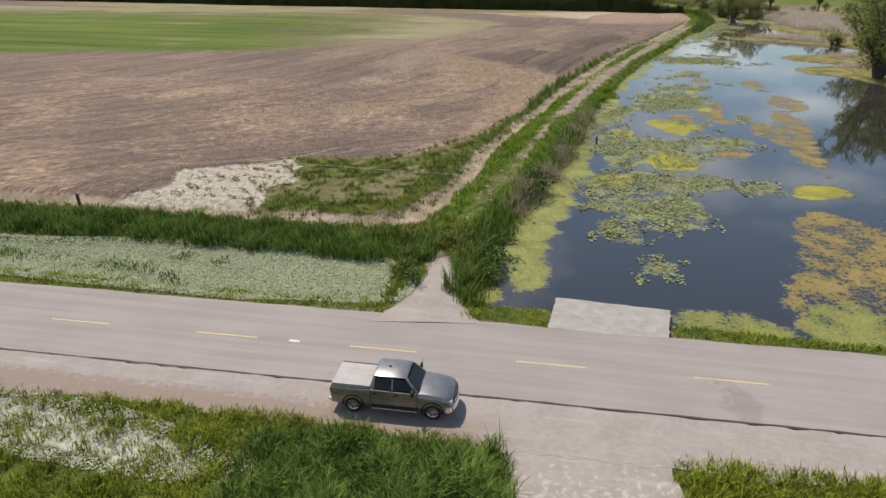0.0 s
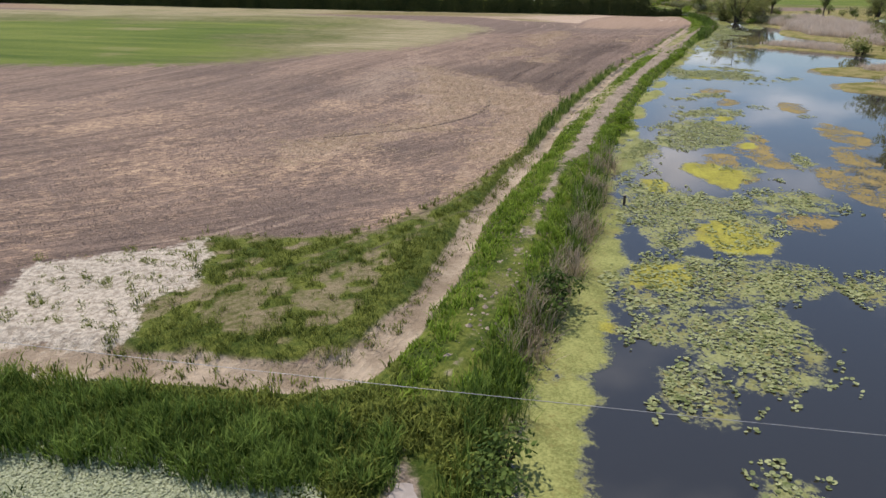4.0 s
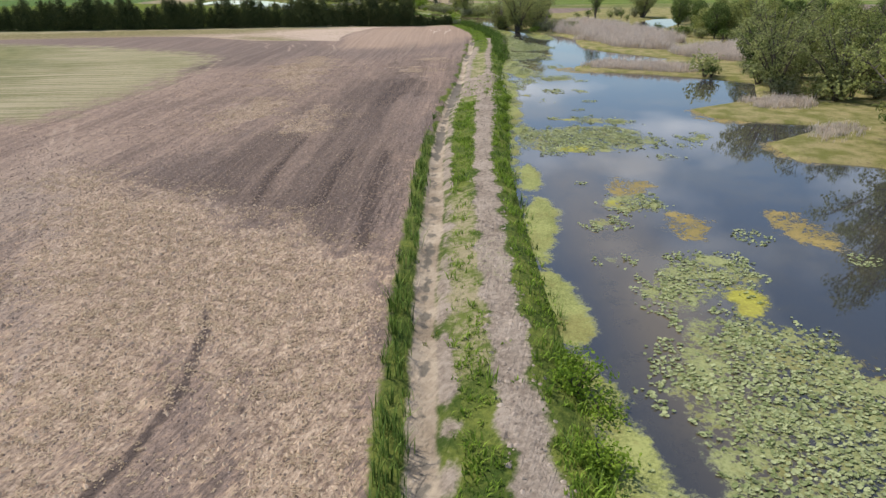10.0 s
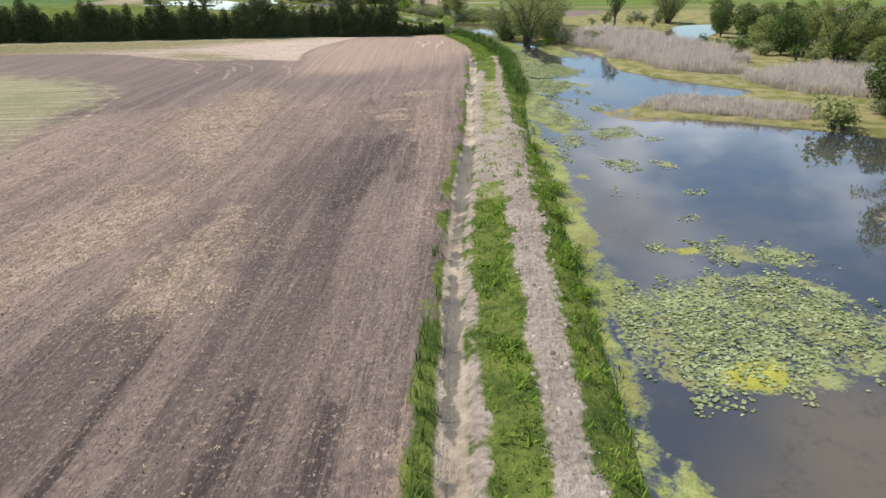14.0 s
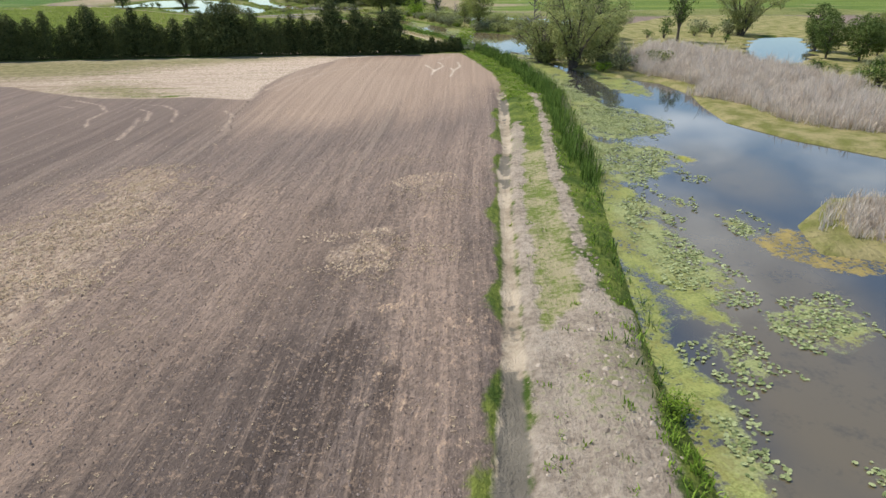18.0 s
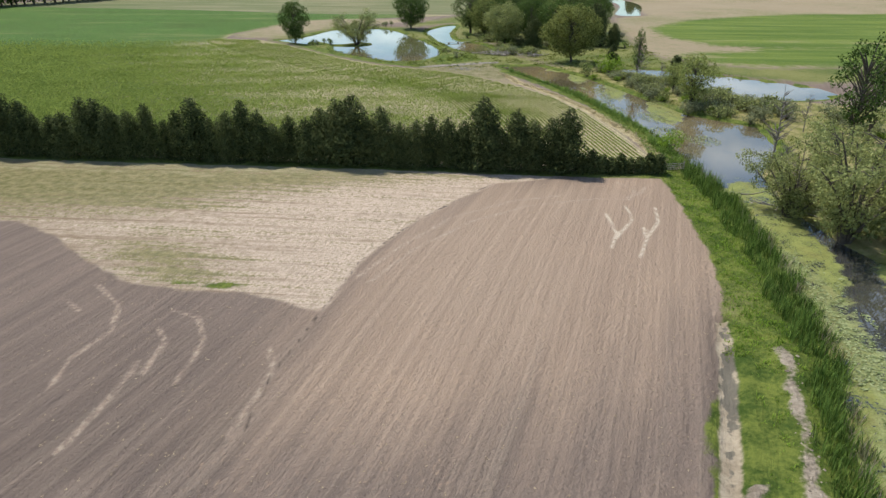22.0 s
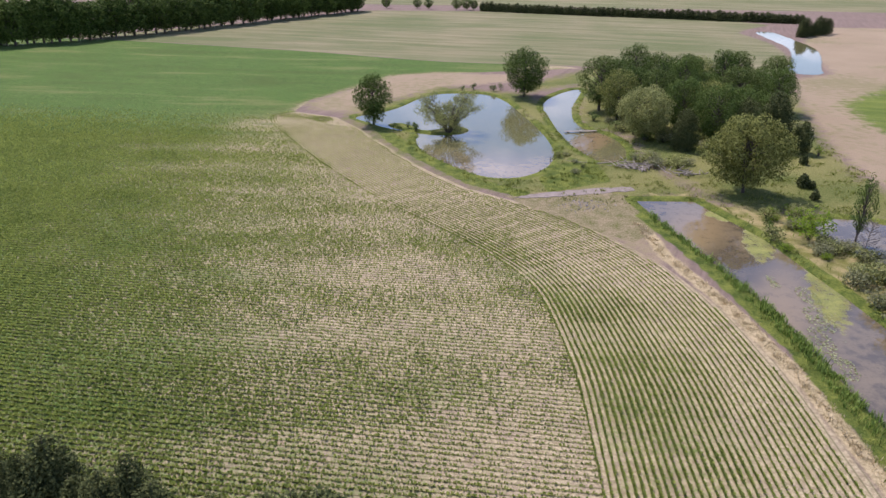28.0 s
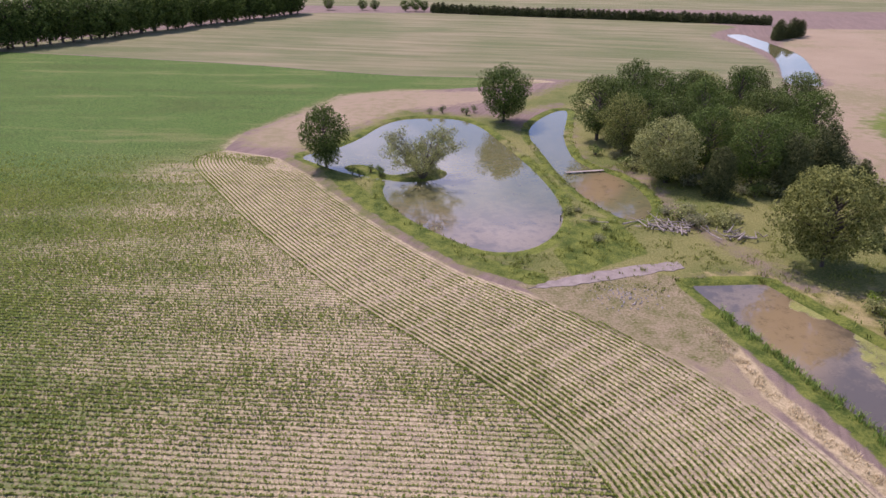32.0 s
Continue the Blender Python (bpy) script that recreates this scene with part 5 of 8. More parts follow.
M_LUSH = leafy("lush_grass_blades", (0.045, 0.1, 0.012), (0.28, 0.4, 0.062), 0.3, 0.5)
M_VERGE = leafy("verge_blades", (0.03, 0.062, 0.008), (0.38, 0.43, 0.055), 0.2, 0.35)
M_SEEDHEAD = leafy("dry_grass_heads", (0.17, 0.12, 0.085), (0.36, 0.28, 0.19), 0.3, 0.5)
M_REED = leafy("reed_blades", (0.026, 0.062, 0.011), (0.26, 0.37, 0.085), 0.2, 0.4)
M_REED_DRY = leafy("dry_reed_blades", (0.22, 0.175, 0.12), (0.46, 0.38, 0.28), 0.3, 0.5)
M_STRAWGRASS = leafy("straw_grass", (0.34, 0.275, 0.15), (0.62, 0.52, 0.33), 0.2, 0.5)
M_CATTAIL = leafy("cattail_blades", (0.45, 0.385, 0.32), (0.76, 0.67, 0.58), 0.45, 0.2)
M_PALE = leafy("pale_marsh_leaves", (0.38, 0.425, 0.265), (0.54, 0.585, 0.41), 0.25, 0.6, 0.3)
M_WHITE_MAT = leafy("whitish_ditch_plants", (0.34, 0.35, 0.255), (0.55, 0.555, 0.43), 0.2, 0.6, 0.5)
M_CROP = leafy("crop_leaves", (0.095, 0.155, 0.03), (0.35, 0.415, 0.11), 0.45, 0.08, 0.5)
M_PAD = leafy("lily_pads", (0.14, 0.18, 0.066), (0.395, 0.43, 0.22), 0.15, 0.4)
M_STRAW = leafy("straw_bits", (0.24, 0.175, 0.115), (0.52, 0.41, 0.28), 0.05, 0.3)
M_CLOD = leafy("soil_clods", (0.15, 0.113, 0.095), (0.4, 0.31, 0.255), 0.0, 0.3, 0.5)

# ---- road ----
def road_strip(name, d0, d1, z, material, s0=-420.0, s1=420.0, step=2.0, wob=0.0, skirt=True, seed=4):
    """A flat strip along the road with a thin edge down each side."""
    s = np.arange(s0, s1 + step, step)
    r = np.random.RandomState(seed)
    lo, hi = d0 + wob * r.uniform(-1, 1, len(s)), d1 + wob * r.uniform(-1, 1, len(s))
    rows = [(lo, z - 0.12), (lo, z), (hi, z), (hi, z - 0.12)] if skirt else [(lo, z), (hi, z)]
    v = []
    for d, h in rows:
        x, y = road_xy(s, d)
        v.append(np.stack([x, y, np.full(len(s), h)], 1))
    n, k = len(s), len(rows)
    f = [(i * n + j, i * n + j + 1, (i + 1) * n + j + 1, (i + 1) * n + j) for i in range(k - 1) for j in range(n - 1)]
    return mesh_of(name, np.concatenate(v), f, material)


def asphalt_material():
    g = Graph("asphalt", 0.9, 0.25)
    a, b, c = g.noise(0.25, 4.0), g.noise(2.2, 5.0, 0.6), g.noise(45.0, 3.0, 0.7)
    along = g.noise(1.0, 4.0, 0.6, g.vec(g.math("MULTIPLY", g.math("ADD", g.math("MULTIPLY", g.xyz(0), 0.1445), g.xyz(1)), 1.6), g.math("MULTIPLY", g.xyz(0), 0.05), 0))
    col = g.mix(g.step(g.math("ADD", g.math("MULTIPLY", along, 0.6), g.math("MULTIPLY", a, 0.4)), 0.35, 0.65), (0.30, 0.268, 0.254), (0.365, 0.33, 0.312))
    col = g.mix(g.step(c, 0.5, 0.75, 0.4), col, (0.2, 0.185, 0.175))
    col = g.mix(g.step(b, 0.62, 0.8, 0.35), col, (0.24, 0.22, 0.21))
    crack = g.voronoi(0.35, g.vec(g.math("ADD", g.xyz(0), g.math("MULTIPLY", b, 1.4)), g.math("ADD", g.xyz(1), g.math("MULTIPLY", a, 2.0)), 0), "Distance")
    col = g.mix(g.step(g.math("ADD", crack, g.math("MULTIPLY", b, 0.3)), 1.08, 1.16, 0.3), col, (0.17, 0.155, 0.145))
    g.color(col)
    g.bump(c, 0.25, 0.01)
    return g.mat


def gravel_material():
    g = Graph("gravel", 0.95, 0.15)
    a, b, c = g.noise(0.5, 4.0), g.noise(3.0, 5.0, 0.65), g.noise(22.0, 4.0, 0.75)
    col = g.mix(g.step(g.math("ADD", g.math("MULTIPLY", a, 0.5), g.math("MULTIPLY", b, 0.5)), 0.38, 0.62), (0.225, 0.19, 0.168), (0.35, 0.31, 0.285))
    col = g.mix(g.step(c, 0.5, 0.68, 0.55), col, (0.18, 0.15, 0.13))
    col = g.mix(g.step(g.voronoi(11.0), 0.0, 0.25, 0.5), (0.44, 0.405, 0.375), col)
    cross = g.math("ADD", g.math("MULTIPLY", g.xyz(0), 0.1445), g.xyz(1))
    worn = g.noise(1.0, 5.0, 0.65, g.vec(g.math("MULTIPLY", cross, 2.2), g.math("MULTIPLY", g.xyz(0), 0.16), 2.0))
    col = g.mix(g.step(worn, 0.52, 0.68, 0.55), col, (0.46, 0.425, 0.395))
    soily = g.math("ADD", g.step(g.math("MULTIPLY", cross, -1.0), 0.9, 2.4), g.math("MULTIPLY", g.math("SUBTRACT", b, 0.5), 2.6))
    soily = g.math("MULTIPLY", g.step(soily, 0.35, 0.9, 0.75), g.step(g.xyz(0), 3.5, -1.5))
    col = g.mix(soily, col, g.mix(c, (0.2, 0.145, 0.115), (0.36, 0.275, 0.225)))
    col = g.mix(g.step(g.math("ADD", g.math("MULTIPLY", g.xyz(1), -0.16), g.math("MULTIPLY", g.math("SUBTRACT", b, 0.5), 3.0)), 0.95, 1.35, 0.7), col, (0.56, 0.52, 0.47))
    g.color(col)
    g.bump(c, 0.6, 0.03)
    return g.mat


M_ASPHALT, M_GRAVEL = asphalt_material(), gravel_material()
M_CONCRETE = plain("concrete", (0.3, 0.28, 0.255), (0.43, 0.41, 0.38), 1.4, 0.9, bump=0.25)
M_SEAM = plain("tar_seam", (0.035, 0.033, 0.032), (0.08, 0.075, 0.07), 3.0, 0.8)
M_YELLOW = plain("yellow_paint", (0.6, 0.46, 0.22), (0.7, 0.56, 0.32), 6.0, 0.7)
M_WHITE = plain("white_paint", (0.6, 0.6, 0.58), (0.75, 0.75, 0.73), 6.0, 0.7)

road = tagged(new("road", road_strip("road", -3.25, 3.72, 0.0, M_ASPHALT, wob=0.07)), "sun-bleached grey asphalt country road", "road", kind="structure")
part("road_seam", road_strip("road_seam", -3.28, -3.17, 0.006, M_SEAM, step=0.7, wob=0.03, skirt=False), M_SEAM, road, "cracked dark tar seam")
for k in range(-12, 14):
    part("lane_dash", road_strip("lane_dash", -0.05, 0.05, 0.006, M_YELLOW, k * 8.6 + 0.25, k * 8.6 + 3.35, 0.5, 0.01, False, k + 40), M_YELLOW, road)
part("survey_mark", road_strip("survey_mark", -0.1, 0.1, 0.006, M_WHITE, -3.1, -2.75, 0.3, 0.02, False), M_WHITE, road)
tagged(new("shoulder_near", road_strip("shoulder_near", -6.75, -3.24, -0.012, M_GRAVEL, step=0.6, wob=0.16)), "pale gravel road shoulder", "road shoulder", kind="structure")


def slab(name, corners, top, thick, material, ragged=0.0, seed=2, cuts=10):
    """A level slab of that outline with uneven edges."""
    r = random.Random(seed)
    p = []
    for a, b in zip(corners, corners[1:] + corners[:1]):
        for i in range(cuts):
            t = i / cuts
            p.append((a[0] + (b[0] - a[0]) * t + r.uniform(-1, 1) * ragged, a[1] + (b[1] - a[1]) * t + r.uniform(-1, 1) * ragged))
    bm = bmesh.new()
    up = [bm.verts.new((x, y, top)) for x, y in p]
    dn = [bm.verts.new((x, y, top - thick)) for x, y in p]
    bm.faces.new(up)
    for i in range(len(p)):
        j = (i + 1) % len(p)
        bm.faces.new((up[i], dn[i], dn[j], up[j]))
    bmesh.ops.recalc_face_normals(bm, faces=bm.faces[:])
    me = bpy.data.meshes.new(name)
    bm.to_mesh(me)
    bm.free()
    me.materials.append(material)
    return new(name, me)


tagged(slab("boat_ramp", [(4.65, 6.3), (5.6, 10.0), (12.0, 8.6), (11.05, 5.5), (9, 5.6)], 0.01, 0.9, M_CONCRETE, 0.04), "worn concrete slab beside the pond", "concrete slab", kind="structure")


def drive_mesh(y0, y1, step=0.5):
    """A gravel strip running off the road with ragged edges."""
    r = np.random.RandomState(5)
    ys = np.arange(y0, y1, step)
    fan = 0.9 * soft(-ys, 4.6, 3.4)
    xl, xr = np.interp(ys, [-24, -6, -3], [0.6, 1.7, 1.7]) - fan * 0.3 + r.uniform(-0.08, 0.08, len(ys)), np.interp(ys, [-24, -6, -3], [8.6, 8.3, 8.3]) + fan + r.uniform(-0.08, 0.08, len(ys))
    n = len(ys)
    v = np.concatenate([np.stack([x, ys, np.full(n, z)], 1) for x, z in ((xl, -0.3), (xl, -0.022), (xr, -0.022), (xr, -0.3))])
    f = [(k * n + j, (k + 1) * n + j, (k + 1) * n + j + 1, k * n + j + 1) for k in range(3) for j in range(n - 1)]
    return mesh_of("near_drive", v, f, M_GRAVEL)


tagged(new("near_drive", drive_mesh(-24.0, -2.9)), "pale gravel drive off the road", "driveway", kind="structure")


def mouth_mesh():
    """The gravel mouth of the farm track, narrowing away from the road."""
    r = np.random.RandomState(6)
    ys = np.arange(6.6, 15.8, 0.4)
    xl = np.interp(ys, [6.6, 8.2, 9.6, 12, 15.8], [-5.2, -4.1, -3.3, -2.5, -1.8]) + r.uniform(-0.12, 0.12, len(ys))
    xr = np.interp(ys, [6.6, 8.2, 9.2, 12, 15.8], [1.0, 0.2, -0.3, -0.6, -1.2]) + r.uniform(-0.12, 0.12, len(ys))
    n = len(ys)
    v = np.concatenate([np.stack([x, ys, np.full(n, z)], 1) for x, z in ((xl, -0.3), (xl, 0.006), ((xl + xr) / 2, 0.05), (xr, 0.006), (xr, -0.3))])
    f = [(k * n + j, (k + 1) * n + j, (k + 1) * n + j + 1, k * n + j + 1) for k in range(4) for j in range(n - 1)]
    return mesh_of("farm_track_mouth", v, f, M_GRAVEL)


tagged(new("farm_track_mouth", mouth_mesh()), "rutted gravel track mouth", "farm track", kind="structure")

# ---- pickup truck ----
def loft(sections, cap=True):
    """A hull over cross sections of equally many points."""
    bm = bmesh.new()
    rings = [[bm.verts.new(p) for p in s] for s in sections]
    for a, b in zip(rings, rings[1:]):
        for i in range(len(a) - 1):
            bm.faces.new((a[i], a[i + 1], b[i + 1], b[i]))
    if cap:
        bm.faces.new(rings[0])
        bm.faces.new(rings[-1])
    return bm


def hull(profile, half, tuck=0.06, z0=0.42):
    """A car body hull: profile of x, top height, half-width factor."""
    secs = []
    for x, top, wf in profile:
        w = half * wf
        secs.append([(x, -w * 0.96, z0), (x, -w, z0 + 0.25), (x, -w, top - 0.18), (x, -w + tuck, top - 0.04), (x, -w + 0.22, top), (x, 0, top + 0.025), (x, w - 0.22, top), (x, w - tuck, top - 0.04), (x, w, top - 0.18), (x, w, z0 + 0.25), (x, w * 0.96, z0)])
    bm = loft(secs)
    bm.faces.new([v for v in bm.verts if False] or [bm.verts.new(p) for p in ((profile[0][0], -half * 0.9, z0), (profile[-1][0], -half * 0.9, z0), (profile[-1][0], half * 0.9, z0), (profile[0][0], half * 0.9, z0))])
    return bm


def wheel_bm(r, width, bulge=0.03):
    bm = bmesh.new()
    prof = [(r * 0.62, -width / 2), (r * 0.9, -width / 2 - bulge * 0.3), (r, -width / 2 + 0.04), (r, width / 2 - 0.04), (r * 0.9, width / 2 + bulge * 0.3), (r * 0.62, width / 2)]
    n = 28
    rings = [[bm.verts.new((q * math.cos(2 * math.pi * k / n), y, q * math.sin(2 * math.pi * k / n))) for k in range(n)] for q, y in prof]
    for a, b in zip(rings, rings[1:]):
        for k in range(n):
            bm.faces.new((a[k], a[(k + 1) % n], b[(k + 1) % n], b[k]))
    return bm


def rim_bm(r, width):
    bm = bmesh.new()
    n = 24
    outer = [bm.verts.new((r * math.cos(2 * math.pi * k / n), width, r * math.sin(2 * math.pi * k / n))) for k in range(n)]
    inner = [bm.verts.new((r * 0.86 * math.cos(2 * math.pi * k / n), width - 0.03, r * 0.86 * math.sin(2 * math.pi * k / n))) for k in range(n)]
    back = [bm.verts.new((r * 0.86 * math.cos(2 * math.pi * k / n), width - 0.12, r * 0.86 * math.sin(2 * math.pi * k / n))) for k in range(n)]
    for a, b in ((outer, inner), (inner, back)):
        for k in range(n):
            bm.faces.new((a[k], a[(k + 1) % n], b[(k + 1) % n], b[k]))
    for k in range(5):
        t = 2 * math.pi * k / 5
        m = Matrix.Rotation(-t, 4, "Y")
        made = bmesh.ops.create_cube(bm, size=1.0)["verts"]
        for v in made:
            v.co = m @ Vector((0.08 + (v.co.x + 0.5) * (r * 0.86 - 0.08), width - 0.05 + v.co.y * 0.04, v.co.z * (0.09 - 0.03 * v.co.x)))
    made = bmesh.ops.create_cone(bm, cap_ends=True, segments=14, radius1=0.085, radius2=0.07, depth=0.07)["verts"]
    for v in made:
        v.co = Vector((v.co.x, width - 0.04 + v.co.z, v.co.y))
    return bm


def arch(bm_x, r, y, side):
    """A dark wheel arch lip on the side of the body."""
    pts = [(bm_x + r * math.cos(t), y, 0.42 + r * math.sin(t)) for t in np.linspace(-0.05, math.pi + 0.05, 15)]
    v, f = tube_data(pts, [0.035] * len(pts), 6)
    return mesh_of("wheel_arch", [tuple(q) for q in v], f, None, True)


def bowed(x0, x1, half, z0, z1, bow, bevel=0.04):
    """A bar across the car whose ends sweep back."""
    secs = []
    for y in np.linspace(-half, half, 13):
        b = bow * abs(y / half) ** 2.4
        secs.append([(x0 - b * 0.6, y, z0), (x1 - b - bevel, y, z0), (x1 - b, y, z0 + bevel), (x1 - b, y, z1 - bevel), (x1 - b - bevel, y, z1), (x0 - b * 0.6, y, z1), (x0 - b * 0.6, y, z0)])
    return loft(secs)


def build_truck():
    paint = Graph("truck_paint", 0.28, 0.5)
    paint.color(paint.mix(paint.step(paint.noise(2.5), 0.4, 0.7), (0.25, 0.25, 0.245), (0.3, 0.3, 0.295)))
    paint.bsdf.inputs["Metallic"].default_value = 0.9
    paint.bsdf.inputs["Coat Weight"].default_value = 0.35
    paint.put(paint.bsdf.inputs["Roughness"], paint.math("ADD", paint.math("MULTIPLY", paint.noise(7.0), 0.08), 0.34))
    mp = paint.mat
    dark = plain("black_trim", (0.012, 0.012, 0.013), (0.03, 0.03, 0.03), 5, 0.5)
    rubber = plain("tyre_rubber", (0.018, 0.018, 0.018), (0.04, 0.038, 0.036), 8, 0.85)
    alloy = plain("alloy", (0.5, 0.5, 0.5), (0.65, 0.65, 0.64), 5, 0.3, 0.9)
    chrome = plain("chrome", (0.7, 0.7, 0.7), (0.8, 0.8, 0.8), 4, 0.12, 1.0)
    cover = plain("bed_cover", (0.4, 0.38, 0.37), (0.5, 0.48, 0.465), 1.6, 0.5)
    glass = Graph("dark_glass", 0.06, 0.25).color((0.012, 0.015, 0.016)).mat
    lamp = Graph("lamp_glass", 0.08, 0.6).color((0.62, 0.63, 0.64)).mat
    red = plain("tail_lamp_red", (0.35, 0.012, 0.012), (0.5, 0.03, 0.025), 5, 0.15)
    t = new("pickup_truck")
    tagged(t, "grey crew-cab pickup truck with a pale bed cover", "pickup truck")
    H = 0.97
    part("bed", hull([(-2.78, 1.22, 0.97), (-2.72, 1.3, 1.0), (-1.0, 1.31, 1.0)], H), mp, t, "", 38)
    part("bed_cover", box(-2.76, -1.02, -0.84, 0.84, 1.29, 1.365, 0.03), cover, t, "pale hard bed cover")
    for k in range(3):
        part("cover_rib", box(-2.7, -1.08, -0.42 + 0.42 * k - 0.05, -0.42 + 0.42 * k + 0.05, 1.355, 1.37, 0.004), cover, t)
    part("cab_body", hull([(-0.97, 1.3, 1.0), (-0.2, 1.3, 1.0), (1.12, 1.27, 1.0)], H), mp, t, "", 38)
    part("hood", hull([(1.14, 1.27, 1.0), (1.45, 1.262, 1.0), (1.8, 1.235, 0.993), (2.1, 1.195, 0.982), (2.32, 1.15, 0.965), (2.48, 1.095, 0.94), (2.58, 1.03, 0.91), (2.65, 0.94, 0.875), (2.67, 0.84, 0.85)], H, 0.09), mp, t, "", 38)
    # greenhouse: roof, pillars and panes
    w0, w1 = 0.9, 0.7
    part("roof", loft([[(x, -w1 * k, z), (x, -w1 * k * 0.8, z + 0.045), (x, 0, z + 0.065), (x, w1 * k * 0.8, z + 0.045), (x, w1 * k, z), (x, w1 * k, z - 0.05), (x, -w1 * k, z - 0.05)] for x, z, k in ((-0.86, 1.81, 0.97), (-0.75, 1.84, 1.0), (0.0, 1.86, 1.02), (0.52, 1.835, 1.0), (0.62, 1.8, 0.98))]), mp, t, "", 40)
    part("cab_core", loft([[(-0.95, -0.86, 1.28), (-0.95, 0.86, 1.28), (-0.86, 0.66, 1.8), (-0.86, -0.66, 1.8)], [(1.14, -0.84, 1.24), (1.14, 0.84, 1.24), (0.58, 0.66, 1.79), (0.58, -0.66, 1.79)]]), dark, t)

    def pane(name, pts, off):
        bm = bmesh.new()
        n = (Vector(pts[1]) - Vector(pts[0])).cross(Vector(pts[2]) - Vector(pts[0])).normalized()
        a = [bm.verts.new(Vector(p) + n * off) for p in pts]
        b = [bm.verts.new(Vector(p) - n * 0.02) for p in pts]
        bm.faces.new(a)
        for i in range(len(a)):
            j = (i + 1) % len(a)
            bm.faces.new((a[i], b[i], b[j], a[j]))
        return part(name, bm, glass, t)

    pane("windshield", [(1.17, -0.8, 1.27), (1.17, 0.8, 1.27), (0.66, 0.62, 1.78), (0.66, -0.62, 1.78)], 0.02)
    pane("rear_window", [(-0.965, 0.72, 1.36), (-0.965, -0.72, 1.36), (-0.9, -0.6, 1.74), (-0.9, 0.6, 1.74)], 0.02)
    for sgn in (-1, 1):
        y0, y1 = sgn * 0.89, sgn * 0.715
        q = [(-0.82, y0, 1.33), (-0.06, y0, 1.33), (-0.06, y1, 1.76), (-0.78, y1, 1.76)]
        r = [(0.02, y0, 1.33), (0.98, y0, 1.33), (0.56, y1, 1.75), (0.02, y1, 1.76)]
        pane("rear_side_window", q if sgn < 0 else q[::-1], 0.015)
        pane("front_side_window", r if sgn < 0 else r[::-1], 0.015)
        for x0, x1, xt0, xt1 in ((-0.96, -0.83, -0.88, -0.8), (-0.05, 0.01, -0.05, 0.01), (1.0, 1.13, 0.57, 0.66)):
            bm = loft([[(x0, y0 * 1.01, 1.29), (x1, y0 * 1.01, 1.29), (x1, y0 * 0.93, 1.29), (x0, y0 * 0.93, 1.29)], [(xt0, y1 * 1.02, 1.8), (xt1, y1 * 1.02, 1.8), (xt1, y1 * 0.92, 1.8), (xt0, y1 * 0.92, 1.8)]])
            part("pillar", bm, mp, t)
        for x0, x1 in ((-0.93, -0.06), (0.0, 1.08)):
            d = part("door", box(x0, x1, min(sgn * 0.955, sgn * 0.985), max(sgn * 0.955, sgn * 0.985), 0.56, 1.26, 0.02), mp, t)
            part("door_handle", box(x0 + 0.08, x0 + 0.26, min(sgn * 0.98, sgn * 1.01), max(sgn * 0.98, sgn * 1.01), 1.07, 1.12, 0.01), dark, d, "black door handle")
        m = part("mirror", box(0.86, 0.98, min(sgn * 1.0, sgn * 1.22), max(sgn * 1.0, sgn * 1.22), 1.24, 1.5, 0.03), dark, t, "black wing mirror")
        part("mirror_arm", box(0.9, 0.95, min(sgn * 0.9, sgn * 1.04), max(sgn * 0.9, sgn * 1.04), 1.26, 1.31, 0.01), dark, m)
        part("running_board", box(-0.9, 1.1, min(sgn * 0.93, sgn * 1.07), max(sgn * 0.93, sgn * 1.07), 0.37, 0.43, 0.02), chrome, t, "bright side step")
        part("sill", box(-0.96, 1.12, min(sgn * 0.9, sgn * 0.962), max(sgn * 0.9, sgn * 0.962), 0.4, 0.56, 0.015), dark, t)
        part("head_lamp", box(2.44, 2.62, min(sgn * 0.62, sgn * 0.87), max(sgn * 0.62, sgn * 0.87), 0.78, 1.0, 0.05), lamp, t, "clear headlight")
        part("tail_lamp", box(-2.81, -2.73, min(sgn * 0.8, sgn * 0.96), max(sgn * 0.8, sgn * 0.96), 0.86, 1.2, 0.02), red, t, "red tail light")
        part("bed_rail", box(-2.74, -1.0, min(sgn * 0.86, sgn * 0.97), max(sgn * 0.86, sgn * 0.97), 1.28, 1.33, 0.015), dark, t)
        for x in (-1.78, 1.78):
            arch_me = arch(x, 0.47, sgn * 0.965, sgn)
            part("wheel_arch", arch_me, dark, t)
            w = part("wheel", wheel_bm(0.4, 0.27), rubber, t, "black tyre on an alloy rim")
            w.location = (x, sgn * 0.84, 0.4)
            rb = rim_bm(0.255, 0.12)
            if sgn < 0:
                bmesh.ops.scale(rb, vec=(1, -1, 1), verts=rb.verts[:])
            part("rim", rb, alloy, w, "silver five-spoke rim")
            hub = bmesh.new()
            made = bmesh.ops.create_cone(hub, cap_ends=True, segments=20, radius1=0.25, radius2=0.25, depth=0.16)["verts"]
            for v in made:
                v.co = Vector((v.co.x, v.co.z * 1.0 - sgn * 0.05, v.co.y))
            part("brake_drum", hub, dark, w)
    part("grille", bowed(2.5, 2.745, 0.6, 0.72, 0.97, 0.06, 0.02), dark, t, "black grille", 40)
    part("grille_bar", bowed(2.6, 2.775, 0.6, 0.83, 0.885, 0.06, 0.012), chrome, t, "chrome grille bar")
    part("front_bumper", bowed(2.5, 2.82, 0.97, 0.44, 0.72, 0.26), chrome, t, "chrome front bumper", 40)
    part("rear_bumper", box(-2.9, -2.74, -0.95, 0.95, 0.48, 0.64, 0.05), chrome, t, "chrome rear bumper")
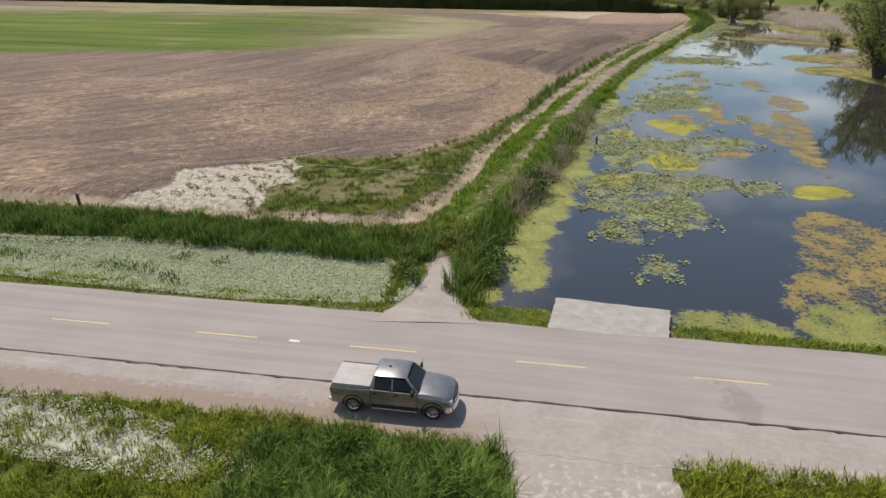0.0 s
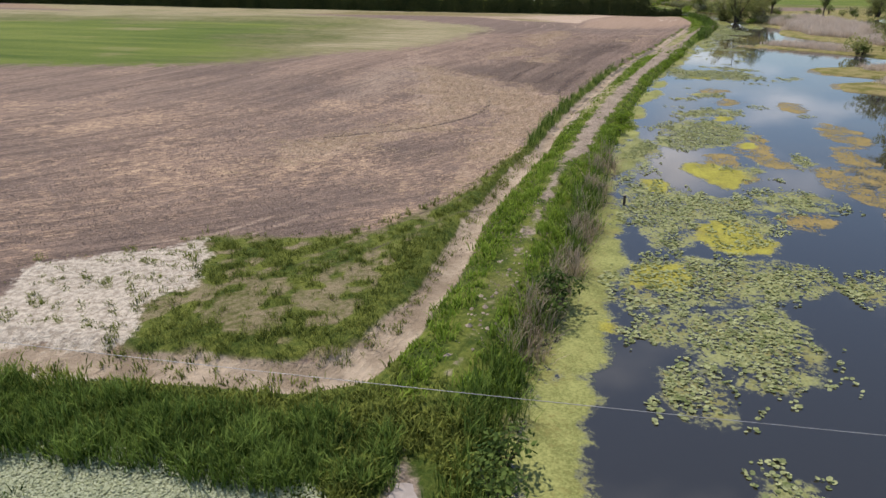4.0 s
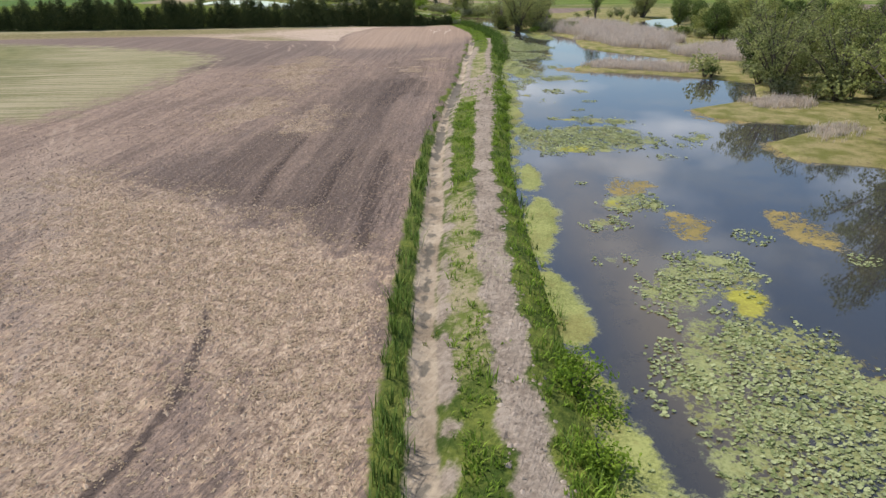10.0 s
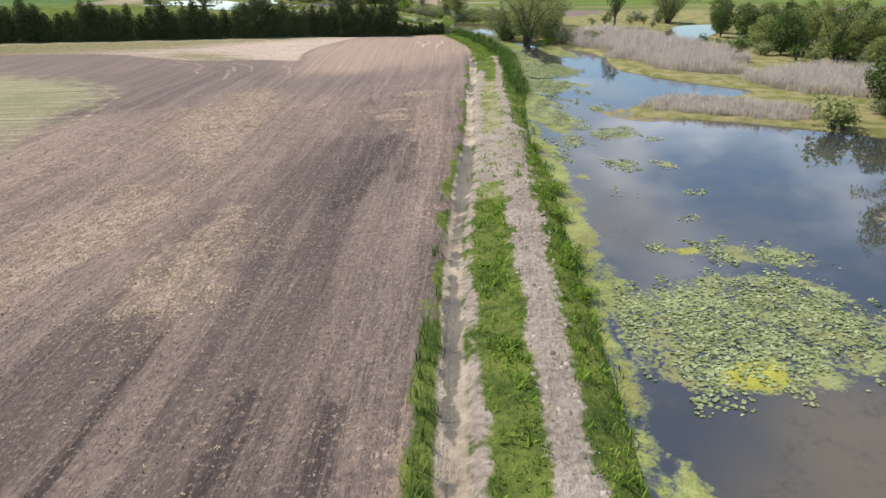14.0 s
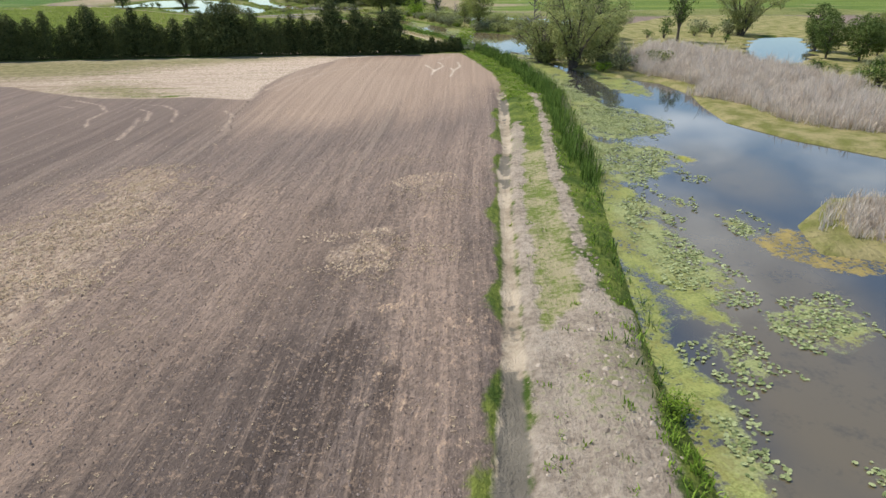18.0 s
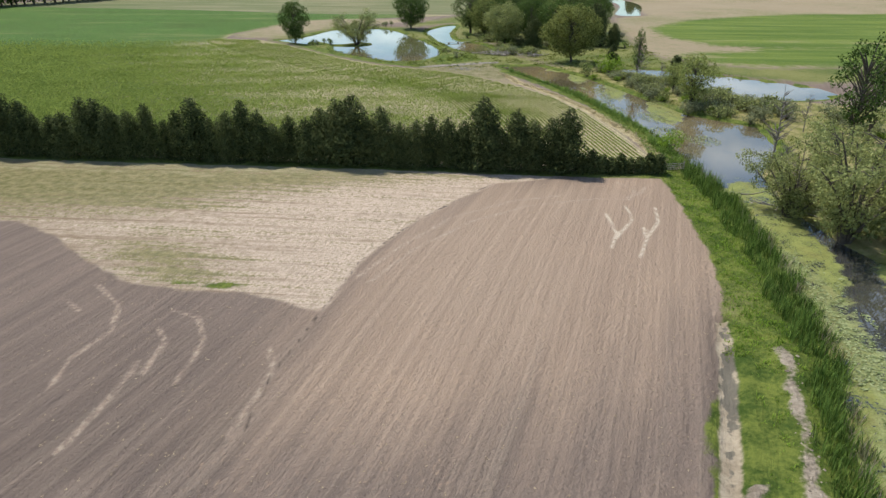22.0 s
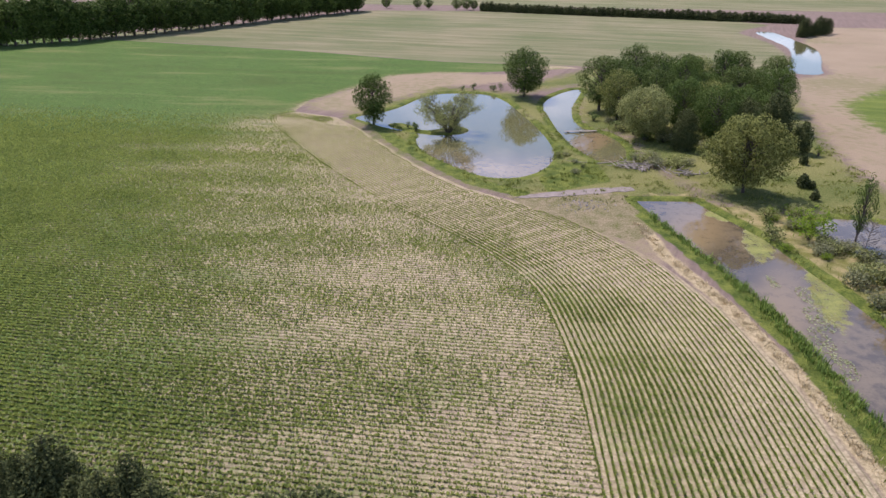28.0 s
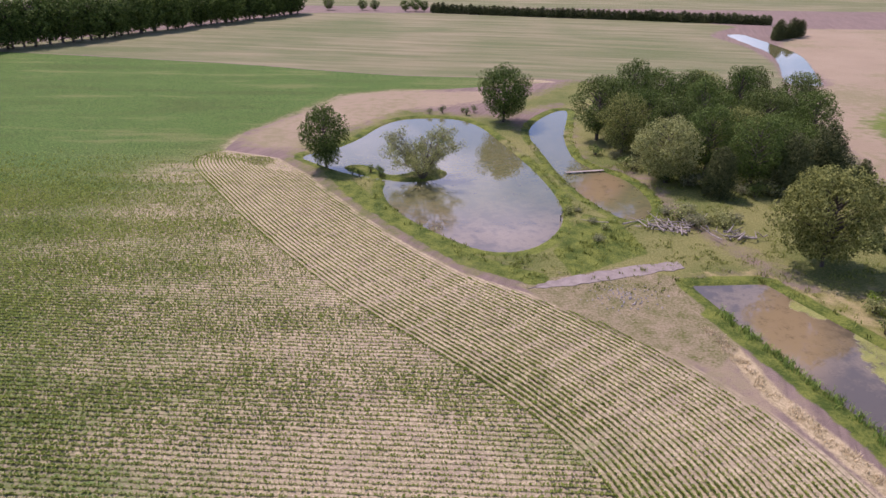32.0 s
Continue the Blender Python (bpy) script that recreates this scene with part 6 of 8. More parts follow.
    part("tailgate", box(-2.815, -2.77, -0.78, 0.78, 0.74, 1.24, 0.015), mp, t)
    part("number_plate", box(-2.945, -2.93, -0.16, 0.16, 0.52, 0.68), plain("plate", (0.5, 0.5, 0.5), (0.6, 0.6, 0.6), 5, 0.5), t)
    part("aerial", box(1.02, 1.03, 0.78, 0.79, 1.25, 1.95), dark, t)
    part("roof_fin", box(-0.35, -0.2, -0.03, 0.03, 1.9, 1.96, 0.015), dark, t)
    part("wiper", box(1.12, 1.16, -0.6, 0.05, 1.31, 1.33), dark, t)
    part("wiper", box(1.12, 1.16, 0.12, 0.68, 1.31, 1.33), dark, t)
    part("chassis", box(-2.6, 2.4, -0.6, 0.6, 0.3, 0.5), dark, t)
    return t


truck = build_truck()
truck.matrix_basis = pose(-2.95, -0.76, 0.0, 0, 0, math.degrees(ROAD_TURN))

# ---- trees ----
def cedar_proto(seed, h, w, name="cedar_tree", leaf=0.22):
    """A dense evergreen with foliage to the ground and an uneven spire."""
    r = np.random.RandomState(seed)
    t = new(name)
    pts = [(0, 0, -0.2), (r.normal(0, 0.08), r.normal(0, 0.08), h * 0.5), (r.normal(0, 0.12), r.normal(0, 0.12), h * 0.97)]
    part("trunk", limbs_mesh("trunk", [(pts, [0.16, 0.1, 0.02])], M_BARK), M_BARK, t)
    lumps = []
    k = 30
    for i in range(k):
        f = (i + 0.5) / k
        rad = w / 2 * (1.1 - 0.74 * f ** 2.7) * r.uniform(0.8, 1.08) * (1.0 if f < 0.9 else 0.72)
        a = i * 2.4 + r.uniform(-0.5, 0.5)
        q = 0.45 * rad
        lumps.append((q * math.cos(a), q * math.sin(a), 0.35 + f * (h - 1.0), max(0.5, rad * 0.74)))
    p, n = crown_points(r, lumps, 52 / (leaf / 0.28) ** 2)
    n[:, 2] += 0.5
    v, f = leaf_quads(r, p, n, leaf, 0.5, 0.25)
    part("crown", mesh_of("crown", v, f, M_CEDAR), M_CEDAR, t)
    return t


def broad_proto(seed, h, w, material, name="broadleaf_tree", bare=0.06, open_=0.0, stems=1, leaf=0.2, dens=20, label=""):
    """A tree with a forking trunk and a domed crown of leafy lumps with gaps."""
    r = np.random.RandomState(seed)
    t = new(name)
    limbs, lumps = [], []
    mid_z, half_z = h * (0.5 + bare * 0.42), h * (0.5 - bare * 0.42)
    for s in range(stems):
        a0 = r.uniform(0, 6.3)
        lean = 0.0 if stems == 1 else r.uniform(0.08, 0.2) * h
        top = (lean * math.cos(a0), lean * math.sin(a0), h * r.uniform(0.62, 0.78))
        limbs.append(([(0.15 * s, 0, -0.3), (top[0] * 0.14, top[1] * 0.14, h * 0.16), (top[0] * 0.4, top[1] * 0.4, h * 0.38), top], [0.026 * h / stems ** 0.4, 0.021 * h / stems ** 0.4, 0.014 * h, 0.004 * h]))
    k = 42
    for i in range(k):
        cz = 1 - 2 * (i + 0.5) / k
        a = i * 2.39996 + r.uniform(-0.4, 0.4)
        q = math.sqrt(max(0.0, 1 - cz * cz))
        out = r.uniform(0.48, 0.86)
        rad = w * r.uniform(0.105, 0.19) * (1 - 0.25 * open_)
        flat = 1.0 if cz > -0.2 else 0.8
        x, y, z = w / 2 * out * q * math.cos(a) * flat, w / 2 * out * q * math.sin(a) * flat, mid_z + (half_z - rad * 0.55) * cz * r.uniform(0.82, 1.0)
        lumps.append((x, y, max(z, rad * 0.6), rad))
        st = min(0.7, max(0.12, (z - 0.2 * h) / h))
        limbs.append(([(0, 0, h * st), (x * 0.5, y * 0.5, (h * st + z) / 2 + 0.02 * h), (x, y, z)], [0.009 * h, 0.006 * h, 0.0022 * h]))
    part("trunk", limbs_mesh("trunk", limbs, M_BARK), M_BARK, t)
    p, n = crown_points(r, lumps, dens * (1 - 0.45 * open_) / (leaf / 0.34) ** 2)
    v, f = leaf_quads(r, p, n, leaf, 0.6, 0.15)
    part("crown", mesh_of("crown", v, f, material), material, t)
    return t


def bush_proto(seed, h, w, material, name="bush", leaf=0.2, dens=46, twigs=9):
    r = np.random.RandomState(seed)
    t = new(name)
    limbs, lumps = [], []
    for i in range(twigs):
        a = i * 2.4 + r.uniform(-0.4, 0.4)
        q = w / 2 * r.uniform(0.15, 0.62)
        z = h * r.uniform(0.35, 0.78)
        lumps.append((q * math.cos(a), q * math.sin(a), z, min(w * r.uniform(0.2, 0.32), z + 0.1)))
        limbs.append(([(0.1 * math.cos(a), 0.1 * math.sin(a), -0.2), (q * 0.5 * math.cos(a), q * 0.5 * math.sin(a), z * 0.6), (q * math.cos(a), q * math.sin(a), z + 0.1)], [0.05, 0.035, 0.012]))
    part("trunk", limbs_mesh("trunk", limbs, M_BARK, 5), M_BARK, t)
    p, n = crown_points(r, lumps, dens)
    v, f = leaf_quads(r, p, n, leaf, 0.55)
    part("crown", mesh_of("crown", v, f, material), material, t)
    return t


def spread_proto(seed, h, w, material, name="willow_tree", stems=8, leaf=0.17, dens=60, rise=0.5):
    """A many-stemmed tree: boughs that arch up and outwards, thinly leaved, with limbs showing."""
    r = np.random.RandomState(seed)
    t = new(name)
    limbs, lumps = [], []
    for s in range(stems):
        a = s * 2.39996 + r.uniform(-0.3, 0.3)
        reach = w / 2 * r.uniform(0.35, 1.0)
        top = h * r.uniform(0.78, 1.0) * (1.0 - 0.42 * (2 * reach / w) ** 2)
        c, q = math.cos(a), math.sin(a)
        base = 0.03 * h
        p = [(base * c, base * q, -0.3), (reach * 0.25 * c, reach * 0.25 * q, top * 0.34), (reach * 0.62 * c, reach * 0.62 * q, top * 0.72), (reach * c, reach * q, top)]
        limbs.append((p, [0.017 * h, 0.013 * h, 0.008 * h, 0.002 * h]))
        for b in range(9):
            f = r.uniform(rise * 0.55, 1.0)
            x0, y0, z0 = reach * f ** 1.25 * c, reach * f ** 1.25 * q, top * (0.12 + 0.88 * f)
            d, L = a + r.uniform(-1.7, 1.7), 0.17 * w * r.uniform(0.5, 1.15)
            e = (x0 + L * math.cos(d), y0 + L * math.sin(d), z0 + L * r.uniform(-0.1, 0.75))
            limbs.append(([(x0, y0, z0), ((x0 + e[0]) / 2, (y0 + e[1]) / 2, (z0 + e[2]) / 2 + 0.1 * L), e], [0.005 * h, 0.0035 * h, 0.001 * h]))
            for _ in range(2):
                g = r.uniform(0.45, 1.05)
                lumps.append((x0 + (e[0] - x0) * g, y0 + (e[1] - y0) * g, z0 + (e[2] - z0) * g, w * r.uniform(0.035, 0.075)))
    part("trunk", limbs_mesh("trunk", limbs, M_BARK, 5), M_BARK, t)
    p, n = crown_points(r, lumps, dens)
    p += r.normal(0, 0.14, p.shape) * w / 12
    v, f = leaf_quads(r, p, n, leaf, 0.5, 0.3)
    part("crown", mesh_of("crown", v, f, material), material, t)
    return t


def bare_proto(seed, h, w, name="bare_tree", label=""):
    """A leafless tree: trunk, boughs and twigs."""
    r = np.random.RandomState(seed)
    t = new(name)
    limbs, twigs = [([(0, 0, -0.3), (0.02 * h, 0, h * 0.4), (-0.01 * h, 0.02 * h, h)], [0.013 * h, 0.009 * h, 0.002 * h])], []
    for i in range(30):
        f = r.uniform(0.2, 0.9)
        a, L = r.uniform(0, 6.3), w / 2 * (1.15 - f) * r.uniform(0.7, 1.2)
        e = (L * math.cos(a), L * math.sin(a), h * f + L * 0.6)
        limbs.append(([(0, 0, h * f), (e[0] * 0.5, e[1] * 0.5, h * f + L * 0.22), e], [0.008 * h, 0.005 * h, 0.0015 * h]))
        for _ in range(5):
            g = r.uniform(0.35, 1.0)
            b = a + r.uniform(-1.3, 1.3)
            q = (e[0] * g, e[1] * g, h * f + (e[2] - h * f) * g)
            m = L * r.uniform(0.25, 0.5)
            twigs.append(([q, (q[0] + m * math.cos(b), q[1] + m * math.sin(b), q[2] + m * 0.8)], [0.0025 * h, 0.001 * h]))
    part("trunk", limbs_mesh("trunk", limbs + twigs, M_DEADTREE), M_DEADTREE, t)
    return t


def stand(proto, x, y, k=1.0, kz=None, turn=0.0, label="", category="", group="", used=set()):
    """Plants the first tree itself and then copies of it."""
    z = float(ground_z(np.array([x], float), np.array([y], float))[0])
    m = pose(x, y, z, 0, 0, turn) @ Matrix.Diagonal((k, k, kz or k, 1))
    if proto.name in used:
        ob = copy_thing(proto, m)
    else:
        used.add(proto.name)
        ob = proto
        ob.matrix_basis = m
    return tagged(ob, label, category, group)


rt = random.Random(11)
# evergreen row along the field's end
cedars = [cedar_proto(20 + i, rt.uniform(8.8, 9.9), rt.uniform(3.9, 4.9), leaf=0.15) for i in range(7)]
lx, ly = LINE_B[0] - LINE_A[0], LINE_B[1] - LINE_A[1]
lean = math.hypot(lx, ly)
ux, uy = lx / lean, ly / lean
d = 1.2
while d < 330:
    if 96 < d < 99:
        d += 1.0
    x, y = LINE_B[0] + 1.4 - ux * d + rt.uniform(-0.3, 0.3), LINE_B[1] + 1.2 - uy * d + rt.uniform(-0.45, 0.45)
    k = rt.uniform(0.8, 1.14)
    stand(cedars[rt.randrange(7)], x, y, k * rt.uniform(0.92, 1.12), k * rt.uniform(0.92, 1.06), rt.uniform(0, 360), "dark green cedar with foliage to the ground in a hedge row", "evergreen tree", "evergreen row")
    d += rt.uniform(2.2, 2.9) * (1.0 if d < 140 else 1.2)
small_cedars = [cedar_proto(40 + i, 3.9, 2.3, "young_cedar") for i in range(3)]
for i in range(9):
    stand(small_cedars[i % 3], 80.9 + i * 1.42, 277.6 - i * 0.13 + rt.uniform(-0.15, 0.15), rt.uniform(0.8, 1.08), rt.uniform(0.72, 1.05), rt.uniform(0, 360), "young dark cedar at the end of the hedge row", "evergreen tree", "young cedars")

# trees round the upper pond
t = broad_proto(51, 13.6, 12.0, M_BROAD, dens=24)
stand(t, 17.7, 433.5, 1.0, 1.08, 0, "round dark green broadleaf tree beside the pond", "tree")
t = spread_proto(52, 12.0, 18.5, M_WILLOW, stems=15, dens=46, leaf=0.17, rise=0.2)
stand(t, 40.0, 427.5, 1.05, 1.0, 30, "grey-green many-stemmed willow on the pond's spit", "tree")
t = broad_proto(53, 16, 17.0, M_BROAD, dens=22, leaf=0.23)
stand(t, 60.5, 479.0, 1.0, 1.04, 80, "broad dark green tree at the pond's far shore", "tree")

woods = [broad_proto(60, 17, 15, M_BROAD, dens=20, leaf=0.19), broad_proto(61, 18.5, 14, M_GREEN, dens=20, leaf=0.19), broad_proto(62, 15, 15, M_OLIVE, dens=18, leaf=0.19, open_=0.2), broad_proto(63, 19, 13, M_BROAD, dens=20, leaf=0.19, bare=0.1)]
spruces = [cedar_proto(64, 15, 8.5, "spruce_tree"), cedar_proto(65, 9, 4.6, "spruce_tree")]
WOODS = [(84, 461, 1), (88, 449, 2), (90, 468, 0), (96, 477, 3), (95, 456, 0), (97, 441, 1), (104, 467, 0), (106, 449, 3), (103, 433, 0), (113, 478, 1), (114, 458, 0), (112, 440, 2), (110, 425, 0), (122, 468, 3), (122, 450, 1), (120, 435, 0), (130, 460, 0), (131, 445, 3), (128, 476, 1), (105, 485, 0), (119, 486, 2), (138, 468, 1)]
for x, y, i in WOODS:
    stand(woods[i], x, y, rt.uniform(0.88, 1.05), rt.uniform(0.86, 1.04), rt.uniform(0, 360), "tall leafy tree in a dense grove" if i != 2 else "olive-green leafy tree in a dense grove", "tree", "grove beside the channel")
t = broad_proto(66, 15, 17, M_WILLOW, "willow_tree", 0.08, 0.15, 2, 0.2, 24)
stand(t, 92.5, 427, 1.0, 0.98, 10, "grey-green willow at the edge of the grove", "tree")
for x, y, i, k in ((124, 424, 0, 1.0), (116, 421, 0, 0.9), (130, 420, 1, 0.95), (101, 419, 0, 0.72)):
    stand(spruces[i], x, y, k, k, rt.uniform(0, 360), "dark spruce at the edge of the grove", "evergreen tree", "spruces")
t = broad_proto(67, 15.4, 18.0, M_MAPLE, "maple_tree", 0.08, 0.25, 3, 0.2, 34)
stand(t, 106.5, 386.5, 1.0, 1.1, 15, "large round olive-green tree beside the track", "tree")

# willows, poplars and dead trees on the marsh
marsh_woods = [broad_proto(130, 17, 15, M_GREEN, dens=24, leaf=0.32), broad_proto(131, 18.5, 14, M_OLIVE, dens=24, leaf=0.32), broad_proto(132, 15, 15, M_OLIVE, dens=22, leaf=0.3, open_=0.2), broad_proto(133, 19, 13, M_GREEN, dens=24, leaf=0.32, bare=0.1)]
willows = [spread_proto(70, 12, 13.5, M_WILLOW, stems=13, dens=52, leaf=0.17, rise=0.12), spread_proto(71, 16.5, 19.0, M_WILLOW, stems=13, dens=58, leaf=0.19, rise=0.15), spread_proto(72, 16, 16, M_OLIVE, stems=14, dens=50, leaf=0.19, rise=0.12)]
for x, y, i, k, turn in ((74.5, 98.5, 2, 1.12, 0), (94.0, 138.0, 0, 1.1, 20), (104.8, 250.5, 1, 1.0, 0), (103.2, 259, 1, 0.72, 70), (116, 258, 1, 0.7, 190), (98, 130, 0, 0.95, 140), (80, 104, 2, 0.9, 200), (110, 141, 2, 0.8, 120), (102, 147, 0, 1.15, 60), (107, 132, 2, 0.85, 40), (177, 286, 1, 0.95, 30), (150, 201, 2, 0.8, 10), (160, 188, 0, 1.0, 80)):
    stand(willows[i], x, y, k, k, turn, "spreading grey-green willow at the marsh's edge", "tree", "marsh willows")
# x and y of each area, how many trees, and their least and greatest size
for x0, x1, y0, y1, n, k0, k1 in ((82, 100, 44, 100, 9, 0.7, 0.88), (94, 128, 78, 126, 20, 0.66, 0.88), (110, 142, 118, 164, 19, 0.55, 0.8), (144, 178, 170, 226, 20, 0.55, 0.85), (158, 198, 206, 254, 16, 0.5, 0.78)):
    for i in range(n):
        f = (i + 0.5) / n
        x, y = x0 + (x1 - x0) * ((i * 0.618) % 1.0) + rt.uniform(-3, 3), y0 + (y1 - y0) * f + rt.uniform(-3, 3)
        k = rt.uniform(k0, k1)
        stand(marsh_woods[rt.randrange(4)], x, y, k, k * rt.uniform(0.92, 1.05), rt.uniform(0, 360), "leafy tree on the marsh's far side", "tree", "marsh trees")
poplars = broad_proto(74, 19, 10.5, M_BROAD, "poplar_tree", 0.25, 0.55, 1, 0.2, 22)
stand(poplars, 128, 285.5, 1.05, 1.02, 0, "tall thin-crowned poplar on the marsh", "tree")
stand(poplars, 151, 279, 0.7, 0.85, 200, "tall thin-crowned poplar on the marsh", "tree")
stand(poplars, 136, 292, 0.8, 0.8, 120, "tall thin-crowned poplar on the marsh", "tree")
stand(poplars, 118.5, 362, 0.42, 0.72, 60, "slender young poplar beside the side pond", "tree")
dead = [bare_proto(80, 16, 6.5), bare_proto(81, 8, 6)]
for x, y, i, k in ((111.5, 279.5, 0, 0.8), (117, 355.5, 1, 0.9), (106.5, 268, 1, 1.0), (109, 272, 1, 0.8), (116, 258, 1, 0.9), (112, 246, 1, 0.75), (104.5, 262, 1, 0.9), (120, 349, 1, 0.8), (129, 300, 0, 0.6)):
    stand(dead[i], x, y, k, k, rt.uniform(0, 360), "leafless grey dead tree on the marsh", "dead tree", "dead trees")
yg = broad_proto(75, 11.5, 10.0, M_OLIVE, "marsh_tree", 0.2, 0.5, 2, 0.19, 24)
stand(yg, 115.6, 320, 1.0, 1.0, 0, "yellow-green loose-crowned tree on the marsh", "tree")
stand(yg, 119, 338, 0.55, 0.6, 140, "yellow-green loose-crowned tree on the marsh", "tree")

# bushes
brush = [bush_proto(90, 2.6, 5.0, M_BRUSH, dens=34, leaf=0.2), bush_proto(91, 2.0, 4.0, M_WILLOW, dens=34, leaf=0.18), bush_proto(92, 4.6, 6.0, M_LIME, dens=30, leaf=0.22), bush_proto(93, 3.2, 3.0, M_BROAD, dens=56, leaf=0.15), bush_proto(94, 1.2, 2.3, M_LIME, dens=150, leaf=0.085, twigs=13)]
# x and y of each area, how many bushes, of which kinds, and their least and greatest size
for x0, x1, y0, y1, n, kinds, k0, k1 in ((107, 133, 312, 352, 66, (0, 1, 0, 1, 4, 0), 0.8, 1.35), (112, 124, 346, 374, 16, (1, 0, 0), 0.7, 1.1), (103, 113, 351, 380, 13, (4, 0, 1, 4), 0.7, 1.4), (108, 142, 294, 320, 20, (0, 1, 4, 0), 0.9, 1.4), (97, 124, 243, 266, 14, (0, 1, 0, 4), 1.0, 1.5), (84, 132, 92, 160, 70, (0, 1, 3, 0, 1), 0.9, 1.6), (140, 180, 168, 230, 50, (3, 0, 3, 1), 1.0, 1.8), (63, 76, 394, 410, 5, (0, 1), 0.5, 0.7), (24, 35, 427, 432, 6, (3,), 0.6, 0.95), (36, 54, 486, 490, 5, (3,), 0.6, 0.9), (87, 100, 398, 414, 8, (0, 1), 0.8, 1.2), (150, 184, 256, 312, 7, (3, 0), 1.3, 1.8)):
    for i in range(n):
        for _ in range(6):
            x, y = rt.uniform(x0, x1), rt.uniform(y0, y1)
            if float(is_water(np.array([x]), np.array([y]))[0]) < -0.7:
                kind, k = kinds[i % len(kinds)], rt.uniform(k0, k1)
                stand(brush[kind], x, y, k, k * rt.uniform(0.8, 1.1), rt.uniform(0, 360), "grey-green brush on wet ground" if kind < 2 else "leafy green bush on damp ground", "bush", "scattered bushes")
                break
for x, y, i, k in ((110.9, 362.5, 2, 1.25), (99, 288.6, 2, 0.62), (105, 366, 3, 0.9)):
    stand(brush[i], x, y, k, k, rt.uniform(0, 360), "leafy green bush on damp ground", "bush", "scattered bushes")
for x, y, i, k in ((6.6, 30.5, 3, 1.05), (6.0, 28.6, 3, 0.8), (1.9, 14.8, 3, 0.9), (2.4, 16.8, 3, 0.95), (1.5, 12.6, 3, 0.7), (22.3, 79.5, 4, 1.15), (22.6, 77.6, 4, 0.95), (23.0, 81.3, 4, 0.8), (44.4, 133.5, 4, 0.8), (48.2, 141.2, 4, 0.8), (51.2, 147, 4, 0.9), (56.4, 160, 4, 0.7), (20.6, 74.6, 4, 1.0), (42.5, 129, 4, 0.7), (-3.6, 12.8, 3, 0.55), (-3.1, 11.6, 3, 0.45)):
    stand(brush[i], x, y, k, k * rt.uniform(0.9, 1.1), rt.uniform(0, 360), "leafy green bush on the pond's bank", "bush", "bank bushes")

# undergrowth round the grove
for i in range(30):
    f = i / 29
    x, y = 82 + 54 * f + rt.uniform(-2, 2), np.interp(f, [0, 0.2, 0.5, 0.8, 1], [448, 428, 420, 424, 440]) + rt.uniform(-2.5, 2.5)
    stand(brush[(3, 0, 3, 1)[i % 4]], x, y, rt.uniform(0.9, 1.7), rt.uniform(0.8, 1.5), rt.uniform(0, 360), "leafy undergrowth at the foot of the grove", "bush", "grove undergrowth")
# brushy wood beyond the cattail marsh
for i in range(46):
    x, y = rt.uniform(146, 222), rt.uniform(150, 300)
    if x - 146 > (y - 150) * 0.2 and (x < 168 or y < 262) and inside(np.array([x]), np.array([y]), MARSH_POOL)[0] < -2:
        stand(marsh_woods[i % 4], x, y, rt.uniform(0.45, 0.8), rt.uniform(0.5, 0.8), rt.uniform(0, 360), "leafy tree in a loose wood beyond the marsh", "tree", "loose wood")
for i in range(70):
    x, y = rt.uniform(138, 215), rt.uniform(140, 292)
    if is_water(np.array([x]), np.array([y]))[0] > -1.5:
        continue
    stand(brush[(0, 1, 3, 1)[i % 4]], x, y, rt.uniform(0.8, 1.6), rt.uniform(0.7, 1.3), rt.uniform(0, 360), "bushy scrub beyond the cattail marsh", "bush", "scrub")
# trees lining the far fields
far_woods = [broad_proto(110 + i, 17 + i, 15, M_BROAD, dens=24, leaf=0.42) for i in range(3)]
far_cedars = [cedar_proto(120 + i, 9.4, 4.6, leaf=0.42) for i in range(3)]
for i in range(96):
    f = i / 95
    x, y = np.interp(f, [0, 0.32, 0.5, 0.68, 1], [-330, -219, -175, -138, -72]) + rt.uniform(-3, 1), np.interp(f, [0, 0.32, 0.5, 0.68, 1], [492, 568, 602, 676, 812]) + rt.uniform(-4, 4) - 16
    stand(far_woods[i % 3], x, y, rt.uniform(1.0, 1.35), rt.uniform(0.9, 1.28), rt.uniform(0, 360), "tall dark tree in a distant line", "tree", "distant tree line")
for i in range(66):
    f = i / 65
    x, y = 26 + 224 * f, 816 - 60 * f + rt.uniform(-1, 1)
    stand(far_cedars[i % 3], x, y, rt.uniform(0.95, 1.25), rt.uniform(0.78, 0.95), rt.uniform(0, 360), "dark evergreen in a distant windbreak", "evergreen tree", "distant windbreak")
for x, y, k in ((222, 676, 1.1), (226, 682, 1.2), (231, 684, 1.0), (236, 690, 1.2), (240, 693, 1.1), (246, 700, 1.1), (228, 690, 1.0)):
    stand(cedars[int(x) % 7], x, y, k * 1.3, k, rt.uniform(0, 360), "dark evergreen in a small distant clump", "evergreen tree", "distant clump")
for x, y, k in ((-56, 830, 0.6), (-20, 828, 0.5), (-30, 832, 0.5), (4, 824, 0.55), (12, 824, 0.62), (18, 826, 0.5)):
    stand(woods[0], x, y, k * 1.2, k, rt.uniform(0, 360), "low leafy tree at a distant field's edge", "tree", "distant edge trees")
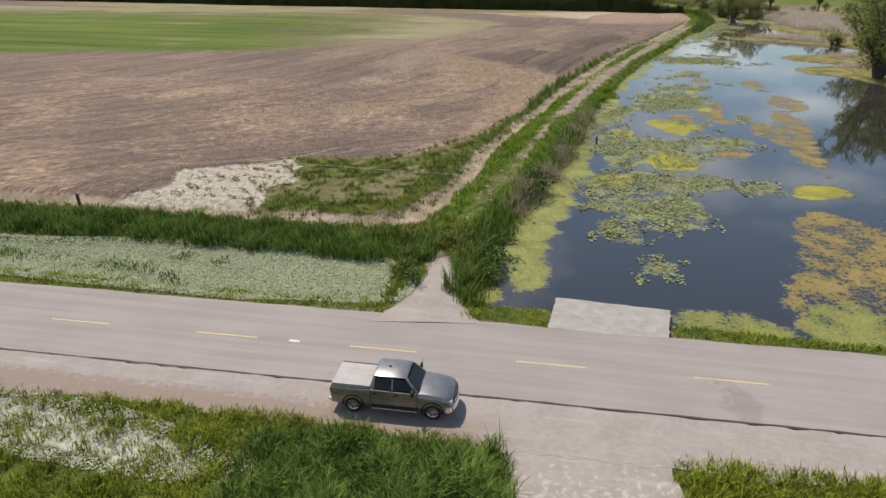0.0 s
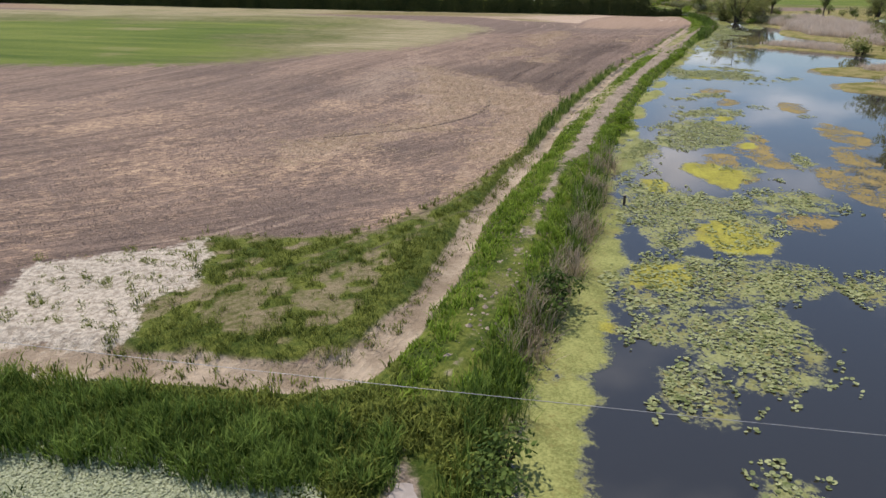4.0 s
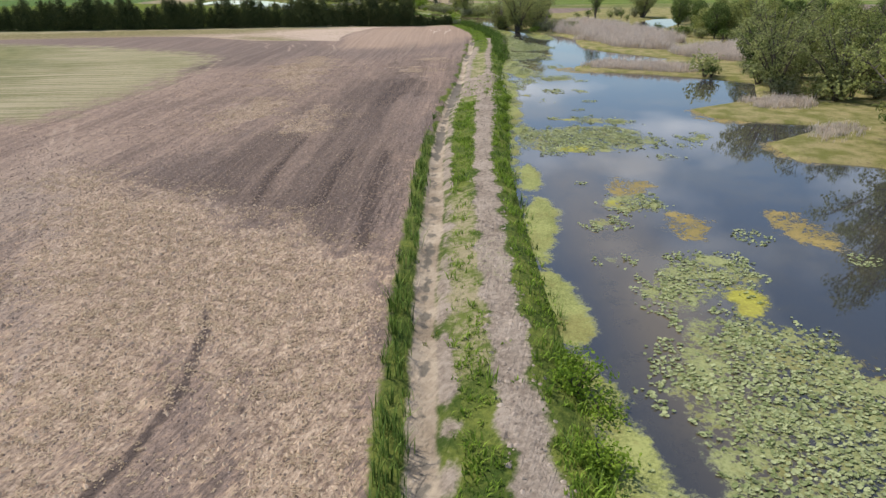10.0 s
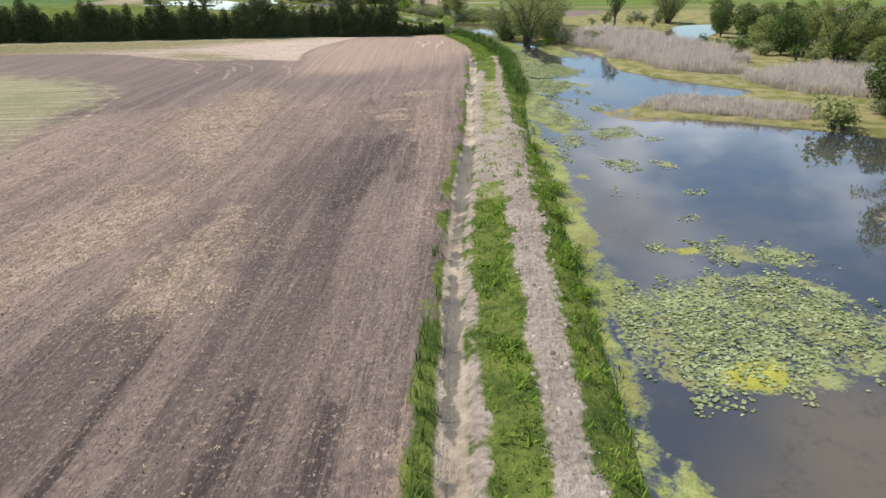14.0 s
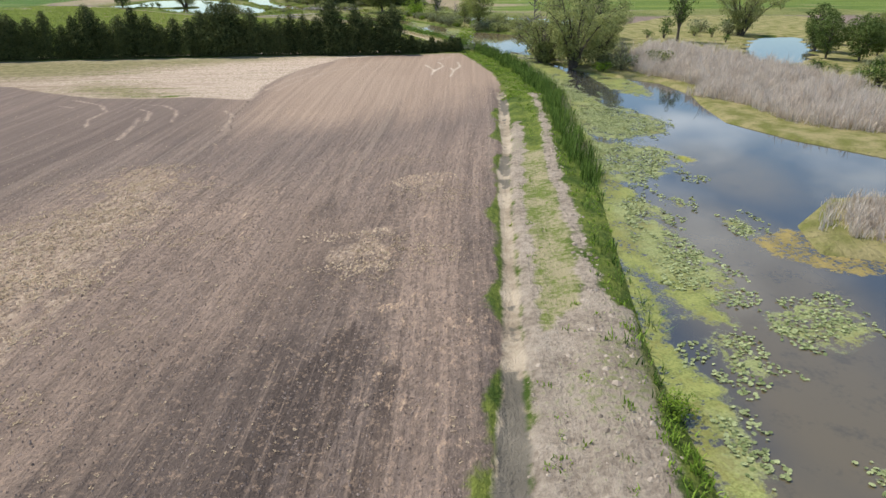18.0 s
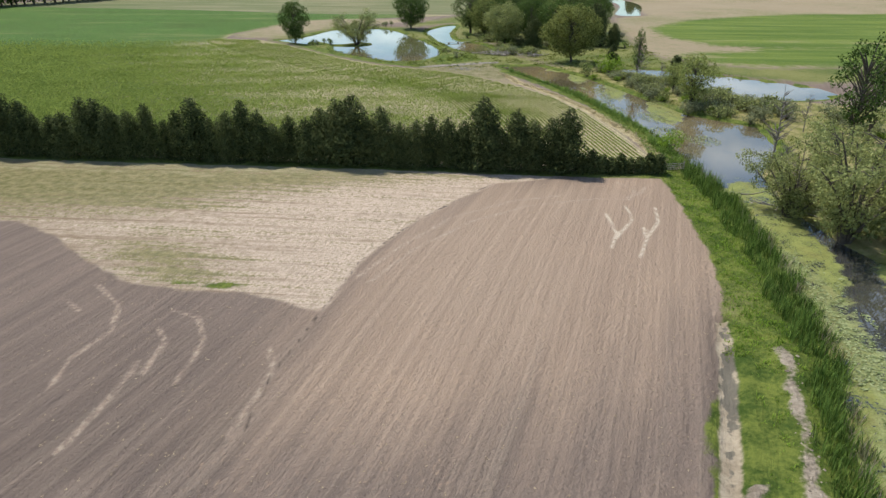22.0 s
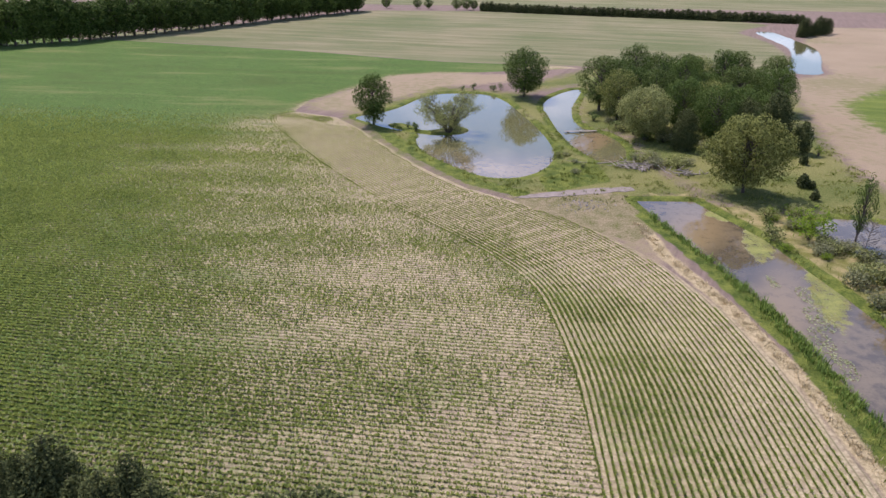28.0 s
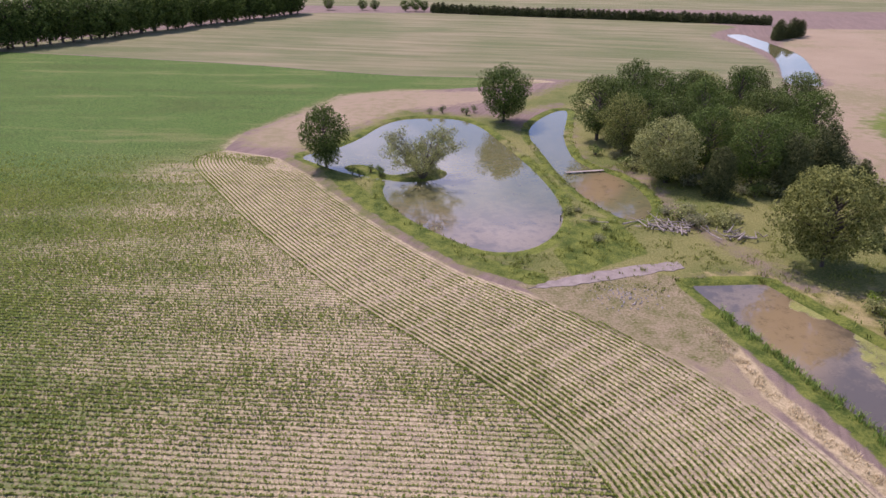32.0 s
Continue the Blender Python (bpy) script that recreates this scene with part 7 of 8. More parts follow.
# lawn shrubs
lawn = [cedar_proto(96, 2.4, 1.7, "clipped_shrub"), bush_proto(97, 2.2, 2.4, M_LIME, "garden_shrub", 0.14, 60)]
for x, y, i, k in ((127, 409.5, 0, 1.1), (133.5, 417.7, 1, 1.2), (120.5, 392, 0, 1.3), (122, 391, 0, 0.8), (134, 373, 0, 1.6), (120, 384, 0, 0.9)):
    stand(lawn[i], x, y, k, k, rt.uniform(0, 360), "small garden shrub on mown grass", "shrub", "lawn shrubs")

# ---- reeds, grass and other uncounted growth ----
rg = np.random.RandomState(7)


def grow(n, x0, x1, y0, y1, keep, h, w, lean=0.35, tuft=5, spread=0.16):
    """Tufts of blades: places kept by chance, a few blades each."""
    x, y = scatter(rg, n, x0, x1, y0, y1, keep)
    size = rg.uniform(0.65, 1.3, len(x)) * (0.65 + 0.6 * clumpy(x, y, 3.0, 99, -0.6, 0.6))
    x, y, size = np.repeat(x, tuft), np.repeat(y, tuft), np.repeat(size, tuft)
    x, y = x + rg.normal(0, spread, len(x)), y + rg.normal(0, spread, len(y))
    z = ground_z(x, y) - 0.03
    hh = size * rg.uniform(h[0], h[1], len(x))
    return blades(rg, x, y, z, hh, rg.uniform(w[0], w[1], len(x)), lean)


def from_shore(x, y):
    return line_x(SHORE, y) - x


# the embankment's reeds stand on the pond side
def reed_keep(x, y):
    d = from_shore(x, y)
    width = np.interp(y, [9, 20, 32, 60, 66, 100, 140, 190, 230, 268], [1.2, 1.9, 2.1, 2.0, 1.5, 1.3, 1.2, 1.9, 3.4, 3.6])
    d, width = d + 0.55 * wobble(x, y, 2.6, 23), width + 0.7 * wobble(x, y, 5.0, 24)
    return ((d > -0.7) & (d < width)) * np.where((y > 62) & (y < 186), clumpy(x, y, 5, 21, -0.7, 0.1), 1.0)


reeds = [grow(9000, -2, 22, 9, 62, lambda x, y: reed_keep(x, y) * np.interp(y, [9, 20, 27, 36, 50, 57, 62], [1, 0.9, 0.3, 0.5, 0.7, 0.3, 0.15]), (0.8, 1.45), (0.025, 0.06), 0.35, 9), grow(11000, 14, 80, 62, 200, lambda x, y: reed_keep(x, y) * 0.9, (0.5, 1.1), (0.04, 0.08), 0.4, 6), grow(23000, 66, 102, 190, 280, lambda x, y: reed_keep(x, y) * (0.35 + 0.65 * clumpy(x, y, 2.4, 27, -0.5, 0.3)), (1.0, 1.9), (0.035, 0.065), 0.22, 7, 0.2)]
reeds.append(grow(9000, -38, -2, 15, 25, lambda x, y: soft(np.minimum(np.interp(x, [-38, -22, -5, -2], [23.4, 22.3, 19.2, 18.2]) - y, y - np.interp(x, [-38, -22, -11, -3], [19.4, 17.2, 15.8, 13.6])), -0.1, 0.4), (0.5, 1.0), (0.03, 0.06), 0.4, 8))
reeds.append(grow(11000, 6, 50, 64, 160, lambda x, y: soft(np.minimum(x - line_x(FIELD_R, y) - 0.05, line_x(DITCH_L, y) + 0.1 - x), -0.1, 0.2) * np.interp(y, [64, 70, 122, 128, 160], [0.6, 1, 1, 0.15, 0.15]), (0.75, 1.5), (0.035, 0.07), 0.3, 7, 0.12))
stuff("reeds", reeds, M_REED, "dense green reeds along the embankment and the ditch", "reeds")
dry = [grow(6500, 2, 20, 24, 64, lambda x, y: ((from_shore(x, y) > -0.7) & (from_shore(x, y) < 1.5)) * clumpy(x, y, 6, 31, -0.6, 0.3), (1.2, 1.9), (0.025, 0.05), 0.45, 5), grow(5500, 72, 102, 204, 276, lambda x, y: soft(from_shore(x, y), -1.2, -0.4) * soft(1.5 - from_shore(x, y), 0.0, 1.2) * clumpy(x, y, 4, 28, -0.6, 0.4), (1.2, 2.0), (0.025, 0.045), 0.3, 5), grow(900, 72, 82, 176, 214, lambda x, y: (np.abs(from_shore(x, y) - 0.1) < 0.8) * 1.0, (0.8, 1.3), (0.03, 0.05), 0.5, 4)]
stuff("dry_reeds", dry, M_REED_DRY, "last year's brown reeds leaning over the water", "reeds")


def bank_keep(x, y):
    """Green strips between ditch and dirt ridge, and pond-side grass."""
    a = np.minimum(x - line_x(DITCH_R, y) - np.interp(y, [24, 70, 76, 150, 200], [0.1, 0.2, 0.7, 0.8, 1.2]), line_x(DIRT_L, y) - x - 0.05)
    b = np.minimum(x - line_x(DIRT_R, y) + 0.4, from_shore(x, y))
    thin = np.interp(y, [24, 60, 84, 90, 104, 110, 142, 150, 205, 215, 228, 280], [1, 1, 0.9, 0.3, 0.3, 1, 0.95, 0.1, 0.12, 0.4, 1, 1])
    return np.maximum(soft(a, -0.1, 0.25) * thin, soft(b, -0.1, 0.3) * np.interp(y, [150, 180], [1, 0.9])) * np.where(y > 60, clumpy(x, y, 3.5, 33, -1.0, -0.1), 1)


lush = [grow(9000, -4, 24, 20, 76, bank_keep, (0.3, 0.62), (0.05, 0.1), 0.5, 7, 0.18), grow(14000, 12, 62, 74, 160, bank_keep, (0.22, 0.5), (0.05, 0.1), 0.5, 7, 0.18), grow(9000, 44, 96, 156, 236, bank_keep, (0.12, 0.32), (0.05, 0.09), 0.5, 6, 0.16), grow(5000, 78, 98, 228, 277, lambda x, y: soft(np.minimum(x - line_x(FIELD_R, y) - 0.2, from_shore(x, y) - 3.0), -0.1, 0.3), (0.12, 0.3), (0.05, 0.09), 0.5, 6, 0.16)]
lush.append(grow(5000, 0, 90, 24, 226, lambda x, y: soft(np.minimum(x - line_x(DIRT_L, y), line_x(DIRT_R, y) - x), 0.0, 0.2) * clumpy(x, y, 1.6, 35, 0.0, 0.7) * np.interp(y, [24, 70, 150, 226], [0.5, 0.55, 0.5, 0.5]), (0.1, 0.26), (0.05, 0.09), 0.6, 7, 0.14))
lush.append(grow(1600, 44, 62, 148, 170, lambda x, y: soft(inside(x, y, [(46, 152), (50, 149), (57, 163), (60, 168.5), (56, 169.5), (53.5, 167), (51, 163)], 4), -0.2, 0.4) * np.maximum(0.06, soft(blobs(x, y, [(50.2, 151.5, 0.7, 3.2), (48.6, 147.5, 0.8, 2.0)], -24, 3), -0.3, 0.2)), (0.15, 0.4), (0.05, 0.09), 0.5, 8, 0.16))
stuff("bank_grass", lush, M_LUSH, "bright green grass and weeds on the embankment", "grass")


def patch_keep(x, y):
    g = inside(x, y, GREEN_PATCH, 6)
    rut = np.maximum(beside(x, y, [(-10.2, 34.8), (-7.5, 38.5), (-4, 43), (2, 50)], 0.3)[0], beside(x, y, [(-8, 34), (-5, 38), (0, 44.5), (5, 50)], 0.3)[0])
    return soft(g, -0.3, 0.5) * (0.06 + 0.94 * soft(patch_cover(x, y), -0.1, 0.7)) * (rut < 0)


rough = [grow(17000, -18, 10, 24, 67, patch_keep, (0.18, 0.46), (0.025, 0.05), 0.5, 9, 0.13), grow(2200, -30, -15, 25, 40, lambda x, y: soft(inside(x, y, SAND_FLAT, 6), -0.2, 0.3) * clumpy(x, y, 1.4, 43, -0.1, 0.5), (0.08, 0.24), (0.03, 0.05), 0.6, 9, 0.11)]
rough.append(grow(7000, -40, 0, 17, 26.5, lambda x, y: soft(np.minimum(inside(x, y, [(-60, 29), (-37, 25.6), (-20, 23.2), (-9, 22), (-4.6, 22.3), (-3, 23), (1, 20), (1, 14), (-3, 14), (-24, 20), (-60, 24)], 6), 5), -0.1, 0.4), (0.2, 0.5), (0.04, 0.08), 0.5, 9, 0.17))
rough.append(grow(900, 0, 90, 60, 236, lambda x, y: ((ditch_depth(x, y) > 0.0) & (np.abs(x - line_x(DITCH_R, y)) < 0.8)) * clumpy(x, y, 2.5, 45, -0.2, 0.3), (0.15, 0.4), (0.05, 0.08), 0.5, 8, 0.12))


def verge_keep(x, y):
    s, d = road_sd(x, y)
    far = np.where(x < 4.4, np.minimum(d - 3.78, 5.9 - d), np.minimum(d - 3.8, np.where(x > 11, 5.4, 4.6) - d))
    far = np.where(((x > -4.2) & (x < 0.1)) | ((x > 4.5) & (x < 11.3)), -1, far)
    return soft(far, -0.1, 0.3)


verge = [grow(26000, -60, 60, -6, 15, verge_keep, (0.12, 0.34), (0.03, 0.055), 0.5, 8, 0.16)]
rough.append(grow(2500, -4.6, 3, 8.6, 20, lambda x, y: ((inside(x, y, DRIVE, 5) < -0.2) & (np.abs(x + 1.2) < 3.6) & (from_shore(x, y) > -0.4)) * 0.9, (0.3, 0.7), (0.05, 0.1), 0.5, 7, 0.17))
stuff("verge_grass", verge, M_VERGE, "short yellow-green grass along the road's far edge", "grass")
stuff("rough_grass", rough, M_GRASS, "rough weedy grass on verges and waste ground", "grass")


def near_verge_keep(x, y):
    s, d = road_sd(x, y)
    a = np.where(x < 3, np.minimum(-5.95 - d, 1.8 - x), np.minimum(-6.1 - d, x - 8.3))
    return soft(a, -0.1, 0.3) * (1 - 0.99 * soft(inside(x, y, ROAD_DITCH, 5), -0.2, 0.15))


tall = [grow(6500, -9, 2.0, -13, -3.4, lambda x, y: near_verge_keep(x, y) * soft(-road_sd(x, y)[1], 6.4, 7.6) * np.interp(x, [-9, -5, 2], [0.3, 1, 1]), (0.45, 0.95), (0.03, 0.06), 0.5, 9, 0.13)]
short = [grow(8000, -24, 2.0, -9, 2, lambda x, y: near_verge_keep(x, y) * soft(road_sd(x, y)[1], -8.0, -6.6) * (0.5 + 0.5 * clumpy(x, y, 3, 91, -0.6, 0.2)), (0.16, 0.4), (0.025, 0.05), 0.5, 9, 0.11), grow(7500, -26, -5, -13, -2, lambda x, y: near_verge_keep(x, y) * soft(-road_sd(x, y)[1], 7.0, 8.2) * (0.25 + 0.75 * clumpy(x, y, 2.6, 92, -0.5, 0.3)), (0.18, 0.48), (0.025, 0.05), 0.5, 9, 0.12), grow(5000, 8, 24, -14, -3, near_verge_keep, (0.22, 0.55), (0.025, 0.05), 0.5, 9, 0.12)]
stuff("roadside_reeds", tall, M_REED, "tall dark green grass beside the gravel drive", "grass")
stuff("roadside_grass", short, M_VERGE, "uncut yellow-green grass beside the gravel shoulder", "grass")
heads = [grow(1500, -24, 2.0, -7, 2, lambda x, y: (np.abs(road_sd(x, y)[1] + 5.95) < 0.35) * (x < 1.9) * (0.25 + 0.75 * clumpy(x, y, 1.6, 93, -0.3, 0.4)), (0.12, 0.3), (0.03, 0.05), 0.5, 8, 0.12), grow(500, 8.3, 24, -8, -4, lambda x, y: (np.abs(road_sd(x, y)[1] + 6.1) < 0.3) * 1.0, (0.12, 0.26), (0.03, 0.05), 0.5, 8, 0.12)]
stuff("withered_grass", heads, M_SEEDHEAD, "withered brown grass along the gravel's edge", "grass")


def leaf_mat(n, x0, x1, y0, y1, keep, size, rise):
    """A low mat of small leaves that face mostly up."""
    x, y = scatter(rg, n, x0, x1, y0, y1, keep)
    c = np.stack([x, y, ground_z(x, y) + rg.uniform(0.02, rise, len(x))], 1)
    return leaf_quads(rg, c, rg.normal(0, 0.3, (len(x), 3)) + (0, 0, 1), size, 0.6)


pale = [leaf_mat(110000, -48, -3, 9, 20, lambda x, y: soft(inside(x, y, PALE_MARSH, 5) + 0.3 * wobble(x, y, 1.5, 94), -0.5, 0.0), 0.075, 0.08)]
white = [leaf_mat(90000, -30, -8, -7, 3, lambda x, y: soft(inside(x, y, ROAD_DITCH, 5) + 0.15 * wobble(x, y, 1.2, 95), -0.1, 0.25), 0.06, 0.07), leaf_mat(16000, -13, -5, -7.5, -3, lambda x, y: 0.35 * soft(blobs(x, y, [(-9.5, -5.3, 3.2, 0.9)], -14, 3), -0.3, 0.5), 0.05, 0.14)]
stuff("ditch_plants", white, M_WHITE_MAT, "whitish low plants filling the roadside ditch", "marsh plants")
stuff("pale_marsh_plants", pale, M_PALE, "pale silvery marsh plants filling the roadside hollow", "marsh plants")
isl = [grow(900, -36, -14, 11, 17, lambda x, y: soft(blobs(x, y, [(-30, 15.4, 2.2, 0.9), (-24.5, 13.9, 1.6, 0.7), (-21.8, 13.3, 1.5, 0.8), (-18.8, 12.0, 1.2, 0.6), (-18.8, 15.2, 0.8, 0.6), (-16.4, 14.4, 0.7, 0.5), (-27.6, 15.0, 1.0, 0.6)], 0, 3), -0.2, 0.3), (0.2, 0.45), (0.04, 0.07), 0.6, 9, 0.25)]
stuff("marsh_tussocks", isl, M_REED, "dark grass tussocks among the pale marsh plants", "grass")

CATTAIL_BEDS = [[(116, 250), (109, 224), (106, 202), (118, 192), (136, 214), (146, 244), (140, 272), (124, 262)], [(113, 187), (111, 175), (116, 165), (136, 178), (140, 192), (124, 194)], [(80, 172), (88, 164.5), (97, 160), (102, 165), (98, 175), (88, 179)], [(76, 128), (84, 125), (92, 130), (90, 134), (80, 132)], [(72, 110), (80, 112), (84, 116), (78, 118)]]
cat = []
for bed, n, hh in zip(CATTAIL_BEDS, (22000, 7500, 5000, 1200, 700), ((1.3, 2.3), (1.2, 2.1), (0.6, 1.3), (0.6, 1.2), (0.5, 1.0))):
    p = np.array(bed)
    lo, hi = p.min(0), p.max(0)
    cat.append(grow(n, lo[0], hi[0], lo[1], hi[1], lambda x, y, b=bed: soft(inside(x, y, b, 6) + 2 * wobble(x, y, 9, 51), -0.3, 1.5), hh, (0.04, 0.09), 0.3, 5, 0.2))
stuff("cattails", cat, M_CATTAIL, "broad bed of pale dead cattails on the marsh", "cattails")

canal = [grow(6500, 80, 104, 280, 378, lambda x, y: soft(beside(x, y, [(97, 281), (99.6, 300), (97.2, 325), (92.6, 348), (85.6, 370)], 1.5)[0], -0.1, 0.5), (0.6, 1.15), (0.06, 0.11), 0.35, 8, 0.22)]
stuff("canal_reeds", canal, M_REED, "dark green reeds along the canal's bank", "reeds")
side = [grow(1500, 10, 82, 378, 440, lambda x, y: soft(np.maximum(beside(x, y, [(62, 384), (52, 386.5), (41, 400), (33, 412), (26, 427)], 2.0)[0], inside(x, y, [(64, 384), (79, 391), (80, 402), (73, 409), (68, 396)], 4)), -0.1, 0.5), (0.35, 0.8), (0.08, 0.14), 0.4, 8, 0.3), grow(4500, 84, 150, 250, 400, lambda x, y: soft(2.8 - np.abs(is_water(x, y) + 2.2), 0, 0.6) * (x > 94) * clumpy(x, y, 8, 55, -0.5, 0.3), (0.4, 0.9), (0.07, 0.13), 0.4, 7, 0.3), grow(700, 60, 90, 405, 480, lambda x, y: soft(1.6 - np.abs(is_water(x, y) + 1.2), 0, 0.6), (0.3, 0.7), (0.08, 0.14), 0.4, 7, 0.3)]
dryside = [grow(6500, 78, 98, 280, 372, lambda x, y: soft(beside(x, y, [(95.6, 281), (96.4, 297), (94.4, 317), (90.6, 335), (84.4, 352), (82, 366)], 0.9)[0], -0.2, 0.4), (0.2, 0.5), (0.05, 0.09), 0.6, 8, 0.2)]
stuff("dry_track_grass", dryside, M_STRAWGRASS, "straw-coloured dry grass between crop and canal", "grass")
side.append(grow(5200, 56, 140, 376, 440, lambda x, y: (is_water(x, y) < -0.6) * soft(-inside(x, y, CROP, 6), 1, 2) * soft(wobble(x, y, 7, 97), -0.5, 0.5), (0.2, 0.55), (0.06, 0.12), 0.5, 7, 0.25))
stuff("shore_grass", side, M_GRASS, "long green grass along the canal and the upper pond", "grass")

# ---- floating lily pads ----
def pads(seed):
    """Notched round leaves, thick in the rafts and loose at their rims."""
    r = np.random.RandomState(seed)
    xs, ys = [], []
    for p in RAFTS:
        q = np.array(p)
        lo, hi = q.min(0) - 0.8, q.max(0) + 0.8
        k = int((hi - lo).prod() * 21)
        x, y = r.uniform(lo[0], hi[0], k), r.uniform(lo[1], hi[1], k)
        d = inside(x, y, rounded(p, 1), 3) + 1.3 * wobble(x, y, 3.4, 61) + 1.0 * wobble(x, y, 1.2, 62) - 0.3
        ok = soft(d, -0.5, 0.9) * 0.95 > r.uniform(size=k)
        xs.append(x[ok])
        ys.append(y[ok])
    for ex, ey, a, b in LILY_LOOSE:
        k = int(a * b * 44) + 12
        t, q = r.uniform(0, 2 * np.pi, k), np.sqrt(r.uniform(0, 1.5, k))
        xs.append(ex + q * a * np.cos(t))
        ys.append(ey + q * b * np.sin(t))
    x, y = np.concatenate(xs), np.concatenate(ys)
    ok = (inside(x, y, POND, 4) > 0.3) & (from_shore(x, y) < 0)
    x, y = x[ok], y[ok]
    n = len(x)
    rad = r.uniform(0.075, 0.15, n)
    k = 7
    ang = np.linspace(0.25, 2 * np.pi - 0.25, k)[None, :] + r.uniform(0, 2 * np.pi, n)[:, None]
    tilt = r.normal(0, 0.2, (n, 2))
    px, py = rad[:, None] * np.cos(ang), rad[:, None] * np.sin(ang) * 0.85
    rim = np.stack([x[:, None] + px, y[:, None] + py, LEVEL + 0.025 + r.uniform(0, 0.06, n)[:, None] + px * tilt[:, :1] + py * tilt[:, 1:]], 2)
    mid = np.stack([x, y, LEVEL + 0.02 + r.uniform(0, 0.05, n)], 1)[:, None]
    v = np.concatenate([mid, rim], 1)
    i = np.arange(n)[:, None] * (k + 1)
    f = np.concatenate([i + (0, j + 1, j + 2) for j in range(k - 1)], 0)
    return v.reshape(-1, 3), f


stuff("lily_pads", [pads(63)], M_PAD, "green water lily pads floating in loose rafts", "lily pads")

# ---- straw and clods on the tilled field ----
def straw_bits(n, seed):
    r = np.random.RandomState(seed)

    def keep(x, y):
        inner = soft(line_x(FIELD_R, y) - x, 0.1, 0.6) * (inside(x, y, GREEN_PATCH, 4) < -0.3) * (inside(x, y, SAND_FLAT, 4) < -1.5) * (inside(x, y, WEST_GREEN, 4) < 0)
        s = ground_straw(x, y)
        return inner * np.clip(0.03 + 0.9 * soft(s + 5 * wobble(x, y, 7, 71), -4, 4), 0, 1) * (0.15 + 0.85 * clumpy(x, y, 1.1, 72, -0.3, 0.4))

    x, y = scatter(r, n, -45, 92, 38, 274, lambda x, y: keep(x, y) * np.clip((x - (line_x(FIELD_R, y) - 75)) / 25, 0, 1))
    k = len(x)
    a = radians(68) + r.normal(0, 0.55, k)
    # small loose bunches of a few stalks, longer where the straw lies thick
    size = r.uniform(0.35, 1.0, k) * (0.7 + 0.6 * soft(ground_straw(x, y), -3, 3))
    m = 4
    x, y, a, size = np.repeat(x, m), np.repeat(y, m), np.repeat(a, m), np.repeat(size, m)
    k = len(x)
    u, v = r.normal(0, 0.12, k) * size, r.normal(0, 0.07, k) * size
    x, y = x + np.cos(a) * u - np.sin(a) * v, y + np.sin(a) * u + np.cos(a) * v
    a = a + r.normal(0, 0.5, k)
    L, w = r.uniform(0.045, 0.11, k) * size, r.uniform(0.012, 0.028, k)
    z = ground_z(x, y) + 0.02 + r.uniform(0, 0.07, k) * size
    dx, dy = np.cos(a), np.sin(a)
    up = r.normal(0, 0.3, k)
    q = np.stack([np.stack([x + sx * dx * L - sy * dy * w, y + sx * dy * L + sy * dx * w, z + sx * up * L + sy * 0.006], 1) for sx, sy in ((-1, -1), (1, -1), (1, 1), (-1, 1))], 1)
    return q.reshape(-1, 3), np.arange(k * 4).reshape(-1, 4)


def clods(n, seed):
    r = np.random.RandomState(seed)
    x, y = scatter(r, n, -40, 92, 38, 225, lambda x, y: soft(line_x(FIELD_R, y) - x, 0.1, 0.6) * soft(-y, -222, -180) * (inside(x, y, GREEN_PATCH, 4) < -0.3) * (inside(x, y, SAND_FLAT, 4) < -1.5) * (0.3 + 0.7 * clumpy(x, y, 5, 74, -0.6, 0.4)) * (1 - 0.8 * soft(ground_straw(x, y), -3, 2)) * np.clip((x - (line_x(FIELD_R, y) - 60)) / 25, 0, 1))
    k = len(x)
    s = r.uniform(0.03, 0.1, k)
    z = ground_z(x, y)
    a = r.uniform(0, 6.3, k)
    ring = [(np.cos(a + j * 1.571) * s * r.uniform(0.7, 1.3, k), np.sin(a + j * 1.571) * s * r.uniform(0.7, 1.3, k)) for j in range(4)]
    v = np.stack([np.stack([x + px, y + py, z - 0.02], 1) for px, py in ring] + [np.stack([x, y, z + s * r.uniform(0.6, 1.1, k)], 1)], 1)
    i = np.arange(k)[:, None] * 5
    f = np.concatenate([i + (j, (j + 1) % 4, 4) for j in range(4)], 0)
    return v.reshape(-1, 3), f


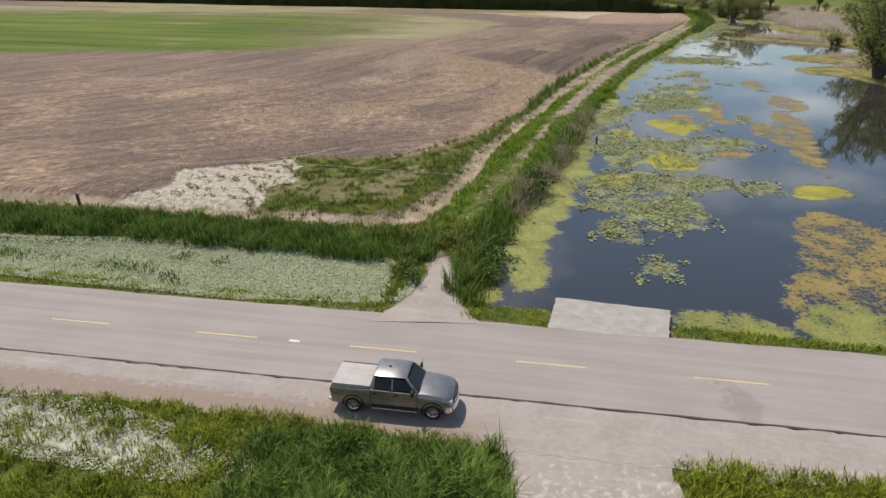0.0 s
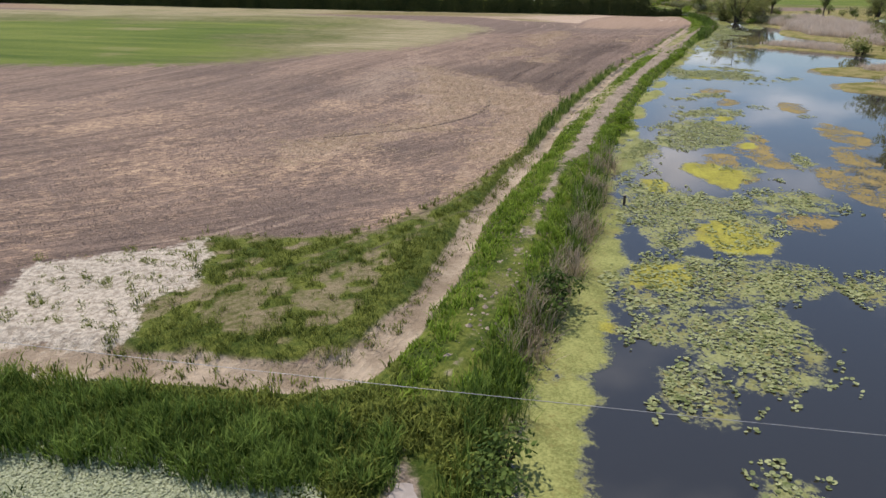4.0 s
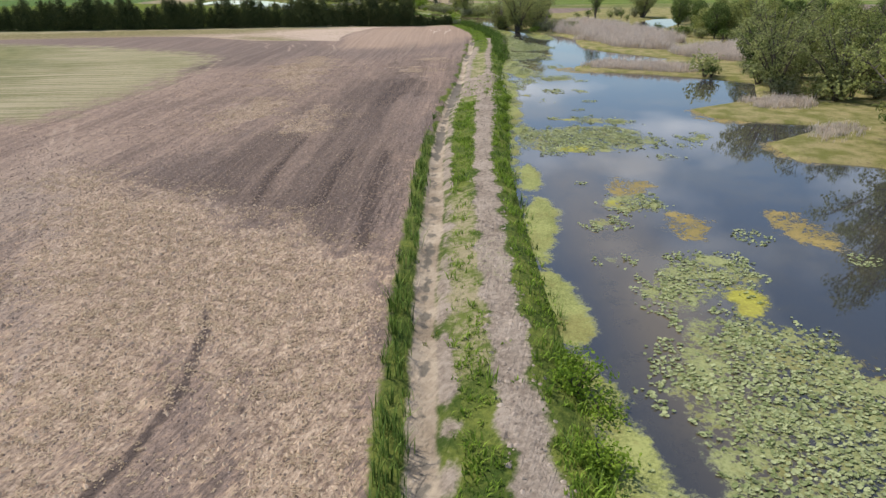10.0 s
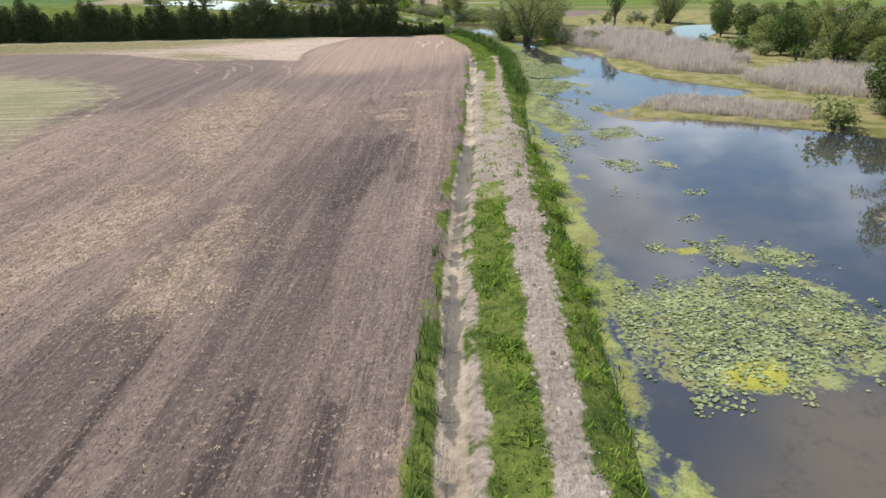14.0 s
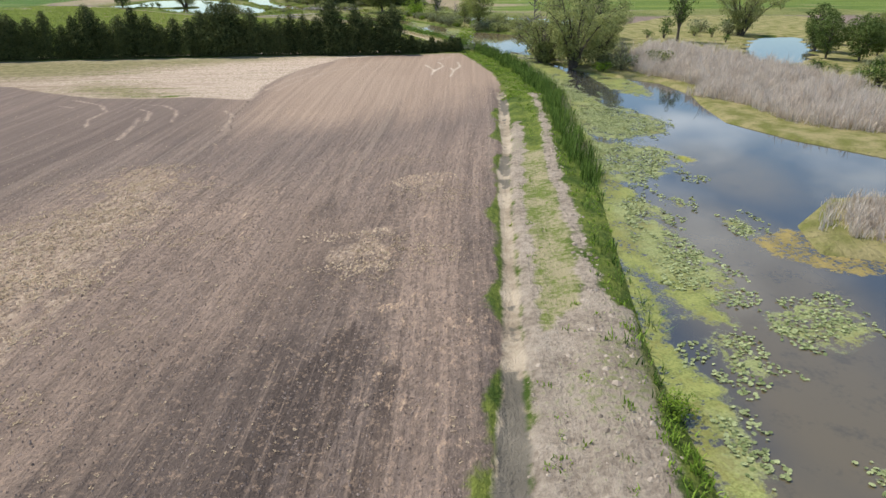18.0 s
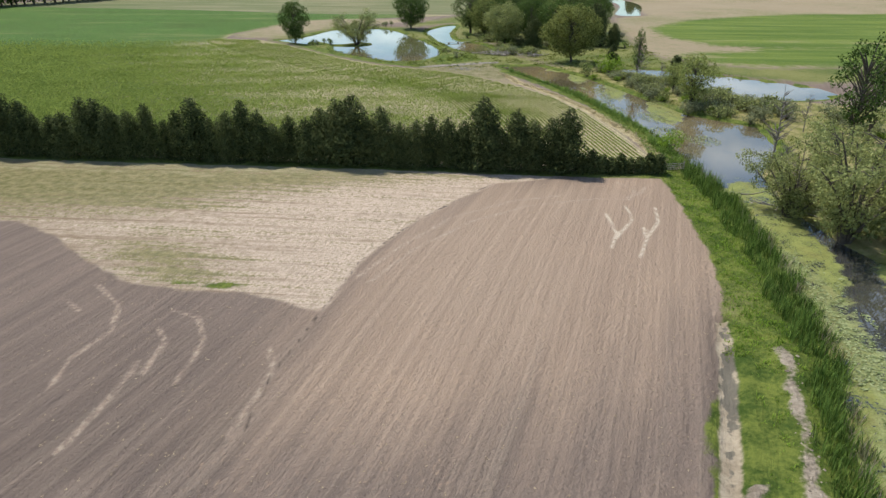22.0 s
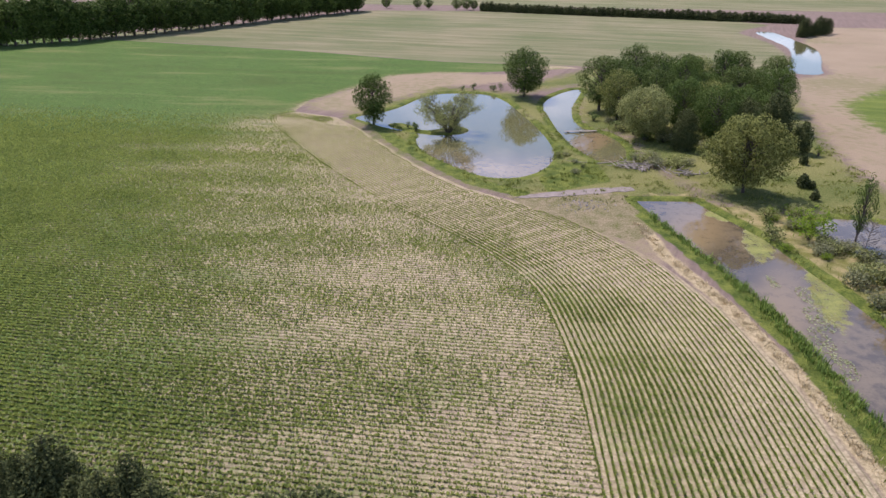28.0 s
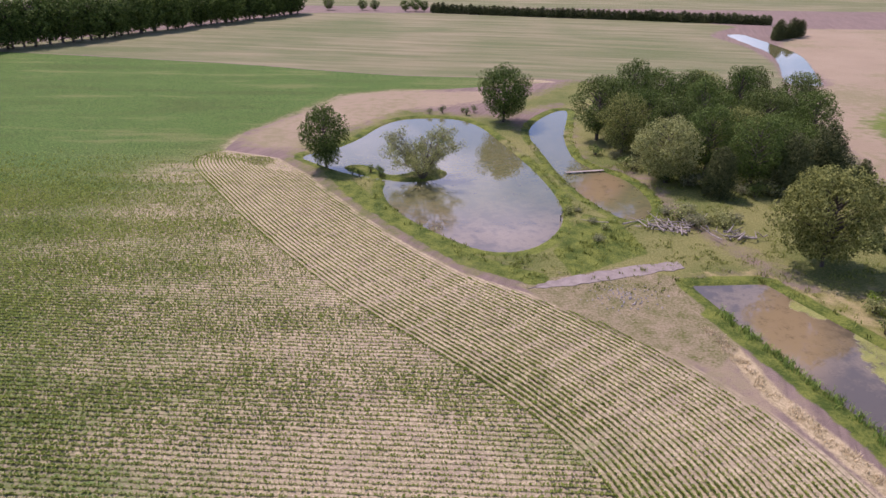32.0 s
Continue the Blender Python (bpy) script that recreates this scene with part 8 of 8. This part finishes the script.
stuff("straw", [straw_bits(900000, 75)], M_STRAW, "bits of pale straw strewn over tilled soil", "straw")
def clumps(n, seed):
    """Matted lumps of straw and dry soil where the straw lies thick."""
    r = np.random.RandomState(seed)
    x, y = scatter(r, n, -40, 60, 62, 200, lambda x, y: soft(line_x(FIELD_R, y) - x, 0.3, 0.8) * soft(ground_straw(x, y) + 2.5 * wobble(x, y, 4, 81), -0.8, 1.2) * np.clip((x - (line_x(FIELD_R, y) - 45)) / 20, 0, 1))
    k = len(x)
    a, s, z = radians(68) + r.normal(0, 0.7, k), r.uniform(0.05, 0.17, k), ground_z(x, y)
    c, d = np.cos(a), np.sin(a)
    ring = []
    for px, py in ((-1.5, 0), (-0.5, -0.7), (0.8, -0.6), (1.5, 0.1), (0.6, 0.7), (-0.7, 0.6)):
        px, py = px * s * r.uniform(0.7, 1.2, k), py * s * r.uniform(0.7, 1.2, k)
        ring.append(np.stack([x + px * c - py * d, y + px * d + py * c, z - 0.03], 1))
    v = np.stack(ring + [np.stack([x, y, z + s * r.uniform(0.4, 0.9, k)], 1)], 1)
    i = np.arange(k)[:, None] * 7
    return v.reshape(-1, 3), np.concatenate([i + (j, (j + 1) % 6, 6) for j in range(6)], 0)


M_CLUMP = leafy("straw_clumps", (0.2, 0.145, 0.1), (0.56, 0.43, 0.31), 0.0, 0.3, 0.5)
stuff("straw_clumps", [clumps(200000, 79)], M_CLUMP, "matted clumps of straw and dry soil", "straw")
stuff("clods", [clods(330000, 76)], M_CLOD, "dark clods of tilled soil", "soil clods")

# clay lumps on the dirt ridge
def lumps(n, seed):
    r = np.random.RandomState(seed)
    x, y = scatter(r, n, 0, 90, 24, 228, lambda x, y: np.maximum(soft(np.minimum(x - line_x(DIRT_L, y), line_x(DIRT_R, y) - x), -0.1, 0.2), 0.6 * soft(inside(x, y, [(46, 152), (50, 149), (57, 163), (60, 168.5), (56, 169.5), (53.5, 167), (51, 163)], 4), -0.2, 0.4)))
    k = len(x)
    s = 0.03 + 0.19 * r.uniform(size=k) ** 4
    z = ground_z(x, y)
    a = r.uniform(0, 6.3, k)
    ring = [(np.cos(a + j * 1.257) * s * r.uniform(0.7, 1.3, k), np.sin(a + j * 1.257) * s * r.uniform(0.7, 1.3, k)) for j in range(5)]
    v = np.stack([np.stack([x + px, y + py, z - 0.03], 1) for px, py in ring] + [np.stack([x + r.normal(0, 0.03, k), y, z + s * r.uniform(0.35, 0.7, k)], 1)], 1)
    i = np.arange(k)[:, None] * 6
    f = np.concatenate([i + (j, (j + 1) % 5, 5) for j in range(5)], 0)
    return v.reshape(-1, 3), f


M_CLAY = leafy("clay_lumps", (0.15, 0.12, 0.095), (0.44, 0.365, 0.295), 0.0, 0.5, 0.5)
stuff("clay_lumps", [lumps(150000, 77)], M_CLAY, "dry pale clay lumps on the dug ridge", "soil clods")

# ---- young crop in rows ----
def crop_rows(seed):
    r = np.random.RandomState(seed)
    px, py = [], []
    for k in range(int(280 / ROW), int(450 / ROW)):  # rows across the field
        x = np.arange(-150, 72, 0.2)
        x = x + r.uniform(-0.09, 0.09, len(x))
        px.append(x)
        py.append(k * ROW - ROW_SLOPE * x + r.normal(0, 0.045, len(x)))
    x, y = np.concatenate(px), np.concatenate(py)
    ok = (r.uniform(size=len(x)) < planted(x, y)) & (inside(x, y, CROP, 5) > 0.4)
    x, y = x[ok], y[ok]
    ok = beside(x, y, HEADLAND, 0.0, 400)[1] > 0.05
    xa, ya = x[ok], y[ok]
    # rows that follow the headland's curve
    hp = np.array(HEADLAND, float)
    px, py = [], []
    for k in range(0, 54):
        for a, b in zip(hp[:-1], hp[1:]):
            d = (b - a) / np.linalg.norm(b - a)
            t = np.arange(-2.5, np.linalg.norm(b - a) + 2.5, 0.2)
            q = a + d * t[:, None] + np.array([d[1], -d[0]]) * (k * ROW)
            px.append(q[:, 0])
            py.append(q[:, 1])
    x, y = np.concatenate(px), np.concatenate(py)
    ok = (inside(x, y, CROP, 5) > 0.4) & (y < 449)
    x, y = x[ok], y[ok]
    head = beside(x, y, HEADLAND, 0.0, 400)[1]
    ph = np.abs(head / ROW - np.round(head / ROW))
    ok = (head < 0.03) & (ph < 0.05)
    x, y = np.concatenate([xa, x[ok]]), np.concatenate([ya, y[ok]])
    lush = soft(lushness(x, y) + 15 * wobble(x * 0.3, y * 2, 22, 81) + 8 * wobble(x, y, 9, 82), -34, 36)
    ok = r.uniform(size=len(x)) < (0.72 + 0.28 * lush) * (0.6 + 0.4 * planted(x, y))
    x, y, lush = x[ok], y[ok], lush[ok]
    n = len(x)
    h = r.uniform(0.25, 0.4, n) * (0.72 + 0.5 * lush)
    z = ground_z(x, y) - 0.02
    root = np.stack([x, y, z], 1)
    rise = np.array([0, 0, 1.0])
    parts = []
    for j in range(3):
        m = (y < 372) | (r.uniform(size=n) < 0.75)
        hh = h[m]
        k = len(hh)
        a = r.uniform(0, 6.3, k)
        o = np.stack([np.cos(a), np.sin(a), np.zeros(k)], 1)
        side = np.stack([-np.sin(a), np.cos(a), np.zeros(k)], 1) * (hh * r.uniform(0.28, 0.46, k))[:, None]
        tip = root[m] + o * (hh * r.uniform(0.35, 0.95, k))[:, None] + rise * (hh * r.uniform(0.5, 1.1, k))[:, None]
        c = (root[m] + tip) / 2 + rise * (hh * 0.28)[:, None]
        parts.append((np.stack([root[m], c + side, tip, c - side], 1).reshape(-1, 3), np.arange(k * 4).reshape(-1, 4)))
    return parts


stuff("crop_plants", crop_rows(83), M_CROP, "young green crop plants in long even rows", "crop")

# ---- small things ----
def stake_bm(h, r):
    bm = bmesh.new()
    bmesh.ops.create_cone(bm, cap_ends=True, segments=9, radius1=r * 1.1, radius2=r * 0.9, depth=h, matrix=Matrix.Translation((0, 0, h / 2 - 0.35)))
    for v in bm.verts:
        if v.co.z > h / 2:
            v.co.z += 0.04 * math.sin(v.co.x * 40)
    return bm


def wooden_stake(x, y, z, h, r, label):
    t = new("wooden_stake")
    part("post", stake_bm(h, r), M_STAKE, t)
    cap = bmesh.new()
    bmesh.ops.create_cone(cap, cap_ends=True, segments=9, radius1=r * 1.15, radius2=r * 0.5, depth=0.06, matrix=Matrix.Translation((0, 0, h - 0.35)))
    part("weathered_top", cap, M_DEADWOOD, t)
    t.matrix_basis = pose(x, y, z, 2, -3, 20)
    return tagged(t, label, "stake")


M_STAKE = plain("old_stake_wood", (0.05, 0.042, 0.036), (0.12, 0.1, 0.085), 4, 0.95, bump=0.4)
wooden_stake(15.1, 48.9, LEVEL - 0.3, 1.55, 0.12, "dark wooden stake standing in the pond")
wooden_stake(-32.0, 25.6, -0.1, 1.15, 0.13, "dark wooden post beside the silted ditch")
wooden_stake(67.2, 404.5, LEVEL - 0.2, 1.9, 0.1, "thin wooden stake in the upper pond")


def farm_gate(x, y, turn, width):
    t = new("farm_gate")
    for sx in (0, width):
        p = stake_bm(1.9, 0.11)
        bmesh.ops.translate(p, vec=(sx, 0, 0), verts=p.verts[:])
        part("gate_post", p, M_DEADWOOD, t)
    for k in range(4):
        part("rail", box(0.05, width - 0.05, -0.03, 0.03, 0.35 + 0.28 * k, 0.44 + 0.28 * k, 0.01), M_DEADWOOD, t)
    v, f = tube_data([(0.1, 0.04, 0.38), (width - 0.1, 0.04, 1.24)], [0.035, 0.035], 4)
    part("brace", mesh_of("brace", [tuple(q) for q in v], f, M_DEADWOOD), M_DEADWOOD, t)
    t.matrix_basis = pose(x, y, 0.0, 0, 0, turn)
    return tagged(t, "weathered grey wooden rail gate at the field's corner", "gate")


farm_gate(93.2, 277.2, 6, 3.4)


def deadwood_pile(x, y, seed, n, size):
    r = random.Random(seed)
    t = new("deadwood_pile")
    for k in range(n):
        a = r.uniform(0, 3.14)
        L = r.uniform(1.5, 5.5)
        cx, cy, cz = r.gauss(0, size), r.gauss(0, size * 0.45), r.uniform(0.1, 1.0)
        pts = [(cx - L / 2 * math.cos(a), cy - L / 2 * math.sin(a), max(0.05, cz - r.uniform(-0.4, 0.5))), (cx + r.uniform(-0.3, 0.3), cy + r.uniform(-0.3, 0.3), cz), (cx + L / 2 * math.cos(a), cy + L / 2 * math.sin(a), max(0.05, cz + r.uniform(-0.5, 0.9)))]
        w = r.uniform(0.05, 0.2)
        part("bough", limbs_mesh("bough", [(pts, [w, w * 0.8, w * 0.3])], M_DEADWOOD, 6), M_DEADWOOD, t)
    t.matrix_basis = pose(x, y, 0, 0, 0, -8)
    return tagged(t, "heap of bleached grey dead branches beside the channel", "brush pile")


deadwood_pile(86, 401.5, 3, 46, 3.6)
deadwood_pile(97, 397.5, 4, 20, 1.6)
deadwood_pile(103.5, 262, 6, 16, 2.0)

# plank crossing of the channel
def plank_bridge():
    t = new("plank_bridge")
    for k in range(3):
        part("plank", box(-4.6, 4.6, -0.45 + 0.31 * k, -0.17 + 0.31 * k, -0.02 * k, 0.06 - 0.02 * k, 0.01), M_DEADWOOD, t)
    for sx in (-3.6, 0, 3.6):
        part("bearer", box(sx - 0.1, sx + 0.1, -0.6, 0.6, -0.5, -0.03), M_STAKE, t)
    t.matrix_basis = pose(76.5, 434, 0.02, 0, 0, 14)
    return tagged(t, "narrow grey plank bridge over the channel", "footbridge")


plank_bridge()

# stone and gravel at the field's corner
def stone_heap(x0, y0, n, sx, sy, seed):
    r = random.Random(seed)
    t = new("stone_heap")
    base = []
    for v in range(3):
        bm = bmesh.new()
        bmesh.ops.create_icosphere(bm, subdivisions=1, radius=0.3)
        for q in bm.verts:
            q.co *= r.uniform(0.75, 1.2)
            q.co.z *= 0.7
        me = bpy.data.meshes.new("stone")
        bm.to_mesh(me)
        bm.free()
        me.materials.append(M_STONE)
        base.append(me)
    for k in range(n):
        s = part("stone", base[k % 3], M_STONE, t)
        s.matrix_basis = pose(r.gauss(0, sx), r.gauss(0, sy), 0.03, r.uniform(0, 360), r.uniform(0, 360), r.uniform(0, 360)) @ Matrix.Scale(r.uniform(0.22, 0.62), 4)
    t.matrix_basis = pose(x0, y0, 0)
    return tagged(t, "scattered grey field stones at the crop's corner", "stones")


M_STONE = plain("field_stone", (0.24, 0.22, 0.215), (0.42, 0.4, 0.39), 1.5, 0.9, bump=0.3)
stone_heap(72.3, 375.2, 150, 2.4, 1.9, 8)
tagged(slab("gravel_lane", [(58.6, 376.6), (63, 377.4), (68, 378.6), (78.6, 382.6), (84, 384.5), (84, 387), (79, 386), (68, 381.8), (63, 379.6)], 0.1, 0.5, plain("lane_gravel", (0.19, 0.16, 0.14), (0.3, 0.262, 0.23), 0.8, 0.95, bump=0.4), 0.3, 9, 5), "pale gravel lane past the upper pond", "gravel lane", kind="structure")

# ---- overhead wire beside the road ----
M_WIRE = plain("weathered_wire", (0.3, 0.3, 0.3), (0.5, 0.5, 0.5), 2.0, 0.5, 0.6)
M_POLE = plain("pole_wood", (0.12, 0.095, 0.075), (0.24, 0.2, 0.16), 1.5, 0.95, bump=0.4)
for i, px in enumerate((-62.0, 82.0)):
    py = 11.5 - 0.1445 * px
    pole = new("utility_pole")
    pole.matrix_basis = pose(px, py, float(ground_z(np.array([px]), np.array([py]))[0]))
    part("shaft", limbs_mesh("shaft", [([(0, 0, -0.6), (0, 0, 4.5), (0, 0, 9.0)], [0.16, 0.14, 0.11])], M_POLE, 10), M_POLE, pole)
    part("insulator", limbs_mesh("insulator", [([(0, 0, 8.98), (0, 0, 9.14)], [0.05, 0.035])], M_WIRE, 8), M_WIRE, pole, "grey insulator")
    tagged(pole, "weathered wooden utility pole beside the road", "utility pole", "utility poles")
wire_pts = []
for i in range(37):
    f = i / 36
    x = -62 + 144 * f
    wire_pts.append((x, 11.5 - 0.1445 * x, 9.12 - 8.4 * f * (1 - f)))
wire = new("overhead_wire", limbs_mesh("overhead_wire", [(wire_pts, [0.011] * 37)], M_WIRE, 5))
tagged(wire, "thin grey overhead wire strung between poles", "wire")
